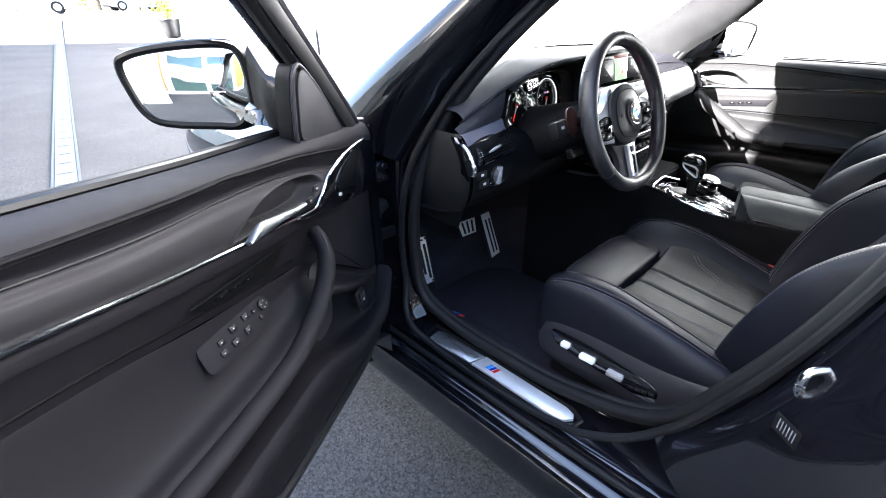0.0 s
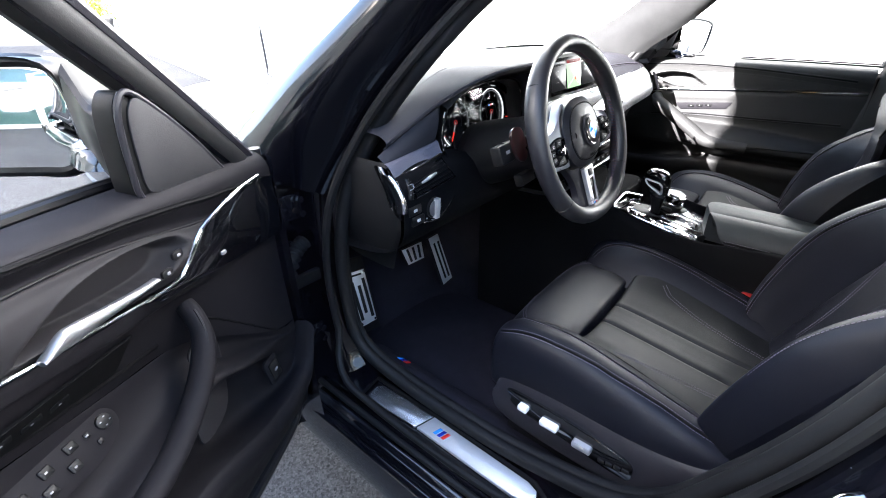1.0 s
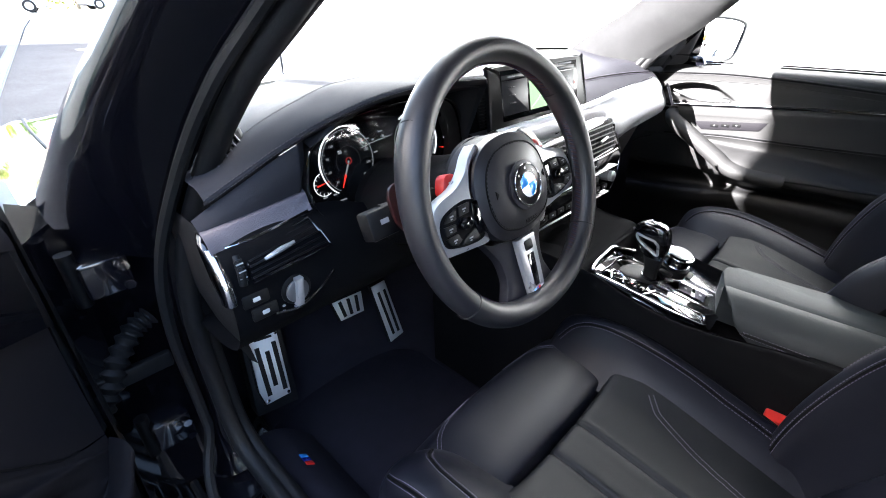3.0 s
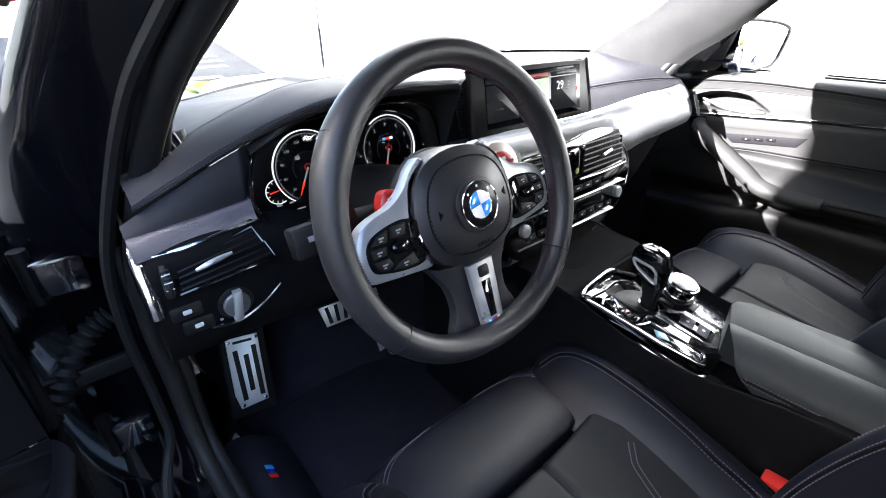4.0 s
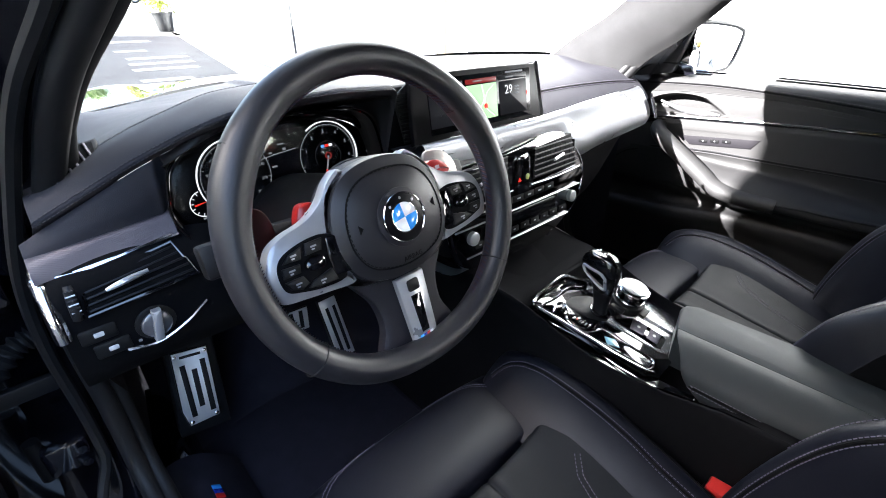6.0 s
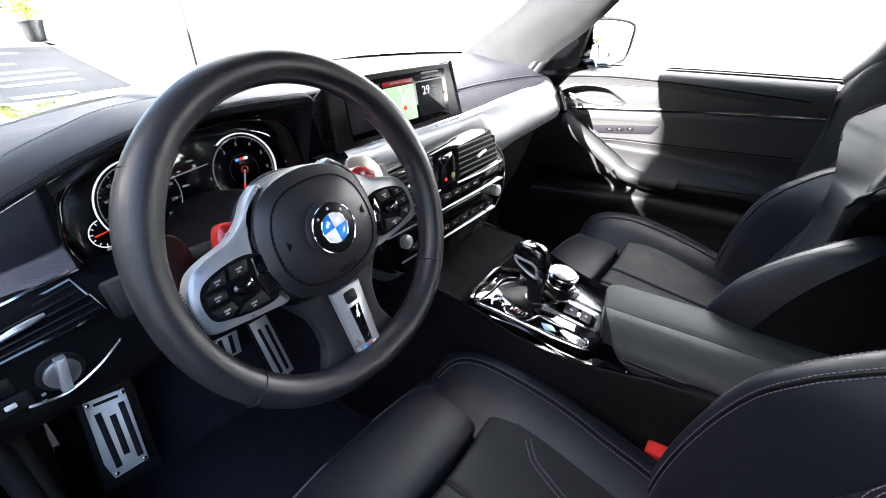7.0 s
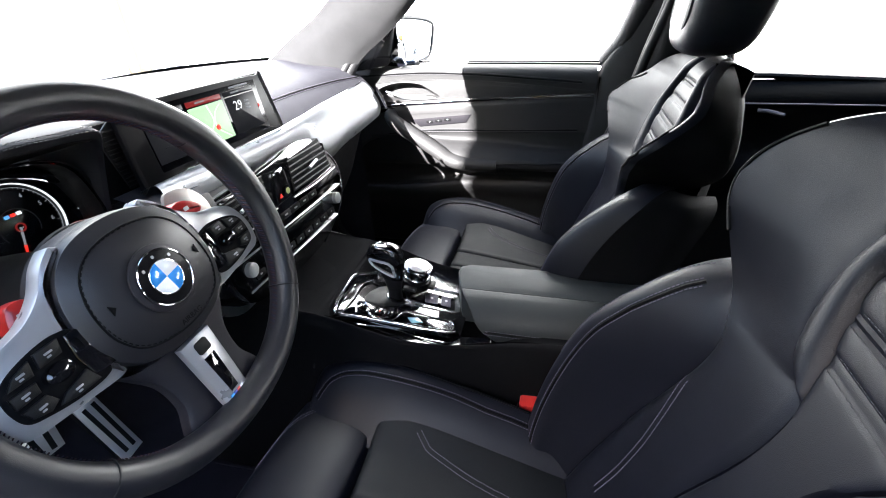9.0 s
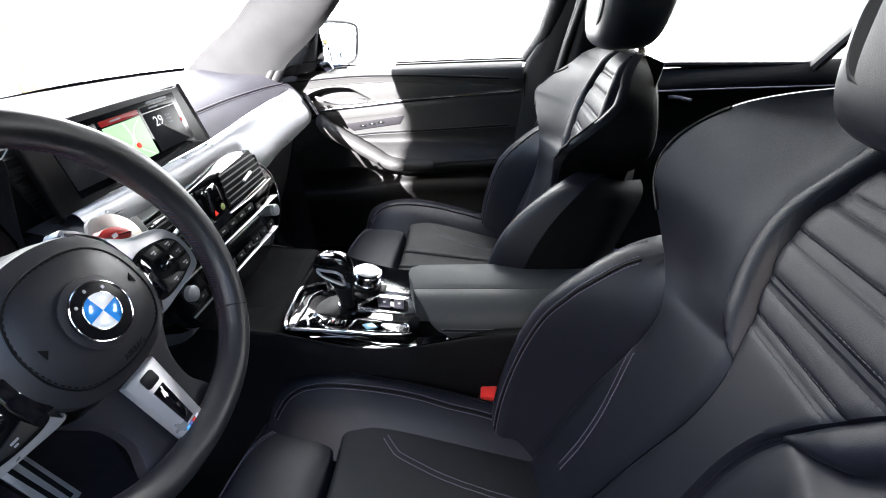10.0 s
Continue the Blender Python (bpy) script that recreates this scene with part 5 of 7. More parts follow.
part("bright_line", tube(cr([V(-.686, .240, .937), V(-.65, .232, .936), V(-.60, .232, .942), V(-.548, .236, .949)], 20), .0022, 6), CHROME, mod, "bright line over the vent")
part("lower_line", tube(cr([V(-.632, .211, .832), V(-.60, .208, .828), V(-.565, .209, .840), V(-.535, .213, .858)], 18), .0020, 6), CHROME, mod, "bright metal lower line")
for i, (x, y) in enumerate(((-.042, -.022), (-.034, -.045))):
    b = part("fog_button", plate(rounded(.036, .019, .003, cx=x, cy=y), vm, .0165, .0015), PLASTIC, mod)
    part("button_mark", plate(rounded(.010, .006, .0015, cx=x, cy=y), vm, .0172, .0003), WHITE_PRINT, b)
part("light_knob_ring", plate(disc(.0225, 36, .014, -.033), vm, .018, .002), PLASTIC, mod)
k2 = part("light_knob", plate(disc(.0170, 36, .014, -.035), vm, .022, .003), LEVER, mod, "silver rotary light switch")
part("knob_grip", plate([(.006, -.054), (.016, -.054), (.022, -.014), (.012, -.014)], vm, .030, .003), SILVER, k2)
for i in range(6):
    a = radians(60 + 40 * i)
    part("knob_mark", plate(rounded(.004, .003, .001, 2, cx=.014 + .028 * math.cos(a), cy=-.033 + .028 * math.sin(a)), vm, .0148, .0003), GREY_PRINT, mod)
for i in range(2):
    b = part("side_button", plate(rounded(.014, .018, .002, cx=.062, cy=-.008 - .021 * i), vm, .0165, .0015), PLASTIC, mod)
    part("button_mark", plate(rounded(.006, .006, .0015, cx=.062, cy=-.008 - .021 * i), vm, .0172, .0003), WHITE_PRINT, b)
strip_sec = [[V(x, .257 + .002 * t, .957 + .018 * t), V(x, .247 + .002 * t, .953 + .018 * t), V(x, .236 + .006 * t, .941 + .014 * t), V(x, .232 + .004 * t, .934 + .014 * t)] for x, t in ((-.684, 0), (-.65, .25), (-.61, .5), (-.57, .75), (-.540, .96))]
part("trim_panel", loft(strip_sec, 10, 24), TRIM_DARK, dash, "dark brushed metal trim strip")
part("trim_line", tube(cr([q[3] + V(0, -.001, 0) for q in strip_sec[1:]], 16), .0020, 6), CHROME, dash, "bright line under the trim strip")
# demister vent in the dashboard's corner
bpy.context.view_layer.update()
vent_o = [(.005, .0155), (.029, .009), (.023, -.004), (.012, -.015), (-.035, -.0285), (-.0375, -.023), (-.031, -.010)]
sv = axes((-.606, .316, 1.028), (.923, .141, .358), (-.329, .772, .543))
up_ = V(sv[0][2], sv[1][2], sv[2][2])
lift = max((dtop.closest_point_on_mesh(sv @ V(x, y, 0))[1] - sv @ V(x, y, 0)).dot(up_) for x, y in vent_o + [(0, 0)])
sv = Matrix.Translation(up_ * (lift + .0015)) @ sv
d = part("side_vent", plate(inset([V(x, y) for x, y in vent_o], -.004), sv @ Matrix.Translation((0, 0, -.012)), .012, .002), PLASTIC, dash, "black slatted demister vent")
# shade of the hole laid on as a thin dark sheet
part("vent_hole", plate(vent_o, sv, .0006, .0002), SEAM_DARK, d, "dark sheet for the vent's shaded hollow")
for i in range(6):
    x = -.029 + .0095 * i
    y1 = float(np.interp(x, (-.0375, -.031, .005, .029), (-.023, -.010, .0155, .009)))
    y0 = float(np.interp(x, (-.035, .012, .023, .029), (-.0285, -.015, -.004, .009)))
    part("slat", tube([sv @ V(x - .002, y0 + .001, .0016), sv @ V(x + .002, y1 - .001, .0016)], .0016, 6), TRIM_DARK, d)
# stitched seams along the dashboard
seam("dash_seam", dtop, [V(x, along(x, LIP_Y) - .006, along(x, LIP_Z) + .010) for x in (-.672, -.635, -.604, -.57, -.535, -.498, -.45, -.40, -.33, -.27, -.245)], dash, (0, -.9, .5), .0030, DECK_THREAD, groove=False)
seam("dash_seam", dtop, [V(x, .31, along(x, TOP_Z)) for x in (-.66, -.604, -.57, -.535, -.498, -.45, -.40, -.33, -.27)], dash, (0, -.3, 1), 0, DECK_THREAD, groove=False)
seam("dash_seam", dtop, [(.22, .29, 1.04), (.4, .29, 1.04), (.58, .285, 1.03), (.71, .275, 1.02)], dash, (0, -.5, 1), .004)
part("centre_speaker", plate(rounded(.26, .10, .02), axes((.03, .52, 1.056), (1, 0, 0), (0, 1, 0)), .004, .002), PLASTIC, dash, "dark mesh speaker grille")

# centre screen
sc = thing("centre_screen", (.0, .235, .99), "wide black touch screen showing lit map and menu tiles", "screen")
sm = axes((-.020, .222, 1.047), (1, -.01, 0), (0, .16, 1))
part("bezel", plate(smooth2([(-.163, -.050), (-.158, .044), (-.15, .051), (0, .053), (.146, .050), (.155, .044), (.168, -.050), (.16, -.054), (0, -.054), (-.155, -.055)], 50), sm, .009, .002), MIRROR_CASE, sc, "black screen bezel")
part("back", plate(rounded(.25, .08, .02), sm @ Matrix.Translation((0, 0, -.03)), .03, .01), PLASTIC, sc)
part("display", plate(rounded(.262, .088, .002, cx=.005, cy=.0), sm, .0094, .0002), LCD_BLACK, sc)
tiles = [(-.085, LCD_DARK), (.0, LCD_MAP), (.085, LCD_DARK)]
for x, mt in tiles:
    t = part("menu_tile", plate(rounded(.078, .060, .0015, cx=x, cy=-.004), sm, .0100, .0002), mt, sc, "lit menu tile")
    part("tile_header", plate(rounded(.078, .008, .001, cx=x, cy=.032), sm, .0100, .0002), LCD_DARKRED if x == 0 else LCD_DARK, sc)
    part("header_bar", plate(rounded(.022, .0024, .001, cx=x - .010, cy=.032), sm, .0106, .0002), LCD_GREY, sc)
    if mt is LCD_MAP:
        part("map_road", tube([sm @ V(a, b, .0104) for a, b in smooth2([(-.036, -.03), (-.01, -.015), (.004, .0), (.0, .025)], 14, False)], .0012, 4), LCD_ROAD, t)
        part("map_road", tube([sm @ V(a, b, .0104) for a, b in smooth2([(.03, -.032), (.006, -.012), (.012, .01), (.03, .022)], 14, False)], .0010, 4), LCD_ROAD, t)
        part("map_pin", plate(disc(.0045, 16, .008, -.012), sm, .0112, .0002), LCD_RED, t)
writing("tile_number", "29", .022, sm @ Matrix.Translation((.072, .010, .0104)), LCD_WHITE, sc, "white number on screen")
for i in range(3):
    part("text_bar", plate(rounded(.012, .0028, .001, cx=.096, cy=.014 - .006 * i), sm, .0106, .0002), LCD_GREY, sc)
    part("text_bar", plate(rounded(.020, .0022, .0008, cx=-.095, cy=.014 - .014 * i), sm, .0106, .0002), LCD_DARK, sc)
part("status_bar", plate(rounded(.05, .003, .001, cx=.09, cy=.0405), sm, .0100, .0002), LCD_GREY, sc)
part("home_mark", plate([(.128, .0), (.124, .004), (.124, -.004)], sm, .0106, .0002), LCD_RED, sc)
part("screen_backing", box(-.215, .165, .238, .262, .98, 1.085, .006), SEAM_DARK, dash, "dark panel behind the screen")
part("screen_base", loft([[V(x, .30, 1.0), V(x, .25, .992), V(x, .215, .985), V(x, .185, .975)] for x in (-.21, -.1, .05, .2)], 10, 10), DASH_SKIN, dash)
part("grille_strip", plate([(-.205, 1.070), (-.176, 1.09), (-.173, .995), (-.185, .995)], axes((0, .232, 0), (1, 0, 0), (0, 0, 1)), .003, .001), RUBBER, dash, "ribbed dark side grille")
bm = bmesh.new()
for i in range(14):
    z = 1.0 + .0058 * i
    tube([V(-.188 - .015 * i / 14, .2285, z), V(-.170, .2285, z)], .0012, 4, bm=bm)
part("grille_ribs", bm, RUBBER, dash, kind="stuff")

# centre stack: vents, climate controls
stack = thing("centre_stack", (.03, .15, .76), "piano black centre stack with vents and climate controls", "centre console")
km = axes((.03, .150, .868), (1, 0, 0), (0, .10, 1))
part("body", plate(smooth2([(-.195, .085), (-.05, .098), (.118, .106), (.192, .036), (.203, -.01), (.172, -.062), (.075, -.104), (-.13, -.102), (-.19, -.06), (-.20, .03)], 70), km, .012, .005), PIANO, stack, "piano black panel")
part("back", box(-.15, .21, .16, .42, .78, .96, .02), PLASTIC, stack)
for x0, x1, nm in ((-.185, -.05, "l"), (.022, .172, "r")):
    top = .088 if x0 < 0 else .098
    # no depth here: a near-black sheet gives the vent's shade
    vt = part("vent_throat", plate([(x0, .03), (x1, .03), (x1 - .022 if x0 > 0 else x1, top), (x0 + .01, top - .008)], km, .0126, .0004), SEAM_DARK, stack, "dark sheet for the vent's shaded hollow")
    for i in range(6):
        y = .036 + .0105 * i
        part("slat", tube([km @ V(x0 + .003, y, .0155), km @ V(x1 - .003 - (.022 * i / 6 if x0 > 0 else 0), y + .001, .0150)], .0014, 6), PLASTIC, vt)
    for i in range(9):
        x = x0 + (x1 - x0) * (i + .5) / 9
        part("blade", box(-.0006, .0006, .03, .084, .0, .010, 0, 1, km @ Matrix.Translation((x, 0, .0030))), SEAM_DARK, vt)
    part("vent_tab", tube([km @ V((x0 + x1) / 2 - .014, .058, .021), km @ V((x0 + x1) / 2 + .016, .064, .021)], .0030, 8), SILVER, vt, "silver vent tab")
    part("vent_frame", tube(cr([km @ V(x0 - .004, .022, .014), km @ V((x0 + x1) / 2, .021, .016), km @ V(x1 + .012, .024, .014)], 14), .0014, 6), SILVER, stack, "thin metal line under the vent")
part("outline", tube([km @ V(x, y, .010) for x, y in smooth2([(.13, .10), (.192, .04), (.203, -.01), (.172, -.062), (.075, -.104)], 30, False)], .0018, 6), CHROME, stack, "bright edge")
hz = part("hazard_unit", plate([(-.036, .028), (.012, .030), (.010, .078), (.004, .086), (-.028, .084), (-.034, .076)], km, .0165, .002), PIANO, stack, "gloss black hazard switch block")
part("hazard_mark", plate([(-.026, .037), (-.016, .037), (-.021, .045)], km, .0168, .0003), LCD_RED, hz, "red hazard triangle")
part("lock_mark", plate(disc(.006, 16, .002, .042), km, .0168, .0003), LEAF_LIGHT, hz)
for i in range(8):
    b = part("preset_button", plate(rounded(.030, .013, .0015, cx=-.15 + .0325 * i, cy=.004), km, .0136, .0006), SEAM_DARK, stack)
    part("button_mark", plate(rounded(.010, .003, .0008, 2, cx=-.15 + .0325 * i, cy=.004), km, .0140, .0003), GREY_PRINT, b)
part("metal_bar", box(-.19, .190, -.0015, .0015, .0, .0145, .0015, 1, km @ Matrix.Translation((0, -.016, 0))), SILVER, stack, "satin metal bar")
part("metal_bar", box(-.165, .150, -.0015, .0015, .0, .0145, .0015, 1, km @ Matrix.Translation((0, -.072, 0))), SILVER, stack, "satin metal bar")
for i in range(9):
    b = part("climate_button", plate(rounded(.026, .012, .0015, cx=-.13 + .032 * i, cy=-.055), km, .0136, .0006), SEAM_DARK, stack)
    part("button_mark", plate(rounded(.006, .003, .0010, 2, cx=-.13 + .032 * i, cy=-.055), km, .0140, .0003), GREY_PRINT, b)
part("climate_display", plate(rounded(.20, .024, .003, cx=.0, cy=-.034), km, .0130, .0005), LCD_BLACK, stack)
for x in (-.15, .155):
    kn = part("volume_knob", plate(disc(.0125, 28, x, -.036), km, .022, .003), SILVER, stack, "small satin knob")
part("chin", loft([[V(x, .145, .775), V(x, .155, .755), V(x, .20, .735), V(x, .30, .73)] for x in (-.13, 0.03, .16)], 10, 8), SILVER, stack, "satin metal lower chin")

# ---------------------------------------------------------------- steering wheel
WN = V(0, -.947, .32)
wm = axes(V(-.37, 0, .994) - WN * .018, (1, 0, 0), (0, .32, .947)) @ pose(0, 0, 0, 0, 0, 2.5)
wheel = thing("steering_wheel", (0, 0, 0), "black leather sports steering wheel with satin spokes and red buttons", "steering wheel", m=wm.copy())


def wpart(name, bm, mat, parent=None, label=""):
    return part(name, bm, mat, parent or wheel, label)


rim_pts, rim_r = [], []
for i in range(96):
    a = 2 * math.pi * i / 96
    flat = 1 - .035 * max(0, -math.sin(a)) ** 6
    rim_pts.append(wm @ V(.1685 * math.cos(a), .1685 * math.sin(a) * flat, 0))
    thumb = math.exp(-((math.degrees(a) - 30) / 16) ** 2) + math.exp(-((math.degrees(a) - 150) / 16) ** 2)
    rim_r.append(.0162 + .0022 * thumb)
rim = wpart("rim", tube(rim_pts, rim_r, 16, True, flat=1.12, up=tuple(WN)), WHEEL_SKIN, None, "black leather wheel rim")
for a0 in (38, 142, 218, 322):
    a = radians(a0)
    c = V(.1685 * math.cos(a), .1685 * math.sin(a), 0)
    rr = V(math.cos(a), math.sin(a), 0)
    wpart("rim_seam", tube([wm @ (c + (rr * math.cos(t) + V(0, 0, 1) * math.sin(t)) * .0176) for t in [2 * math.pi * k / 20 for k in range(20)]], .0009, 5, True), RUBBER, rim)
for mt, da in ((BLUE_THREAD, 0), (RED_THREAD, 1.1)):
    bm = bmesh.new()
    for i in range(150):
        a = radians(2.4 * i + da)
        p = V(.1515 * math.cos(a), .1515 * math.sin(a), .004)
        q = V(.1515 * math.cos(a + .022), .1515 * math.sin(a + .022), -.004)
        tube([wm @ p, wm @ q], .0006, 4, bm=bm, cap=False)
    wpart("rim_stitching", bm, mt, rim, "blue violet rim stitching" if da == 0 else "red rim stitching")
# airbag pad
padp = smooth2([(0, .069), (.039, .062), (.064, .041), (.075, .008), (.072, -.028), (.049, -.057), (0, -.068), (-.049, -.057), (-.072, -.028), (-.075, .008), (-.064, .041), (-.039, .062)], 72)
wpart("hub_skirt", plate([(x * 1.02, y * 1.03) for x, y in padp], wm @ Matrix.Translation((0, -.001, -.046)), .036, .012), SOFT, None, "dark hub skirt")
pad = wpart("airbag_pad", plate(padp, wm @ Matrix.Translation((0, 0, -.022)), .028, .014, dome=.0115), WHEEL_SKIN, None, "padded black leather airbag cover")
ringp = smooth2([(0, .061), (.034, .056), (.057, .037), (.067, .006), (.062, -.028), (.042, -.050), (0, -.060), (-.042, -.050), (-.062, -.028), (-.067, .006), (-.057, .037), (-.034, .056)], 90)
mid_ring = snap(pad, [wm @ V(x, y, .02) for x, y in ringp + ringp[:1]], .0, wm.to_3x3() @ V(0, 0, 1))
wpart("pad_seam", tube(mid_ring[:-1], .0010, 6, True), SEAM_DARK, pad, "dark seam round the airbag cover")
bm = bmesh.new()
stitches(snap(pad, [wm @ V(x * .965, y * .965, .02) for x, y in ringp + ringp[:1]], .0005, wm.to_3x3() @ V(0, 0, 1)), .003, .0022, .0005, bm)
wpart("pad_stitching", bm, SEAM_DARK, pad)
writing("airbag_text", "AIRBAG", .0075, wm @ Matrix.Translation((0.004, -.047, .0105)), SEAM_DARK, pad, "embossed airbag lettering")
for sx in (-1, 1):
    wpart("horn_mark", plate([(sx * .046, .002), (sx * .051, .007), (sx * .051, -.003)], wm @ Matrix.Translation((0, 0, .0105)), .0012, .0003), SEAM_DARK, pad)
# round badge, quartered blue and white in a black ring
bz = .0185
wpart("badge_dish", plate(disc(.032, 40), wm @ Matrix.Translation((0, 0, .0165)), .0025, .001), SOFT, pad)
bd = wpart("badge", plate(disc(.0265, 40), wm @ Matrix.Translation((0, 0, bz)), .003, .001), MIRROR_CASE, wheel, "round blue and white quartered badge")
wpart("badge_edge", tube([wm @ V(x, y, bz + .003) for x, y in disc(.0262, 40)], .0006, 6, True), CHROME, bd)
for i in range(4):
    wpart("badge_quarter", plate(disc(.0158, 10, 0, 0, 90 * i + 8, 90 * i + 98), wm @ Matrix.Translation((0, 0, bz + .003)), .0007, .0002), BLUE if i % 2 else WHITE, bd)
wpart("badge_edge", tube([wm @ V(x, y, bz + .0036) for x, y in disc(.0162, 36)], .0005, 6, True), CHROME, bd)
for i in range(3):
    a = radians(135 - 45 * i)
    wpart("badge_bar", plate(rounded(.0026, .0030, .0008, 2, .021 * math.cos(a), .021 * math.sin(a)), wm @ Matrix.Translation((0, 0, bz + .003)), .0004, .0002), SILVER, bd)
# spokes
for sx in (-1, 1):
    o = [(.044, .0665), (.050, .064), (.060, .056), (.074, .040), (.094, .0275), (.120, .021), (.136, .013), (.146, -.003), (.149, -.020), (.146, -.036), (.138, -.043), (.120, -.046), (.096, -.049), (.062, -.051), (.070, -.03), (.074, .0), (.064, .040), (.040, .060)]
    sp = wpart("spoke", plate(smooth2([(sx * x, y) for x, y in o], 84), wm @ Matrix.Translation((0, 0, -.026)), .020, .005), SILVER, None, "satin silver wheel spoke")
    o2 = [(.084, .0105), (.104, .0105), (.126, .005), (.136, -.004), (.1385, -.018), (.135, -.031), (.122, -.0365), (.102, -.041), (.078, -.042), (.070, -.034), (.072, .002)]
    kp = wpart("button_panel", plate(smooth2([(sx * x, y) for x, y in o2], 60), wm @ Matrix.Translation((0, 0, -.009)), .005, .0012), SEAM_DARK, sp, "black button panel")
    wpart("inner_block", plate([(sx * .066, .006), (sx * .083, .006), (sx * .086, -.014), (sx * .084, -.034), (sx * .066, -.036)], wm @ Matrix.Translation((0, 0, -.006)), .005, .0015), PIANO, kp, "gloss black inner piece")
    for i, q in enumerate(([(.086, .0085), (.106, .0085), (.109, -.004), (.090, -.004)], [(.109, .0075), (.124, .0035), (.133, -.004), (.113, -.0055)], [(.115, -.0085), (.1345, -.007), (.1355, -.018), (.117, -.018)], [(.116, -.0205), (.1355, -.0205), (.132, -.030), (.121, -.034), (.112, -.030)], [(.086, -.024), (.108, -.029), (.116, -.035), (.102, -.0385), (.082, -.039)])):
        b = wpart("wheel_button", plate(inset([V(sx * x, y) for x, y in q], .0006), wm @ Matrix.Translation((0, 0, -.0045)), .0038, .0010), PLASTIC, kp)
        mx, my = sum(x for x, y in q) / len(q), sum(y for x, y in q) / len(q)
        wpart("button_mark", plate(rounded(.0065, .0018, .0006, 2, cx=sx * mx, cy=my + .0008), wm @ Matrix.Translation((0, 0, -.0008)), .0003, .0001), GREY_PRINT, b)
        wpart("button_mark", plate(rounded(.0035, .0016, .0006, 2, cx=sx * (mx + .001), cy=my - .0020), wm @ Matrix.Translation((0, 0, -.0008)), .0003, .0001), GREY_PRINT, b)
    wpart("roller", plate(smooth2([(sx * .093, -.008), (sx * .101, -.006), (sx * .110, -.009), (sx * .112, -.015), (sx * .106, -.020), (sx * .096, -.020), (sx * .091, -.015)], 28), wm @ Matrix.Translation((0, 0, -.004)), .009, .004), PIANO, kp, "gloss black roller")
    # joint between spoke and rim
    wpart("rim_joint", loft([[wm @ V(sx * .150, y, -.006), wm @ V(sx * .158, y, .004), wm @ V(sx * .166, y, -.002)] for y in (-.045, -.02, .0, .022)], 8, 10), SOFT, rim)
    ro_ = [(-.0865, .040), (-.076, .042), (-.069, .038), (-.069, .031), (-.078, .022), (-.090, .019), (-.094, .024)] if sx < 0 else [(.082, .036), (.092, .043), (.108, .041), (.122, .030), (.121, .024), (.110, .021), (.092, .027)]
    rc_ = (-.081, .031) if sx < 0 else (.101, .033)
    rb = wpart("red_button", plate(smooth2(ro_, 36), wm @ Matrix.Translation((0, 0, -.046)), .018, .005), RED_BUTTON, None, "red anodised drive button")
    wpart("button_mark", plate(rounded(.007, .0045, .001, cx=rc_[0], cy=rc_[1]), wm @ Matrix.Translation((0, 0, -.0282)), .0006, .0002), WHITE_PRINT, rb)
    po_ = [(-.108, .022), (-.114, .046), (-.134, .052), (-.150, .042), (-.150, .008), (-.135, -.012), (-.115, -.008)] if sx < 0 else [(.104, .030), (.110, .049), (.122, .054), (.146, .047), (.160, .028), (.158, .006), (.135, .004), (.115, .014)]
    wpart("shift_paddle", plate(smooth2(po_, 36), wm @ Matrix.Translation((0, 0, -.066)), .006, .002), PADDLE if sx > 0 else DARK_RED, None, "satin metal shift paddle" if sx > 0 else "dark red shift paddle")
# lower spoke with slot and tricolour badge
sp = wpart("lower_spoke", plate(smooth2([(-.074, -.044), (-.040, -.058), (.040, -.058), (.074, -.044), (.060, -.066), (.046, -.090), (.043, -.120), (.050, -.160), (-.050, -.160), (-.043, -.120), (-.046, -.090), (-.060, -.066)], 60), wm @ Matrix.Translation((0, 0, -.030)), .017, .007), SOFT, None, "black lower wheel spoke")
fr = wpart("spoke_frame", plate([(-.020, -.070), (.020, -.070), (.0165, -.158), (.012, -.163), (-.012, -.163), (-.0165, -.158)], wm @ Matrix.Translation((0, 0, -.011)), .009, .003), SILVER, sp, "satin silver spoke frame")
wpart("slot", plate([(-.0072, -.094), (.0072, -.094), (.0052, -.141), (-.0052, -.141)], wm @ Matrix.Translation((0, 0, -.0025)), .0014, .0004), PIANO, fr, "dark slot")
wpart("switch", plate(rounded(.016, .014, .003, cx=0, cy=-.082), wm @ Matrix.Translation((0, 0, -.003)), .003, .001), PLASTIC, fr)
for i, mt in enumerate((BLUE, DEEP_BLUE, RED, WHITE)):
    x = -.009 + .0048 * i
    wpart("badge_stripe", plate([(x - .0024, -.152), (x + .0022, -.152), (x + .0042, -.144), (x - .0004, -.144)], wm @ Matrix.Translation((0, 0, -.0022)), .0012, .0003), mt, fr)
# column shroud and stalks
col = thing("steering_column", (-.37, .15, .9), "black steering column shroud with control stalks", "steering column")
cw = lambda x, y, z: wm @ V(x, y, z)
part("shroud", loft([[cw(k * math.cos(t) * .062, k * math.sin(t) * .058 - .004, zz) for t in [2 * math.pi * i / 12 for i in range(12)]] for k, zz in ((.85, -.055), (1.0, -.075), (1.05, -.13), (1.2, -.20), (1.3, -.27))], 36, 14, closed=True), PLASTIC, col, "black column shroud")
part("column_ring", plate(disc(.072, 40), wm @ Matrix.Translation((0, 0, -.058)), .012, .004), PLASTIC, col)
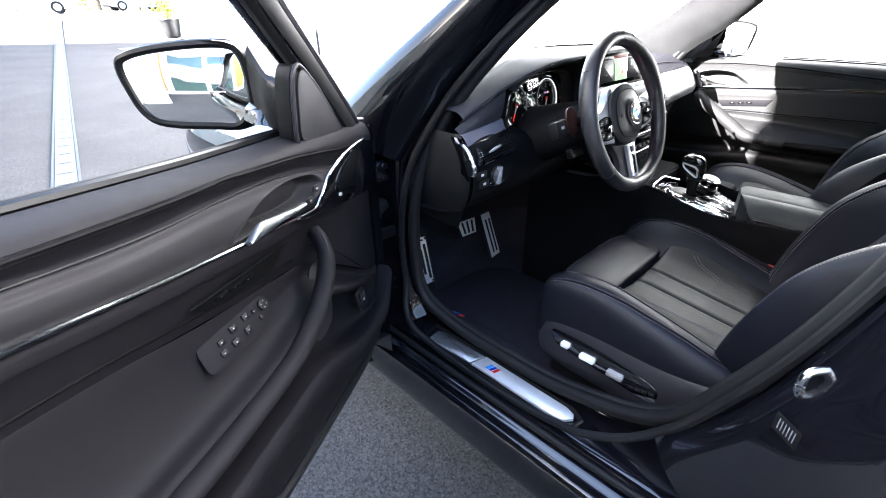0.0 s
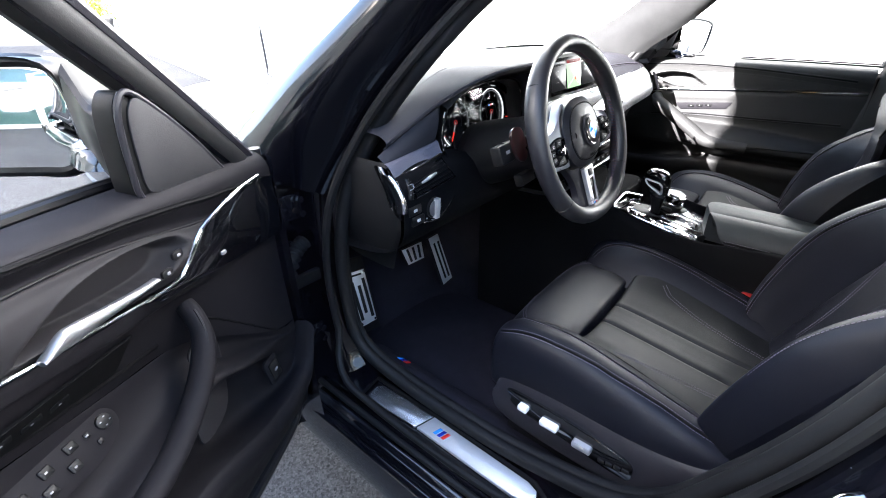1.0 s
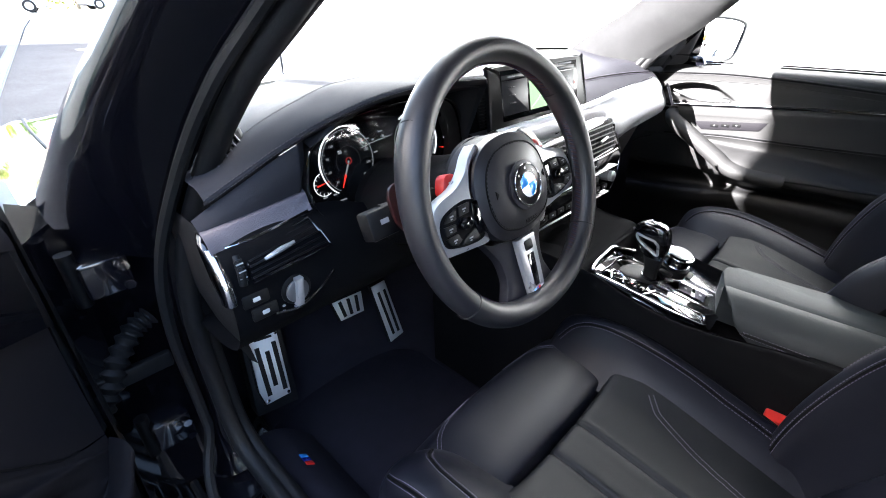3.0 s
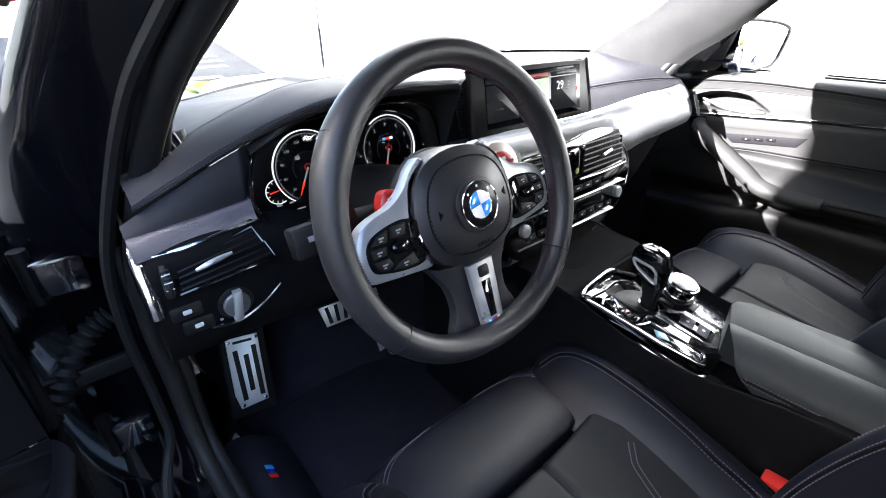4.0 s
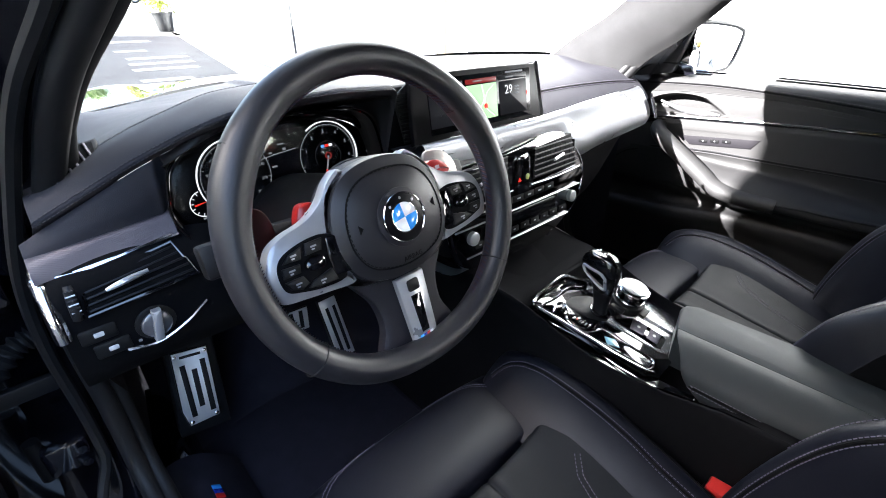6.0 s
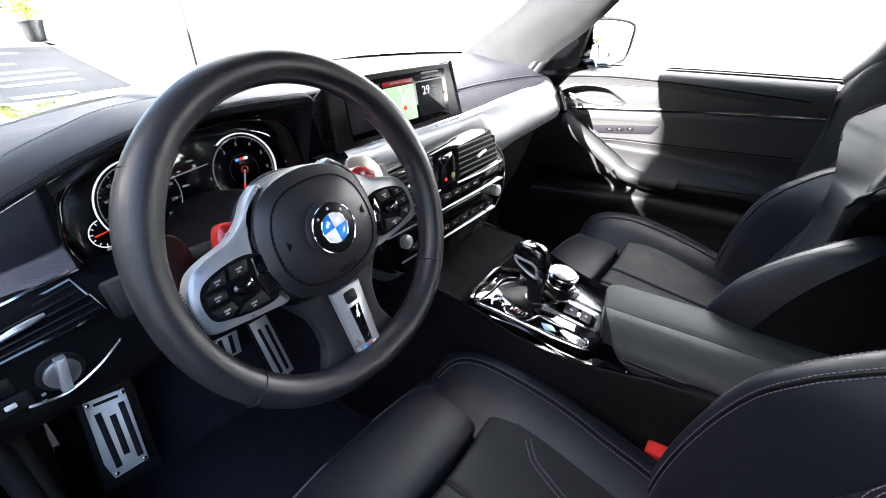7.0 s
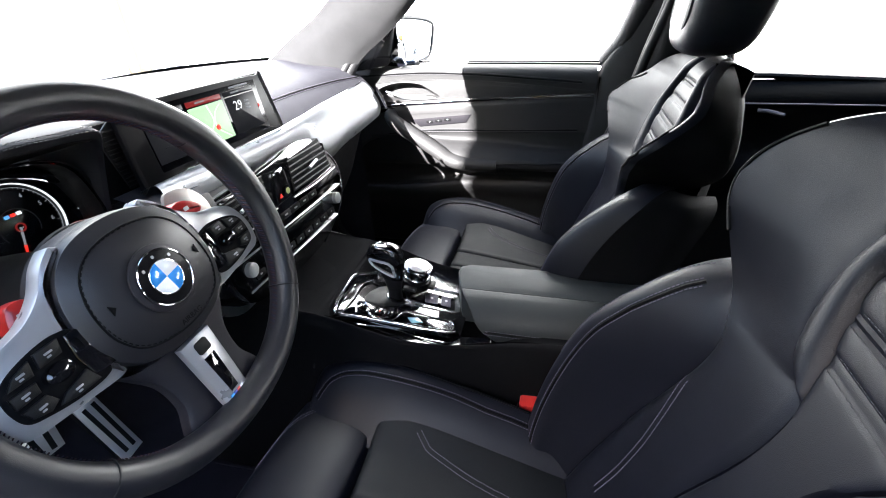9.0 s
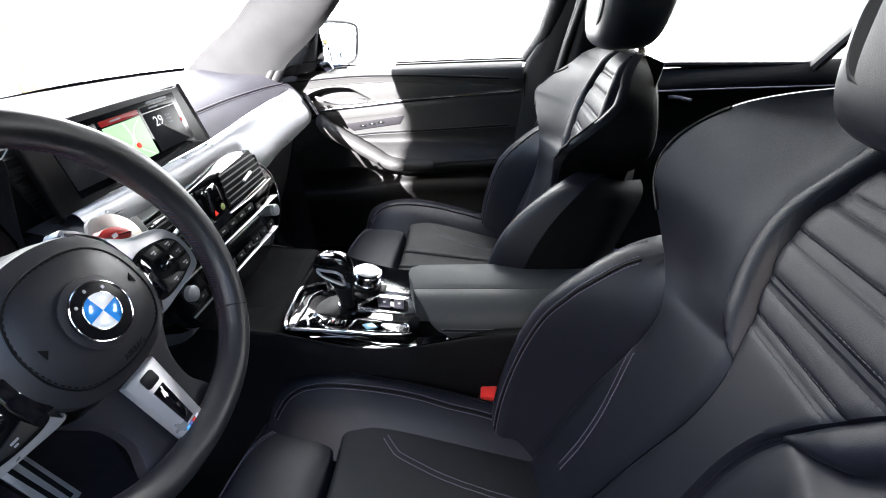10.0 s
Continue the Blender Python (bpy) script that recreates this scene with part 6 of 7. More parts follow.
for sx in (-1, 1):
    st = part("stalk", tube([cw(sx * .05, .010, -.095), cw(sx * .10, .012, -.092), cw(sx * .155, .016, -.085)], [.011, .012, .013], 10, flat=1.3), PLASTIC, col, "black control stalk")
    part("stalk_end", box(-.022, .022, -.018, .018, -.012, .012, .004, 2, wm @ Matrix.Translation((sx * .160, .012, -.083))), PLASTIC, st)
    part("stalk_mark", box(-.006, .006, -.003, .003, 0, .0006, 0, 1, wm @ Matrix.Translation((sx * .160, .014, -.0705))), GREY_PRINT, st)
part("adjust_lever", box(-.025, .025, -.012, .012, -.01, .01, .004, 2, wm @ Matrix.Translation((-.085, -.055, -.10))), PLASTIC, col, "small black adjuster stalk")

# ---------------------------------------------------------------- pedals and footwell
def pedal(name, m, outline, slots, label, back=.012):
    p = thing(name, m.translation, label, "pedal")
    part("pedal_base", plate(outline, m @ Matrix.Translation((0, 0, -back)), back, .002), RUBBER, p)
    part("metal_cover", plate(inset([V(*q) for q in outline], .002), m, .004, .0015), ALU, p, "brushed aluminium cover")
    for s in slots:
        part("rubber_slot", plate(s, m, .0052, .0008), RUBBER, p, "black rubber slot")
    return p


def bar(x0, y0, x1, y1, w):
    d = V(x1 - x0, y1 - y0).normalized()
    n = V(-d.y, d.x) * w / 2
    return [(x0 + n.x, y0 + n.y), (x0 - n.x, y0 - n.y), (x1 - n.x, y1 - n.y), (x1 + n.x, y1 + n.y)]


fm_ = axes((-.543, .571, .451), (1, -.05, -.15), (-.10, .41, .91))
pf = pedal("footrest", fm_, [(-.037, .083), (.037, .083), (.038, -.080), (-.026, -.086), (-.036, -.05)], [bar(-.019, .052, -.013, -.066, .011), bar(.003, .038, .005, -.048, .011), bar(.022, .056, .025, -.064, .011)], "brushed aluminium footrest with rubber slots")
part("footrest_block", plate([(-.045, .12), (.055, .12), (.060, -.11), (-.045, -.11)], fm_ @ Matrix.Translation((0, 0, -.05)), .037, .01), RUBBER, pf)
for sx, sy in ((-.020, -.076), (.030, -.073), (-.030, .074), (.030, .074)):
    part("screw", plate(disc(.004, 12, sx, sy), fm_, .0065, .001), CHROME, pf)
part("print_bar", plate(rounded(.042, .006, .001, cx=0, cy=.070), fm_, .0046, .0003), PLASTIC, pf)
pm = axes((-.300, .580, .495), (1, 0, -.06), (0, .35, .9))
pedal("brake_pedal", pm, [(-.048, .028), (.048, .028), (.040, -.030), (-.036, -.030)], [bar(-.026, .022, -.020, -.022, .010), bar(.0, .022, .0, -.022, .010), bar(.026, .022, .021, -.022, .010)], "brushed aluminium brake pedal with rubber slots")
am = axes((-.195, .555, .435), (1, .05, 0), (0, .30, .92))
pedal("accelerator_pedal", am, [(-.030, .09), (.022, .09), (.032, -.085), (-.022, -.09)], [bar(-.012, .065, -.004, -.07, .009), bar(.009, .065, .015, -.07, .009)], "brushed aluminium accelerator pedal with rubber slots")
mat_d = thing("floor_mat", (-.4, .3, .26), "black velour driver floor mat with small stripe badge", "floor mat")
part("side_flap", loft([[V(-.652, y, .372), V(-.625, y, .374), V(-.59, y, .362), V(-.55, y, .325), V(-.52, y, .282)] for y in (-.12, .1, .3, .42, .47)], 12, 10), CARPET, mat_d, "raised carpet edge")
part("mat", plate(smooth2([(-.62, .48), (-.63, .1), (-.61, -.10), (-.30, -.12), (-.13, -.10), (-.125, .35), (-.16, .56), (-.40, .60), (-.58, .56)], 60), axes((0, 0, .266), (1, 0, 0), (0, 1, 0)), .010, .004), CARPET, mat_d)
part("mat_binding", tube([V(x, y, .273) for x, y in smooth2([(-.62, .48), (-.63, .1), (-.61, -.10), (-.30, -.12), (-.13, -.10), (-.125, .35), (-.16, .56), (-.40, .60), (-.58, .56)], 60)], .004, 6, True), CARPET, mat_d)
for i, mt in enumerate((BLUE, DEEP_BLUE, RED)):
    part("badge_stripe", plate([(-.0085, .018 - .012 * i), (-.0085, .008 - .012 * i), (.0065, .004 - .012 * i), (.0065, .014 - .012 * i)], axes((-.588, .352, .3625), (.9, 0, -.45), (0, 1, 0)), .003, .0005), mt, mat_d)

# ---------------------------------------------------------------- centre console
con = thing("console", (.03, -.1, .27), "tall black centre console between front seats", "centre console")


def ctop(y):
    """Height of the console's side edge."""
    return float(np.interp(y, [-.9, -.34, -.15, -.12, -.04, .02, .09, .40], [.685, .688, .686, .690, .718, .734, .738, .742]))


secs = []
for y in (-.9, -.6, -.33, -.2, -.1, .0, .03, .05, .1, .2, .32, .45):
    z = ctop(y)
    xl = float(np.interp(y, [-.9, -.4, -.28, -.16, .0, .45], [-.045, -.045, -.052, -.088, -.102, -.10]))
    xr = float(np.interp(y, [-.9, -.2, .0, .06, .2, .45], [.166, .166, .176, .187, .210, .225]))
    dip = .075 if -.21 < y < .04 else .0
    secs.append([V(xl - .012, y, .27), V(xl - .012, y, .42), V(xl - .006, y, z - .06), V(xl, y, z - .012), V(xl + .008, y, z), V(xl + .020, y, z - .004 - dip * .3), V(.03, y, z - .012 - dip),
                 V(xr - .022, y, z - .003 - dip * .8), V(xr - .008, y, z), V(xr, y, z - .012), V(xr + .006, y, z - .06), V(xr + .012, y, .42), V(xr + .012, y, .27)])
part("console_body", loft(secs, 52, 40), GLOVE, con, "soft black console sides")
pmx = axes((.010, -.080, .6655), (1, 0, 0), (0, .958, .287))
panel = [(-.072, .126), (-.02, .134), (.050, .136), (.088, .110), (.150, .045), (.184, .0), (.184, -.058), (.150, -.085), (.06, -.104), (-.006, -.106), (-.026, -.085), (-.045, .014), (-.058, .078)]
deck = part("gear_panel", plate(panel, pmx, .014, .004), PIANO, con, "gloss black gear selector panel")
skirt = []
for y in (.035, .0, -.04, -.08, -.12, -.16, -.22, -.30, -.36):
    e = float(np.interp(y, [-.9, -.4, -.28, -.16, .0, .45], [-.045, -.045, -.052, -.088, -.102, -.10]))
    z = ctop(y)
    pz = .703 + .3 * max(y, -.17) - .004
    px = float(np.interp(y, [-.36, -.17, -.08, .0, .035], [.02, .0, -.045, -.06, -.066]))
    skirt.append([V(e + .012, y, z - .001), V(e + .016, y, z - .012), V((e + px) / 2, y, min(z - .018, pz - .004)), V(px + .004, y, pz - .006)])
part("gloss_skirt", loft(skirt, 12, 30), PIANO, con, "piano black strip beside the gear panel")
bar_ = lambda pts, n=40, h=.016: cr([pmx @ V(x, y, h) for x, y in pts], n)
part("panel_front_edge", tube(bar_([(-.060, .112), (-.068, .124), (-.045, .132), (.0, .136), (.045, .137), (.064, .118), (.080, .100)], 40, .018), .0042, 8), CHROME, con, "chrome front edge")
part("front_edge_line", tube(bar_([(-.052, .112), (-.015, .110), (.03, .112), (.056, .098)], 24, .0155), .0016, 6), CHROME, con, "thin bright inner line")
part("panel_side_line", tube(bar_([(-.068, .120), (-.053, .066), (-.040, .010), (-.031, -.034), (-.014, -.083), (-.006, -.094)]), .0015, 6), CHROME, con, "thin chrome side line")
part("lower_side_line", tube(bar_([(-.068, .080), (-.048, .020), (-.044, -.036), (-.038, -.064), (-.012, -.150), (.004, -.200)], 40, .006), .0012, 6), CHROME, con, "thin chrome lower line")
part("lever_recess", plate(smooth2([(-.012, .088), (.014, .092), (.046, .076), (.062, .045), (.058, .020), (.036, .012), (.012, .026), (-.006, .052)], 40), pmx, .0156, .001), PLASTIC, con, "matt grey recess round the lever")
part("inlay_strip", tube(bar_([(-.052, .089), (-.028, .099), (-.016, .090), (-.026, .073), (-.042, .066), (-.043, .046), (-.040, .027), (-.022, .018), (-.003, .010), (.004, -.020), (.011, -.055), (.016, -.078), (.006, -.087), (-.008, -.086), (-.014, -.072), (-.025, -.032), (-.036, .008), (-.040, .024)], 120), .0022, 8), CHROME, con, "bright metal inlay strip")
part("inlay_tray", plate(smooth2([(-.006, -.036), (.004, -.040), (.011, -.078), (.003, -.083), (-.008, -.081), (-.014, -.062)], 28), pmx, .0158, .001), DECK, con, "brushed metal key plate")
# cyan reflection on the key plate put in as pale blue
part("key_tray_glint", plate([(-.014, .000), (-.003, -.016), (-.012, -.030), (-.024, -.012)], pmx, .0160, .001), PALE_BLUE, con, "glossy inlay with a cyan reflection painted in")
part("silver_deck", plate([(.112, .024), (.166, .020), (.178, .004), (.181, -.052), (.168, -.068), (.112, -.078), (.101, -.030)], pmx, .0175, .002), DECK, con, "brushed metal deck")
bf = part("brake_frame", plate([(.022, .018), (.036, .022), (.079, .002), (.087, -.010), (.102, -.070), (.092, -.082), (.055, -.090), (.044, -.078)], pmx, .0162, .001), DECK, con, "satin metal frame round brake buttons")
part("brake_well", plate([(.034, .013), (.072, -.006), (.079, -.020), (.086, -.064), (.080, -.073), (.052, -.078), (.046, -.068)], pmx, .0168, .0004), PIANO, bf, "gloss black button well")
for o in ([(.070, -.010), (.079, -.036), (.051, -.042), (.044, -.018)], [(.080, -.043), (.083, -.063), (.055, -.068), (.052, -.048)]):
    b = part("brake_button", plate(o, pmx, .0190, .0015), TRIM_DARK, con, "grey parking brake button")
    part("button_mark", plate(disc(.003, 12, sum(p[0] for p in o) / 4, sum(p[1] for p in o) / 4), pmx, .0195, .0002), WHITE_PRINT, b)
for i in range(4):
    b = part("mode_button", plate(rounded(.018, .0145, .002, cx=-.024 + .004 * i - .008 * (i > 0), cy=.086 - .0165 * i), pmx, .0158, .001), PIANO, con)
    part("button_mark", plate(rounded(.007, .0022, .001, 2, cx=-.024 + .004 * i - .008 * (i > 0), cy=.086 - .0165 * i), pmx, .0163, .0003), RED_PLASTIC if i == 2 else GREY_PRINT, b)
# gear selector
gear = thing("gear_selector", pmx @ V(.031, .039, .014), "black and chrome gear selector lever with red accent line", "gear lever")
part("boot_ring", plate(disc(.020, 30, .033, .040), pmx, .0185, .002), PIANO, gear, "gloss ring round the lever's foot")
secs = []
for z, cx_, w, ya, yb in ((.684, .041, .011, -.030, -.060), (.706, .040, .010, -.033, -.059), (.728, .038, .0115, -.030, -.063), (.742, .037, .014, -.027, -.068), (.756, .036, .017, -.018, -.071), (.768, .035, .0185, -.008, -.073),
                          (.782, .034, .0195, -.002, -.074), (.796, .033, .0190, -.003, -.072), (.806, .033, .017, -.010, -.068), (.813, .032, .012, -.020, -.060), (.815, .032, .004, -.034, -.048)):
    m_, r_ = (ya + yb) / 2, (ya - yb) / 2
    secs.append([V(cx_ + w * math.copysign(abs(math.cos(t)) ** .7, math.cos(t)), m_ + r_ * math.copysign(abs(math.sin(t)) ** .7, math.sin(t)), z + .10 * (r_ * math.sin(t))) for t in [2 * math.pi * i / 16 for i in range(16)]])
gk = part("grip", loft(secs[3:], 48, 40, closed=True, cap=True), PIANO, gear, "gloss black selector grip")
part("stem", loft(secs[:4], 32, 12, closed=True), PLASTIC, gear, "slim dark lever stem")
for sx in (-1, 1):
    side_ = [(-.004, .788), (-.026, .786), (-.050, .782), (-.062, .768), (-.063, .752), (-.057, .744), (-.036, .757), (-.012, .770), (-.003, .776)]
    rim = snap(gk, [V(.034 + sx * .05, y, z) for y, z in smooth2(side_, 60)], .0004, (sx, 0, 0))
    part("rim", tube(rim, .0026, 8, True), SILVER, gk, "satin metal rim of the grip")
    red = snap(gk, cr([V(.034 + sx * .05, y, z) for y, z in ((-.014, .774), (-.032, .764), (-.048, .756), (-.056, .752))], 20), .0004, (sx, 0, 0))
    part("red_line", tube(red, .0018, 6), DARK_RED, gk, "dark red accent line")
for k, (x, y) in enumerate(((.024, -.022), (.032, -.026), (.040, -.030), (.030, -.044), (.038, -.050))):
    p = snap(gk, [V(x, y, .85)], .0002, (0, 0, 1))[0]
    part("top_mark", plate(rounded(.006, .0035, .001, 2), axes(p, (1, 0, 0), (0, 1, .05)), .0008, .0002), WHITE_PRINT, gk)
# rotary controller
rc = thing("rotary_controller", (.092, -.070, .70), "round chrome-edged rotary controller knob", "controller knob")
rm = axes(V(.092, -.070, .694), (1, 0, 0), (0, .97, .24))
part("collar", plate(disc(.031, 40), rm, .018, .003), PLASTIC, rc)
part("knob", plate(disc(.0255, 40), rm @ Matrix.Translation((0, 0, .016)), .030, .003), PIANO, rc, "gloss black knob side")
part("knob_ring", tube([rm @ V(x, y, .042) for x, y in disc(.0262, 40)], .0026, 8, True), CHROME, rc, "chrome ring")
part("knob_band", tube([rm @ V(x, y, .022) for x, y in disc(.0262, 40)], .0016, 6, True), CHROME, rc, "lower chrome band")
part("knob_top", plate(disc(.0235, 40), rm @ Matrix.Translation((0, 0, .0445)), .003, .0008), SILVER, rc, "satin touch pad top")
for i in range(3):
    part("menu_button", plate(rounded(.026, .012, .003, cx=.0 + .0 * i, cy=.0), axes(V(.092 + (-.034, .034, 0)[i], (-.070, -.070, -.106)[i], .700 - (.0, .0, .009)[i]), (1, 0, 0) if i == 2 else (0, 1, .2), (0, 1, .2) if i == 2 else (-1, 0, 0)), .006, .002), PLASTIC, con)
# front tray
part("tray_cover", plate([(-.080, .045), (.165, .045), (.205, .19), (-.095, .19)], axes((0, 0, .716), (1, 0, 0), (0, 1, .04)), .008, .003), GLOVE, con, "flat black tray cover")
part("tray_edge", tube(cr([V(.165, .045, .726), V(.187, .10, .729), V(.212, .19, .731)], 12), .006, 8), SOFT, con)
# armrest lid in two halves
lid = thing("armrest_lid", (.04, -.38, .64), "black leather split armrest lid on centre console", "armrest")
part("lid_half", plate([(.056, -.176), (.116, -.157), (.134, -.160), (.145, -.178), (.150, -.62), (.056, -.62)], Matrix.Translation((0, 0, .640)), .084, .010), LID_LEATHER, lid, "padded leather lid half")
side_ = [(.0525, -.178, .690), (.0525, -.178, .716), (.0500, -.1775, .7225), (.044, -.180, .7240), (.030, -.186, .7225), (.014, -.197, .7155), (.0, -.207, .705), (-.010, -.214, .693), (-.015, -.226, .678), (-.0155, -.246, .662), (-.012, -.262, .648)]
lh = part("lid_half", loft([[V(x + (.050 - x) * k, y + dy + (-.62 - y) * v, z + (.67 - z) * k) for x, y, z in side_] for k, dy, v in ((.7, -.016, 0), (.14, -.005, 0), (.035, .0, 0), (.0, -.006, 0), (.0, -.02, .02), (.0, 0, .35), (.0, 0, .7), (.0, 0, 1))], 48, 40), LID_LEATHER, lid, "padded leather lid half")
seam("lid_seam", lh, [V(-.10, y, z) for y, z in ((-.226, .686), (-.25, .689), (-.30, .689), (-.40, .690), (-.60, .690))], lid, (-1, 0, .3), .0035)
part("lid_hinge", box(-.012, .135, -.60, -.24, .60, .652, .008), PIANO, lid)
bk = thing("belt_buckle", (-.064, -.33, .5), "black seat belt buckle with red release button", "seat belt buckle")
part("buckle_body", box(-.086, -.054, -.350, -.300, .47, .566, .006), PLASTIC, bk)
part("release_button", box(-.084, -.056, -.345, -.305, .558, .584, .004), RED_PLASTIC, bk, "red release button")

# ---------------------------------------------------------------- seats
def make_seat(name, cx, y0, base, lean, outer, label, wing=1.0, drop=0.0):
    """cx: middle; y0: shift along the car; base and lean: the backrest's foot and slope; outer: side of the door."""
    s = thing(name, (cx, y0 - .2, .27), label, "car seat")
    T = lambda x, y, z: V(cx + x, y + y0, z)
    # cushion middle: three fluted panels
    secs = []
    for y, z in ((-.085, .578), (-.10, .588), (-.18, .578), (-.30, .560), (-.40, .548), (-.46, .55)):
        row = []
        for x in (-.165, -.13, -.105, -.06, -.045, -.038, -.031, -.01, 0, .01, .031, .038, .045, .06, .105, .13, .165):
            g = -.007 * math.exp(-((abs(x) - .038) / .004) ** 2)
            row.append(T(x, y, z + g + float(np.interp(y, [-.46, -.40, -.30, -.18], [-.015, -.006, .012, .03])) * (abs(x) / .165) ** 3))
        secs.append(row)
    sc_ = part("seat_cushion", loft(secs, 90, 24), RIB_LEATHER, s, "fluted black leather seat cushion")
    # thigh support
    secs = []
    for x in (-.195, -.185, -.12, 0, .12, .185, .195):
        k = 1 - (abs(x) / .2) ** 6
        f = .070 + .012 * math.cos(x / .2 * 1.4)
        e = .012 * (1 - k)
        secs.append([T(x, -.078, .555), T(x, -.078, .585), T(x, -.070, .600 - e), T(x, -.03, .606 - e), T(x, f - .035, .602 - e), T(x, f - .01, .590 - e), T(x, f, .565), T(x, f - .012, .535), T(x, f - .05, .515)])
    ts = part("thigh_support", loft(secs, 40, 30, cap=True), LEATHER, s, "smooth black leather thigh support")
    for sx in (-1, 1):
        seam("thigh_seam", ts, [T(sx * .05, .085, .60), T(sx * .10, .075, .605), T(sx * .14, .055, .61), T(sx * .165, .030, .61), T(sx * .182, .0, .61)], s, (0, 0, 1), .003, groove=False)
    # side bolsters of the cushion
    for sx in (-1, 1):
        secs = []
        for y, k, h in ((.062, .25, -.03), (.052, .7, .0), (.03, .92, .014), (-.02, 1.0, .026), (-.10, 1.0, .028), (-.20, .97, .008), (-.30, .92, -.018), (-.40, .86, -.045), (-.47, .82, -.06)):
            c = .215
            pts = ((.125, .555), (.150, .580), (.185, .610), (.225, .628), (.258, .622), (.276, .592), (.280, .54), (.272, .48), (.25, .46))
            secs.append([T(sx * (c + (x - c) * (.35 + .65 * k) * (.70 if x > c and sx * outer < 0 else 1)), y, .55 + (z - .55) * (.4 + .6 * k) + h) for x, z in pts])
        cb = part("cushion_bolster", loft(secs, 40, 40, cap=True), LEATHER, s, "padded black leather cushion bolster")
        seam("cushion_seam", cb, [T(sx * .172, .035, .62), T(sx * .195, .015, .65), T(sx * .209, -.03, .66), T(sx * .210, -.10, .66), T(sx * .205, -.20, .66), T(sx * .195, -.30, .64), T(sx * .182, -.42, .62)], s, (0, 0, 1), .0048)
        seam("cushion_seam", cb, [T(sx * .250, .03, .62), T(sx * .258, -.04, .655), T(sx * .252, -.20, .65), T(sx * .238, -.40, .61)], s, (0, 0, 1), .0045 if sx == outer else .0)
        seam("cushion_seam", sc_, [T(sx * .158, -.158, .60), T(sx * .142, -.172, .60), T(sx * .130, -.187, .60), T(sx * .112, -.244, .60), T(sx * .098, -.33, .60), T(sx * .09, -.42, .60)], s, (0, 0, 1), .004, groove=False)
    # backrest: panel with shoulder wings, side bolsters of their own
    Y = lambda z: base - (z - .6) * lean

    def B(x, y, z):
        """A point of the backrest, let down along its slope by drop towards the top."""
        k = drop * min(1, max(0, (z - .6) / .28))
        return T(x, y + lean * k, z - k)

    EZ = (.53, .60, .70, .76, .80, .835, .865, .89, .915, .935, .955, .975, 1.0, 1.025, 1.05, 1.075, 1.095, 1.11, 1.118)
    ES = (.172, .172, .164, .154, .146, .139, .138, .148, .168, .197, .232, .262, .277, .275, .260, .226, .178, .130, .10)
    ED = (.016, .018, .020, .021, .022, .025, .030, .037, .045, .053, .060, .065, .067, .064, .056, .048, .042, .037, .034)
    RZ = (.53, .70, .80, .84, .87, .889, .898, .910, .925, .940, .958, .978, 1.0, 1.022, 1.057, 1.09, 1.118)
    RO = (.056, .048, .036, .035, .040, .050, .072, .090, .101, .110, .118, .123, .123, .118, .099, .086, .075)
    RI = (.050, .042, .030, .029, .034, .043, .047, .053, .061, .070, .081, .090, .094, .090, .074, .056, .045)
    grooves = (.925, .957, .996, 1.036, 1.072)

    def at(z, table, smooth={}):
        """A value from one of the tables, on a smooth curve through it."""
        if table not in smooth:
            smooth[table] = [(p.x, p.y) for p in cr([(a, b, 0) for a, b in zip(RZ if len(table) == len(RZ) else EZ, table)], 240)]
        c = smooth[table]
        return float(np.interp(z, [p[0] for p in c], [p[1] for p in c]))

    def middle(u, z):
        """Relief of the ribbed panel."""
        d = .004
        for g in grooves:
            for o in (-.0035, .0035):
                d -= .0019 * math.exp(-((z - g - o) / .0022) ** 2)
            d -= .0012 * math.exp(-((z - g) / .009) ** 2)
        return d if z > .86 else .004

    rows, sides, shell, n_rows = [], ([], []), [], 190
    for i in range(n_rows + 1):
        z = .53 + (1.118 - .53) * i / n_rows
        sd, we, ro, ri = at(z, ES), at(z, ED) * float(np.interp(z, (.78, .85, .98, 1.06), (1, wing, wing, 1 - .7 * (wing - 1)))), at(z, RO), at(z, RI)
        rear = float(np.interp(z, (.95, 1.0, 1.06, 1.118), (.06, .05, .032, .022)))
        hr = float(np.interp(z, (.880, .892, .905, .920), (-.006, .006, .011, .014)))
        half = [(u, middle(u, z)) for u in [ri * k / 9 for k in range(9)]] + [(ri - .002, middle(ri, z) - .0015), (ri, -.003)]
        half += [(ri + (ro - ri) * k / 8, hr * math.sin(math.pi * k / 8) ** .6 if hr > 0 else hr * math.sin(math.pi * k / 8)) for k in range(1, 8)] + [(ro, -.003)]
        for k in range(1, 15):
            t = k / 14
            half.append((ro + (sd - .010 - ro) * t, we * t ** 1.5 + .003 * math.sin(t * math.pi)))
        half += [(sd - .004, we - .0015), (sd, we - .006), (sd + .002, we - .014)]
        full = [(-u, d) for u, d in half[:0:-1]] + half
        crown = max(0, (z - 1.085) / .033) ** 2 * .025
        lay = lambda u, d, c=0.0: B(u, Y(z) + d - c, z + d * lean * .5)
        rows.append([lay(u, d, crown) for u, d in full])
        for side_, sx in zip(sides, (-1, 1)):
            side_.append([lay(sx * u, d) for u, d in ((sd + .0018, we - .013), (sd + .002, we - .024), (sd, we * .4 - rear * .4), (sd - .004, -.7 * rear), (sd - .014, -rear))])
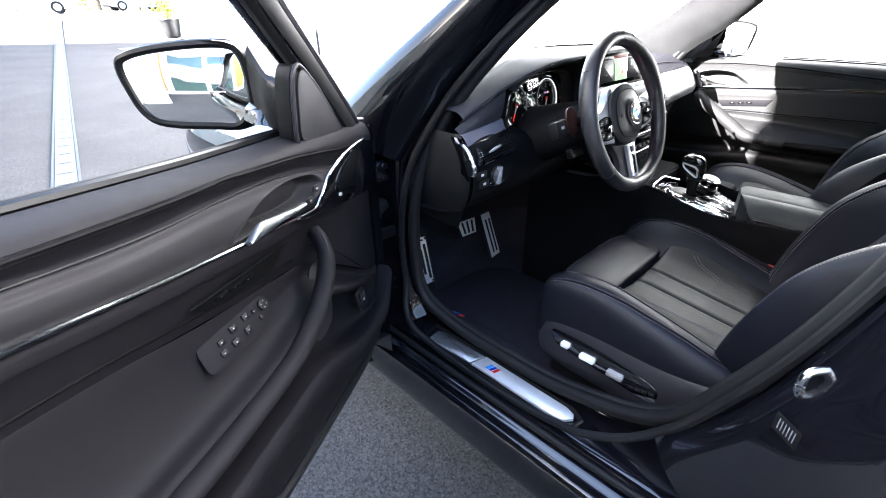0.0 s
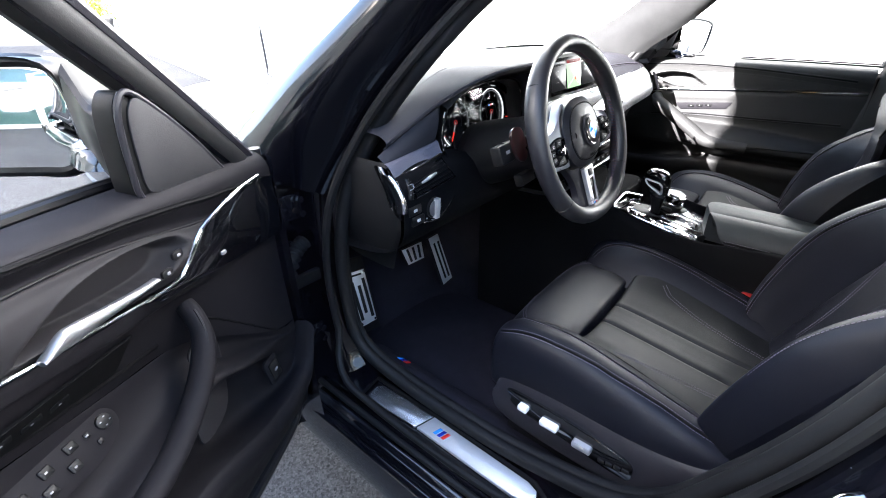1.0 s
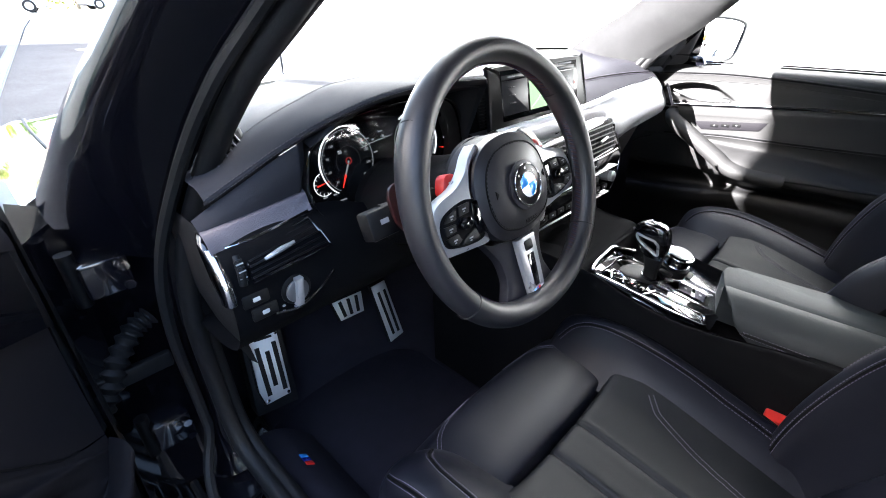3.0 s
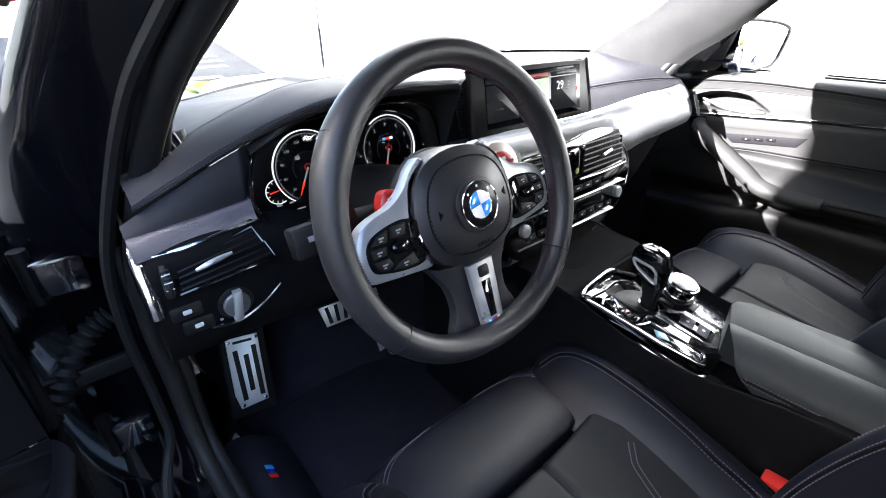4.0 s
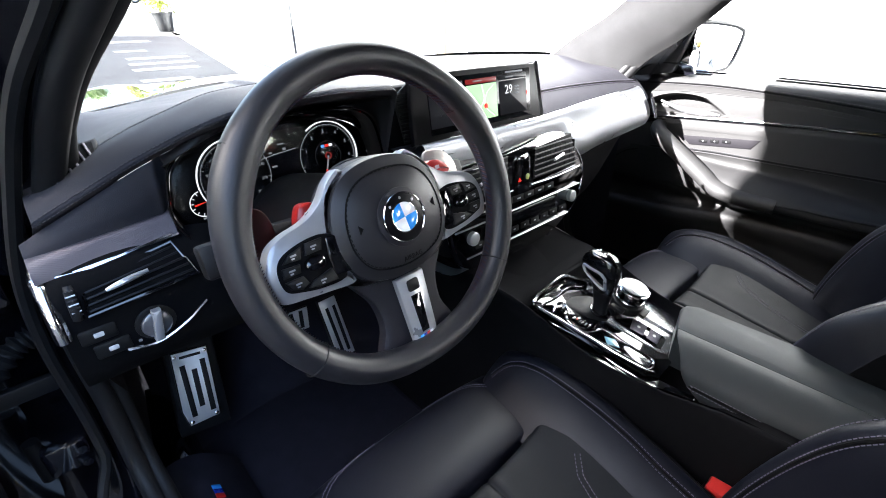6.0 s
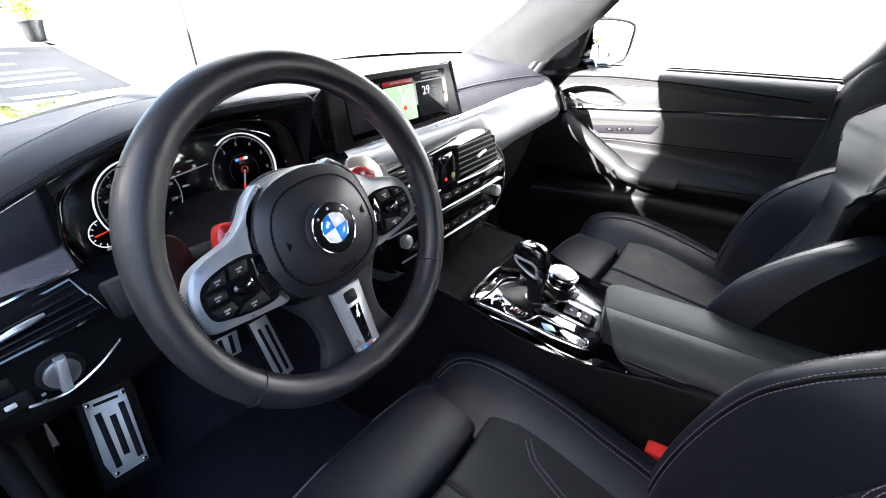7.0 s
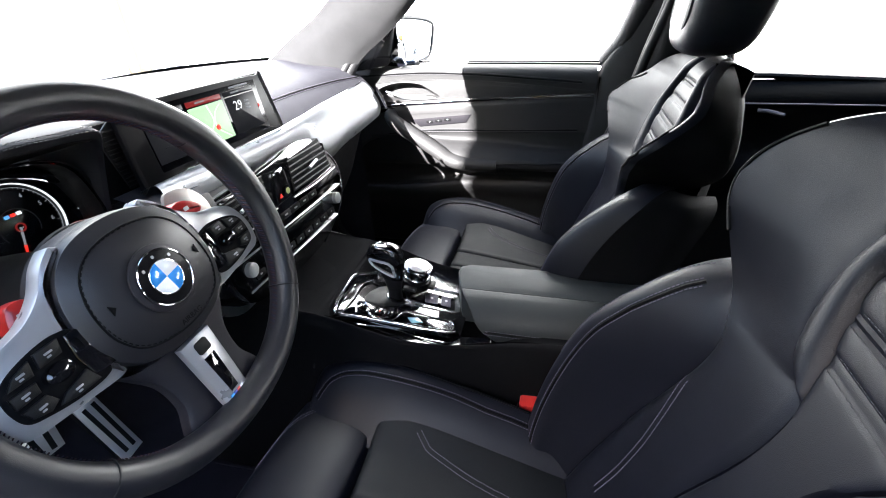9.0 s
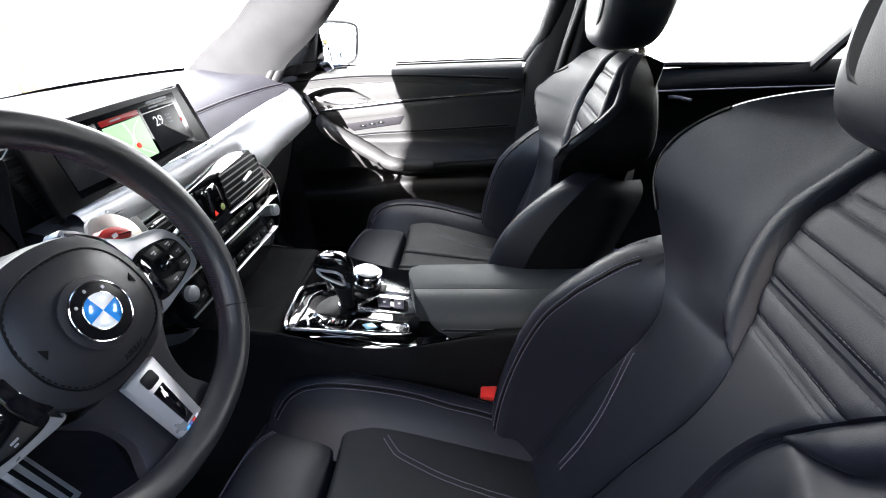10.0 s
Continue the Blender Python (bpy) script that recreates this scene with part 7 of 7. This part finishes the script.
        w = max(sd - .014, float(np.interp(z, (.53, .6, .88, .95), (.22, .245, .230, .19))))
        deep = float(np.interp(z, (.53, .8, .88, .95, 1.0, 1.05, 1.118), (.12, .125, .118, .100, .084, .062, .046)))
        shell.append([lay(w * k / 12, -rear - (deep - rear) * (1 - abs(k / 12) ** 4)) for k in range(-12, 13)])
    bk_ = part("backrest", grid(rows), LEATHER, s, "black leather backrest with ribbed middle and shoulder wings")
    for side_ in sides:
        part("wing_side", grid(side_), SEAT_MATT, s, "matt black side of the shoulder wing")
    part("back_shell", grid(shell), SEAT_MATT, s, "matt black backrest shell")
    part("back_cap", loft([[B(x, Y(1.118) + .004, 1.116), B(x * .95, Y(1.118) - .025, 1.119), B(x * .9, Y(1.118) - .048, 1.108)] for x in (-.10, -.05, 0, .05, .10)], 10, 14), LEATHER, s)
    for g in grooves:
        bm = bmesh.new()
        for o in (-.0065, .0065):
            w = at(g, RI) - .008
            stitches([B(u, Y(z) + .0042, z + .002) for u, z in [(w * (k / 12 - 1), g + o) for k in range(25)]], .003, .002, .0004, bm)
        part("stitching", bm, DECK_THREAD, s, "row of dark stitches", kind="stuff")
    for sx in (-1, 1):
        secs = []
        prof = ((.50, .215, .060), (.53, .232, .078), (.58, .250, .095), (.64, .262, .107), (.71, .267, .114), (.77, .264, .114), (.815, .259, .103), (.85, .255, .087), (.88, .253, .068), (.900, .249, .050), (.914, .241, .032), (.922, .229, .012), (.926, .214, -.012), (.928, .200, -.035))
        for z, w, b in prof:
            sd = min(at(z, ES), w - .066)
            lo = min(at(z, ED) * .55 - .004, b * .5)
            secs.append([B(sx * u, Y(z) + d, z + d * lean * .6) for u, d in ((sd - .018, min(-.03, b - .03)), (sd - .004, lo), (sd * .55 + (w - .04) * .45, lo + (b - lo) * .48), (w - .056, lo + (b - lo) * .84), (w - .034, b), (w - .014, b * .86), (w + .001, b * .45), (w + .003, min(0, b)), (w, -.055), (w - .03, -.10))])
        bb_ = part("back_bolster", loft([r[:7] for r in secs], 40, 70), LEATHER, s, "padded black leather backrest bolster")
        part("bolster_side", loft([r[6:] for r in secs], 14, 70), LEATHER if sx == outer else SEAT_MATT, s)
        seam("bolster_seam", bb_, [B(sx * (w - .058), Y(z) + b * .9 + .01, z + b * lean * .6) for z, w, b in prof[1:10]], s, (0, 1, .3), .0048)
        seam("bolster_edge", bb_, [B(sx * (w - .022), Y(z) + b + .01, z + b * lean * .6) for z, w, b in prof[4:11]], s, (0, 1, .3), 0, groove=False)
        seam("band_seam", bk_, [B(sx * u, Y(z) + .04, z) for u, z in ((.132, .818), (.129, .80), (.120, .76), (.112, .72), (.108, .67), (.110, .62))], s, (0, 1, .3), .004, groove=False)
        seam("wing_edge_seam", bk_, [B(sx * (at(z, ES) - .004), Y(z) + at(z, ED) * wing + .02, z + .01) for z in (.95, .97, 1.0, 1.03, 1.05, 1.075)], s, (sx * .6, 1, .3), 0, DECK_THREAD)
    # headrest
    hy = Y(1.2) + .055
    secs = []
    for z, w, f, r in ((1.088, .045, .012, -.03), (1.096, .080, .040, -.052), (1.12, .098, .056, -.068), (1.17, .108, .060, -.078), (1.23, .112, .058, -.080), (1.28, .106, .044, -.074), (1.31, .082, .016, -.06), (1.32, .045, -.015, -.04)):
        secs.append([T(x * w, hy + y - (z - 1.2) * .12, z) for x, y in ((-1, f * .2 + r * .3), (-.95, f * .55), (-.66, f * .90), (0, f), (.66, f * .90), (.95, f * .55), (1, f * .2 + r * .3), (.85, r * .9), (0, r), (-.85, r * .9))])
    hd = part("headrest", loft(secs, 56, 36, closed=True, cap=True), LEATHER, s, "black leather headrest with badge recess")
    hm = axes(T(0, hy + .0605, 1.165), (1, 0, 0), (0, -.10, 1))
    ro_ = smooth2([(-.058, -.026), (-.072, .004), (-.066, .030), (-.035, .038), (.035, .038), (.066, .030), (.072, .004), (.058, -.026), (.0, -.032)], 40)
    part("recess_rim", tube([hm @ V(x, y, .004) for x, y in ro_], .0045, 8, True, up=(0, 1, 0)), LEATHER, hd, "padded rim of the badge recess")
    # recess shade put on as a dark plate
    part("badge_recess", plate(ro_, hm, .004, .001), SEAM_DARK, hd, "dark plate for the shaded headrest recess")
    part("badge", plate(rounded(.042, .012, .002), hm @ Matrix.Translation((0, -.012, .004)), .003, .001), CHROME, hd, "small bright badge")
    for sx in (-1, 1):
        part("headrest_post", tube([T(sx * .055, hy - .02, 1.13), T(sx * .055, Y(1.08) - .03, 1.05)], .007, 10), CHROME, s, "chrome headrest post")
    # side trim, switches, base
    ox = outer * .272
    secs = []
    for y, za, zb in ((.03, .50, .455), (.02, .525, .43), (-.03, .545, .415), (-.12, .552, .41), (-.25, .548, .41), (-.36, .552, .425), (-.45, .575, .45)):
        secs.append([T(ox - outer * .02, y, za + .015), T(ox + outer * .004, y, za), T(ox + outer * .018, y, (za + zb) / 2 + .02), T(ox + outer * .016, y, zb + .02), T(ox - outer * .01, y, zb)])
    part("side_trim", loft(secs, 18, 30, cap=False), SOFT, s, "black plastic seat side trim")
    m2 = axes(T(ox + outer * .018, -.135, .484), (0, outer, 0), (outer * -.04, 0, 1)) @ Matrix.Scale(1.3, 4)
    sp = part("switch_plate", plate(smooth2([(-.095, .022), (-.09, .034), (0, .032), (.085, .020), (.10, .0), (.085, -.016), (0, -.006), (-.08, .004)], 40), m2, .004, .0015), PIANO, s, "piano black seat switch plate")
    # white stands in for the glare on two of the switches
    for i, (x, w) in enumerate(((-.066, .016), (-.022, .028), (.03, .028))):
        part("seat_switch", plate(rounded(w, .011, .003, cx=x, cy=.016 - .005 * i), m2, .014, .003), WHITE if i < 2 else SILVER, sp, "satin seat switch, pale as it glares")
    for i in range(4):
        part("memory_button", plate(rounded(.009, .006, .001, 2, cx=.058 + .011 * i, cy=-.004 + .002 * i), m2, .006, .001), PLASTIC, sp)
    part("seat_rail", box(cx - .25, cx + .25, y0 - .42, y0 + .02, .27, .40, .02), PLASTIC, s, "dark seat base and rails")
    part("front_apron", loft([[T(x, .055, .53), T(x, .05, .49), T(x, .02, .44), T(x, -.03, .40)] for x in (-.23, -.1, 0, .1, .23)], 10, 14), PLASTIC, s)
    part("seat_track", box(cx + outer * .235 - .012, cx + outer * .235 + .012, y0 - .40, y0 + .10, .275, .31, .004), SILVER if outer < 0 else PLASTIC, s)
    return s


seat_d = make_seat("driver_seat", -.345, 0, -.43, .45, -1, "black leather driver sports seat with grey stitching")
seat_p = make_seat("passenger_seat", .385, .01, -.405, .42, 1, "black leather passenger sports seat with grey stitching", 1.4, .036)
tagged(seat_d, group="front seats"), tagged(seat_p, group="front seats")

# rear passenger door, seen behind the passenger seat
rd = thing("rear_door", (.8, -1.0, .35), "black rear passenger door panel, closed", "car door")
# seam colour on the panel stands in for the rear cabin's shade
part("panel", loft([[V(.802, y, .976), V(.792, y, .968), V(.772, y, .94), V(.765, y, .91), V(.775, y, .88), V(.77, y, .80), V(.72, y, .74), V(.74, y, .62), V(.75, y, .42)] for y in (-.62, -.8, -1.0, -1.25, -1.5)], 28, 20), SEAM_DARK, rd, "black rear door panel, darkened for shade")
part("trim_strip", tube(cr([V(.762, -.66, .922), V(.762, -1.0, .918), V(.762, -1.4, .910)], 12), .0022, 6), TRIM_DARK, rd, "thin grey trim strip")
part("opener_lever", tube(cr([V(.764, -.84, .902), V(.752, -.862, .902), V(.752, -.90, .892)], 12), .005, 8), TRIM_DARK, rd, "satin door opener")
part("belt_seal", tube([V(.80, -.62, .990), V(.80, -.86, .985), V(.80, -1.24, .965), V(.80, -1.6, .945)], .008, 8), RUBBER, rd)
part("quarter_bar", tube([V(.80, -1.225, .955), V(.785, -1.29, 1.04), V(.75, -1.37, 1.15), V(.69, -1.46, 1.30)], .024, 10, flat=.7), RUBBER, rd, "black quarter window bar")
part("window_frame", tube(cr([V(.80, -.60, 1.0), V(.73, -.64, 1.18), V(.66, -.70, 1.33), V(.65, -1.0, 1.36), V(.66, -1.3, 1.31), V(.70, -1.55, 1.18), V(.76, -1.68, 1.05), V(.79, -1.70, 1.0)], 50), .018, 10), RUBBER, rd, "black window frame")
g = part("door_glass", loft([[V(.80, y, .99), V(.73, y - .03, 1.17), V(.665, y - .05, 1.34)] for y in (-.62, -1.0, -1.4, -1.6)], 8, 8), GLASS, rd, "clear rear window glass")
g.visible_shadow = False
part("rear_wing", loft([[V(.86, y, .955 + .02 * (y + 1.2)), V(.93, y, .85), V(.95, y, .6), V(.90, y, .3)] for y in (-.55, -1.2, -1.8, -2.4)], 12, 10), PAINT, body, "gloss black rear quarter")
part("rear_wing", loft([[flip((.88, y, 1.02)), flip((.93, y, .85)), flip((.95, y, .6)), flip((.90, y, .3))] for y in (-.62, -1.2, -1.8, -2.4)], 12, 10), PAINT, body, "gloss black rear quarter")
part("rear_screen_panel", loft([[V(MID + x, -1.72, 1.33), V(MID + x * 1.1, -2.0, 1.12), V(MID + x * 1.2, -2.25, 1.0), V(MID + x * 1.2, -2.6, .98)] for x in (-.5, 0, .5)], 12, 10), PAINT, body)
part("left_rear_door", loft([[flip((.80, y, 1.0)), flip((.76, y, .93)), flip((.77, y, .80)), flip((.74, y, .62)), flip((.75, y, .42))] for y in (-.66, -1.0, -1.5, -1.8)], 16, 10), DOOR_PAD, body)

# ---------------------------------------------------------------- yard
def slope(y):
    return 0.0 if y < 2 else .055 * (y - 2) - (.0 if y < 20 else .02 * (y - 20))


ys = [-300, -60, -20, -8, -2, 0, 2, 4, 6, 8, 11, 14, 17, 20, 26, 34, 45, 60, 90, 140, 220, 300]
xs = [-300, -80, -30, -12, -6, -3, -1, 1, 3, 6, 12, 30, 80, 300]
ground = part("ground", grid([[V(x, y, slope(min(y, 45))) for x in xs] for y in ys]), ASPHALT)
tagged(ground, "worn grey asphalt yard rising gently away", "ground", kind="structure")
pave = part("pavement", grid([[V(x, y, slope(min(y, 45)) + .012) for x in (-60, -20, -6, 0, 6, 20, 60)] for y in (27, 30, 34, 40, 45, 60, 90)]), CONCRETE)
tagged(pave, "pale concrete pavement in full sun", "pavement", kind="structure")
apron = part("pavement", grid([[V(x, y, slope(y) + .010) for x in (max(1.35, 1.15 + .135 * y), 3.2, 3.6, 4)] for y in (-14, -8, -3, 0, 2, 4, 6, 8, 11, 14, 17, 20)]), CONCRETE)
tagged(apron, "pale concrete apron along the white building", "pavement", kind="structure")
for k, (y, x0, x1, w) in enumerate(((12.95, 1.25, 2.15, .42), (11.2, 1.12, 1.68, .30), (10.05, 1.1, 2.12, .30), (9.35, 1.0, 2.02, .26), (8.70, .92, 1.9, .26), (7.65, .8, 1.5, .24))):
    st = part("road_marking", grid([[V(x, y + j * w / 2 - .03 * (x - x0), slope(y + j * w / 2) + .006) for x in (x0, (x0 + x1) / 2, x1)] for j in (-1, 0, 1)]), ROAD_PAINT)
    tagged(st, "worn white stripe painted on the asphalt", "road marking", kind="structure")
drain = thing("drain_channel", (-.9, 8, .3), "long steel drain channel let into the asphalt", "drain")


def dline(t, o):
    a, b = V(-1.31, 3.0), V(2.58, 30.0)
    p = a.lerp(b, t)
    n = V((b - a).y, -(b - a).x).normalized()
    q = p + n * o
    return V(q.x, q.y, slope(q.y) + .010)


for o0, o1, mt, h, nm in ((-.095, -.075, CHANNEL, .006, "kerb_strip"), (-.07, .07, STEEL, .008, "grating"), (.075, .095, CHANNEL, .006, "kerb_strip")):
    part(nm, grid([[dline(t, o0), dline(t, o0) + V(0, 0, h), dline(t, o1) + V(0, 0, h), dline(t, o1)] for t in [i / 30 for i in range(31)]]), mt, drain)
for i in range(60):
    t = .01 + .0105 * i
    part("grate_slot", plate(rounded(.11, .035, .01), axes(dline(t, 0) + V(0, 0, .009), (1, -.12, 0), (.12, 1, .05)), .0015, .0005), FRAME, drain)

# white building along the passenger side
def wx(y):
    return 2.30 + .075 * y


wb = thing("white_building", (4, 4, 0), "white rendered building standing in bright sunlight", "building")
for y0, y1 in ((-14, -2.3), (-2.26, 6.72), (6.75, 15.2)):
    bm = bmesh.new()
    grid([[V(wx(y), y, -.1), V(wx(y), y, 7.0), V(wx(y) + 4, y, 7.0), V(wx(y) + 4, y, -.1)] for y in (y0, (y0 + y1) / 2, y1)], closed_u=True, cap=True, bm=bm)
    part("wall", bm, WALL, wb, "white rendered wall panel")
part("wall_joint", box(wx(6.73) - .02, wx(6.73) + .06, 6.715, 6.755, 0, 7, .004), FRAME, wb, "dark vertical joint")
part("portal", box(wx(15.2) - .1, wx(15.2) + .5, 15.2, 15.7, slope(15.2) - .2, 6.5, .02), WALL, wb, "white portal column")
part("wall_window", box(wx(14.4) - .02, wx(14.4) + .05, 14.0, 14.8, slope(14) + 1.2, slope(14) + 2.6, .01), FRAME, wb, "dark window")
part("poster", box(wx(13.1) - .03, wx(13.1) + .04, 12.65, 13.65, 1.24, 2.4, .01), POSTER_RED, wb, "faded red poster behind glass")
part("poster", box(wx(13.3) - .03, wx(13.3) + .04, 12.85, 13.8, .92, 1.14, .01), POSTER_BROWN, wb, "brown poster behind glass")
part("base_strip", grid([[V(wx(y) - .015, y, slope(y) - .05), V(wx(y) - .015, y, slope(y) + .18), V(wx(y) + .02, y, slope(y) + .2)] for y in (-14, -5, 0, 5, 10, 15)]), WALL, wb)
p1 = thing("cream_post", (wx(2.75) - .25, 2.75, 0), "cream painted square post", "post")
part("shaft", box(wx(2.75) - .31, wx(2.75) - .20, 2.70, 2.81, 0, 6, .01), POST, p1)
p2 = thing("blue_post", (wx(-2.1) - .2, -2.1, 0), "pale blue round post", "post")
part("shaft", tube([V(wx(-2.1) - .2, -2.1, 0), V(wx(-2.1) - .2, -2.1, 6)], .045, 14), POST_BLUE, p2)

# plant pot at the corner
pot = thing("plant_pot", (3.15, 15.3, slope(15.3)), "dark tapered pot with a small green shrub", "plant pot")
z0 = slope(15.3)
part("pot", loft([[V(3.15 + r * math.cos(a), 15.3 + r * math.sin(a), z0 + z) for a in [2 * math.pi * i / 12 for i in range(12)]] for z, r in ((0, .16), (.1, .20), (.4, .25), (.46, .27), (.48, .25), (.42, .22))], 28, 14, closed=True), POT, pot, "dark round pot")
rng = random.Random(5)


def leaves(c, rx, rz, n, size, bm=None):
    bm = bm or bmesh.new()
    for _ in range(n):
        u, v, w = rng.gauss(0, .45), rng.gauss(0, .45), rng.gauss(0, .45)
        p = Vector(c) + V(u * rx, v * rx, w * rz)
        d = V(rng.uniform(-1, 1), rng.uniform(-1, 1), rng.uniform(-.4, 1)).normalized()
        e = d.cross(V(rng.uniform(-1, 1), rng.uniform(-1, 1), rng.uniform(-1, 1))).normalized()
        s = size * rng.uniform(.6, 1.3)
        vs = [bm.verts.new(q) for q in (p, p + d * s * .5 + e * s * .3, p + d * s, p + d * s * .5 - e * s * .3)]
        bm.faces.new(vs)
    return bm


part("foliage", leaves((3.15, 15.3, z0 + .72), .30, .34, 420, .09), LEAF_LIGHT, pot, "small green leaves", kind="stuff")
# far trees and parked vehicles
for i, (x, y, h) in enumerate(((-3, 62, 7), (4, 66, 8), (10, 60, 6), (16, 70, 8), (22, 64, 7), (29, 72, 8), (-12, 68, 8))):
    zt = slope(45)
    t = thing("tree", (x, y, zt), "sunlit leafy street tree", "tree", "far trees")
    part("trunk", tube(cr([V(x, y, zt - .2), V(x + .1, y, zt + h * .25), V(x - .05, y, zt + h * .5)], 8), [.22 - .016 * k for k in range(8)], 8), BARK, t, "brown trunk")
    bm = bmesh.new()
    for k in range(9):
        leaves((x + rng.uniform(-1.8, 1.8), y + rng.uniform(-1.8, 1.8), zt + h * rng.uniform(.25, .85)), 1.6, 1.3, 300, .38, bm)
    part("crown", bm, LEAF if i % 2 else LEAF_LIGHT, t, "green crown", kind="stuff")


def far_car(x, y, turn, mt, label, tall=1.45, length=4.3):
    z = slope(min(y, 45)) + .012
    m = pose(x, y, z, 0, 0, turn)
    c = thing("parked_car", (x, y, z), label, "car", "parked cars", m=m)
    half = length / 2
    secs = []
    for u, zb, zt, w in ((-half, .35, .62, .75), (-half + .25, .25, .80, .85), (-half + .9, .22, .95, .9), (-.8, .22, tall * .72, .9), (-.2, .22, tall, .88), (.9, .22, tall * 1.0, .88), (1.4, .22, tall * .85, .9), (half - .2, .25, .95, .88), (half, .4, .7, .78)):
        secs.append([m @ V(-w, u, zb), m @ V(-w, u, (zb + min(zt, .95)) / 2), m @ V(-w * .97, u, min(zt, .95)), m @ V(-w * .75, u, zt), m @ V(0, u, zt + .03), m @ V(w * .75, u, zt), m @ V(w * .97, u, min(zt, .95)), m @ V(w, u, (zb + min(zt, .95)) / 2), m @ V(w, u, zb)])
    part("car_shell", loft(secs, 30, 30, cap=True), mt, c, "painted car shell")
    for sx in (-1, 1):
        part("side_glass", plate([(-.9, .98), (1.3, .98), (.95, tall - .1), (-.25, tall - .1)], m @ axes((sx * .86, 0, 0), (0, 1, 0), (0, 0, 1)), .02, .005), FRAME, c, "dark window")
        for u in (-half + .85, half - .85):
            w = part("wheel", tube([m @ V(sx * .70, u, .32), m @ V(sx * .91, u, .32)], .32, 20), RUBBER, c, "black tyre")
            part("rim", tube([m @ V(sx * .90, u, .32), m @ V(sx * .92, u, .32)], .2, 16), SILVER, w)
    return c


far_car(2.2, 38, 80, CAR_WHITE, "white van parked in the sun", 1.9, 4.8)
far_car(9.5, 44, 95, WALL_GREY, "grey hatchback parked in the sun")
far_car(-2.5, 40, 60, CAR_RED, "red car parked in the sun")

# building on the driver's side that shades the yard
gb = thing("showroom_building", (-10, -5, 0), "tall pale showroom building with glazed ground floor", "building")
# wall heights stepped to set where the sun passes over
for y0, y1, h in ((-34, 6.2, 5.22), (6.2, 17.4, 7.0), (17.4, 31, 4.2)):
    part("wall", box(-22, -7, y0, y1, -.1 if y0 < 0 else -.1, h, .03), PALE_COLUMN, gb, "pale rendered facade")
# unseen block added only to hold the sun off the seats
part("sun_block_wall", box(-4.9, -4.5, .3, 1.75, -.1, 4.5, .03), PALE_COLUMN, gb, "unseen wall added to keep sun off the seats")
for i in range(12):
    y = -32 + 3.2 * i
    wv = part("window", box(-7.06, -6.99, y, y + 2.7, .3, 3.4, .01), OCHRE if i % 3 == 1 else TEAL_GLASS, gb, "lit ochre showroom bay" if i % 3 == 1 else "dark glazed showroom bay")
    part("window_frame", box(-7.04, -6.93, y - .25, y - .05, 0, 3.7, .01), PALE_COLUMN, wv, "pale facade column")
    part("window_bar", box(-7.03, -6.96, y, y + 2.7, 2.3, 2.38, .005), FRAME, wv)
# rear end of the yard
# out of view; kept grey so less light reaches the doors
bb = thing("rear_building", (-2, -26, 0), "unseen grey building closing the yard behind the car", "building")
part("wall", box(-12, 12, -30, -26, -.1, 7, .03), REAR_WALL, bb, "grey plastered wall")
for i in range(5):
    part("roller_door", box(-10 + 4.2 * i, -7 + 4.2 * i, -26.02, -25.93, 0, 3.6, .01), FRAME if i % 2 else OCHRE, bb, "roller door")
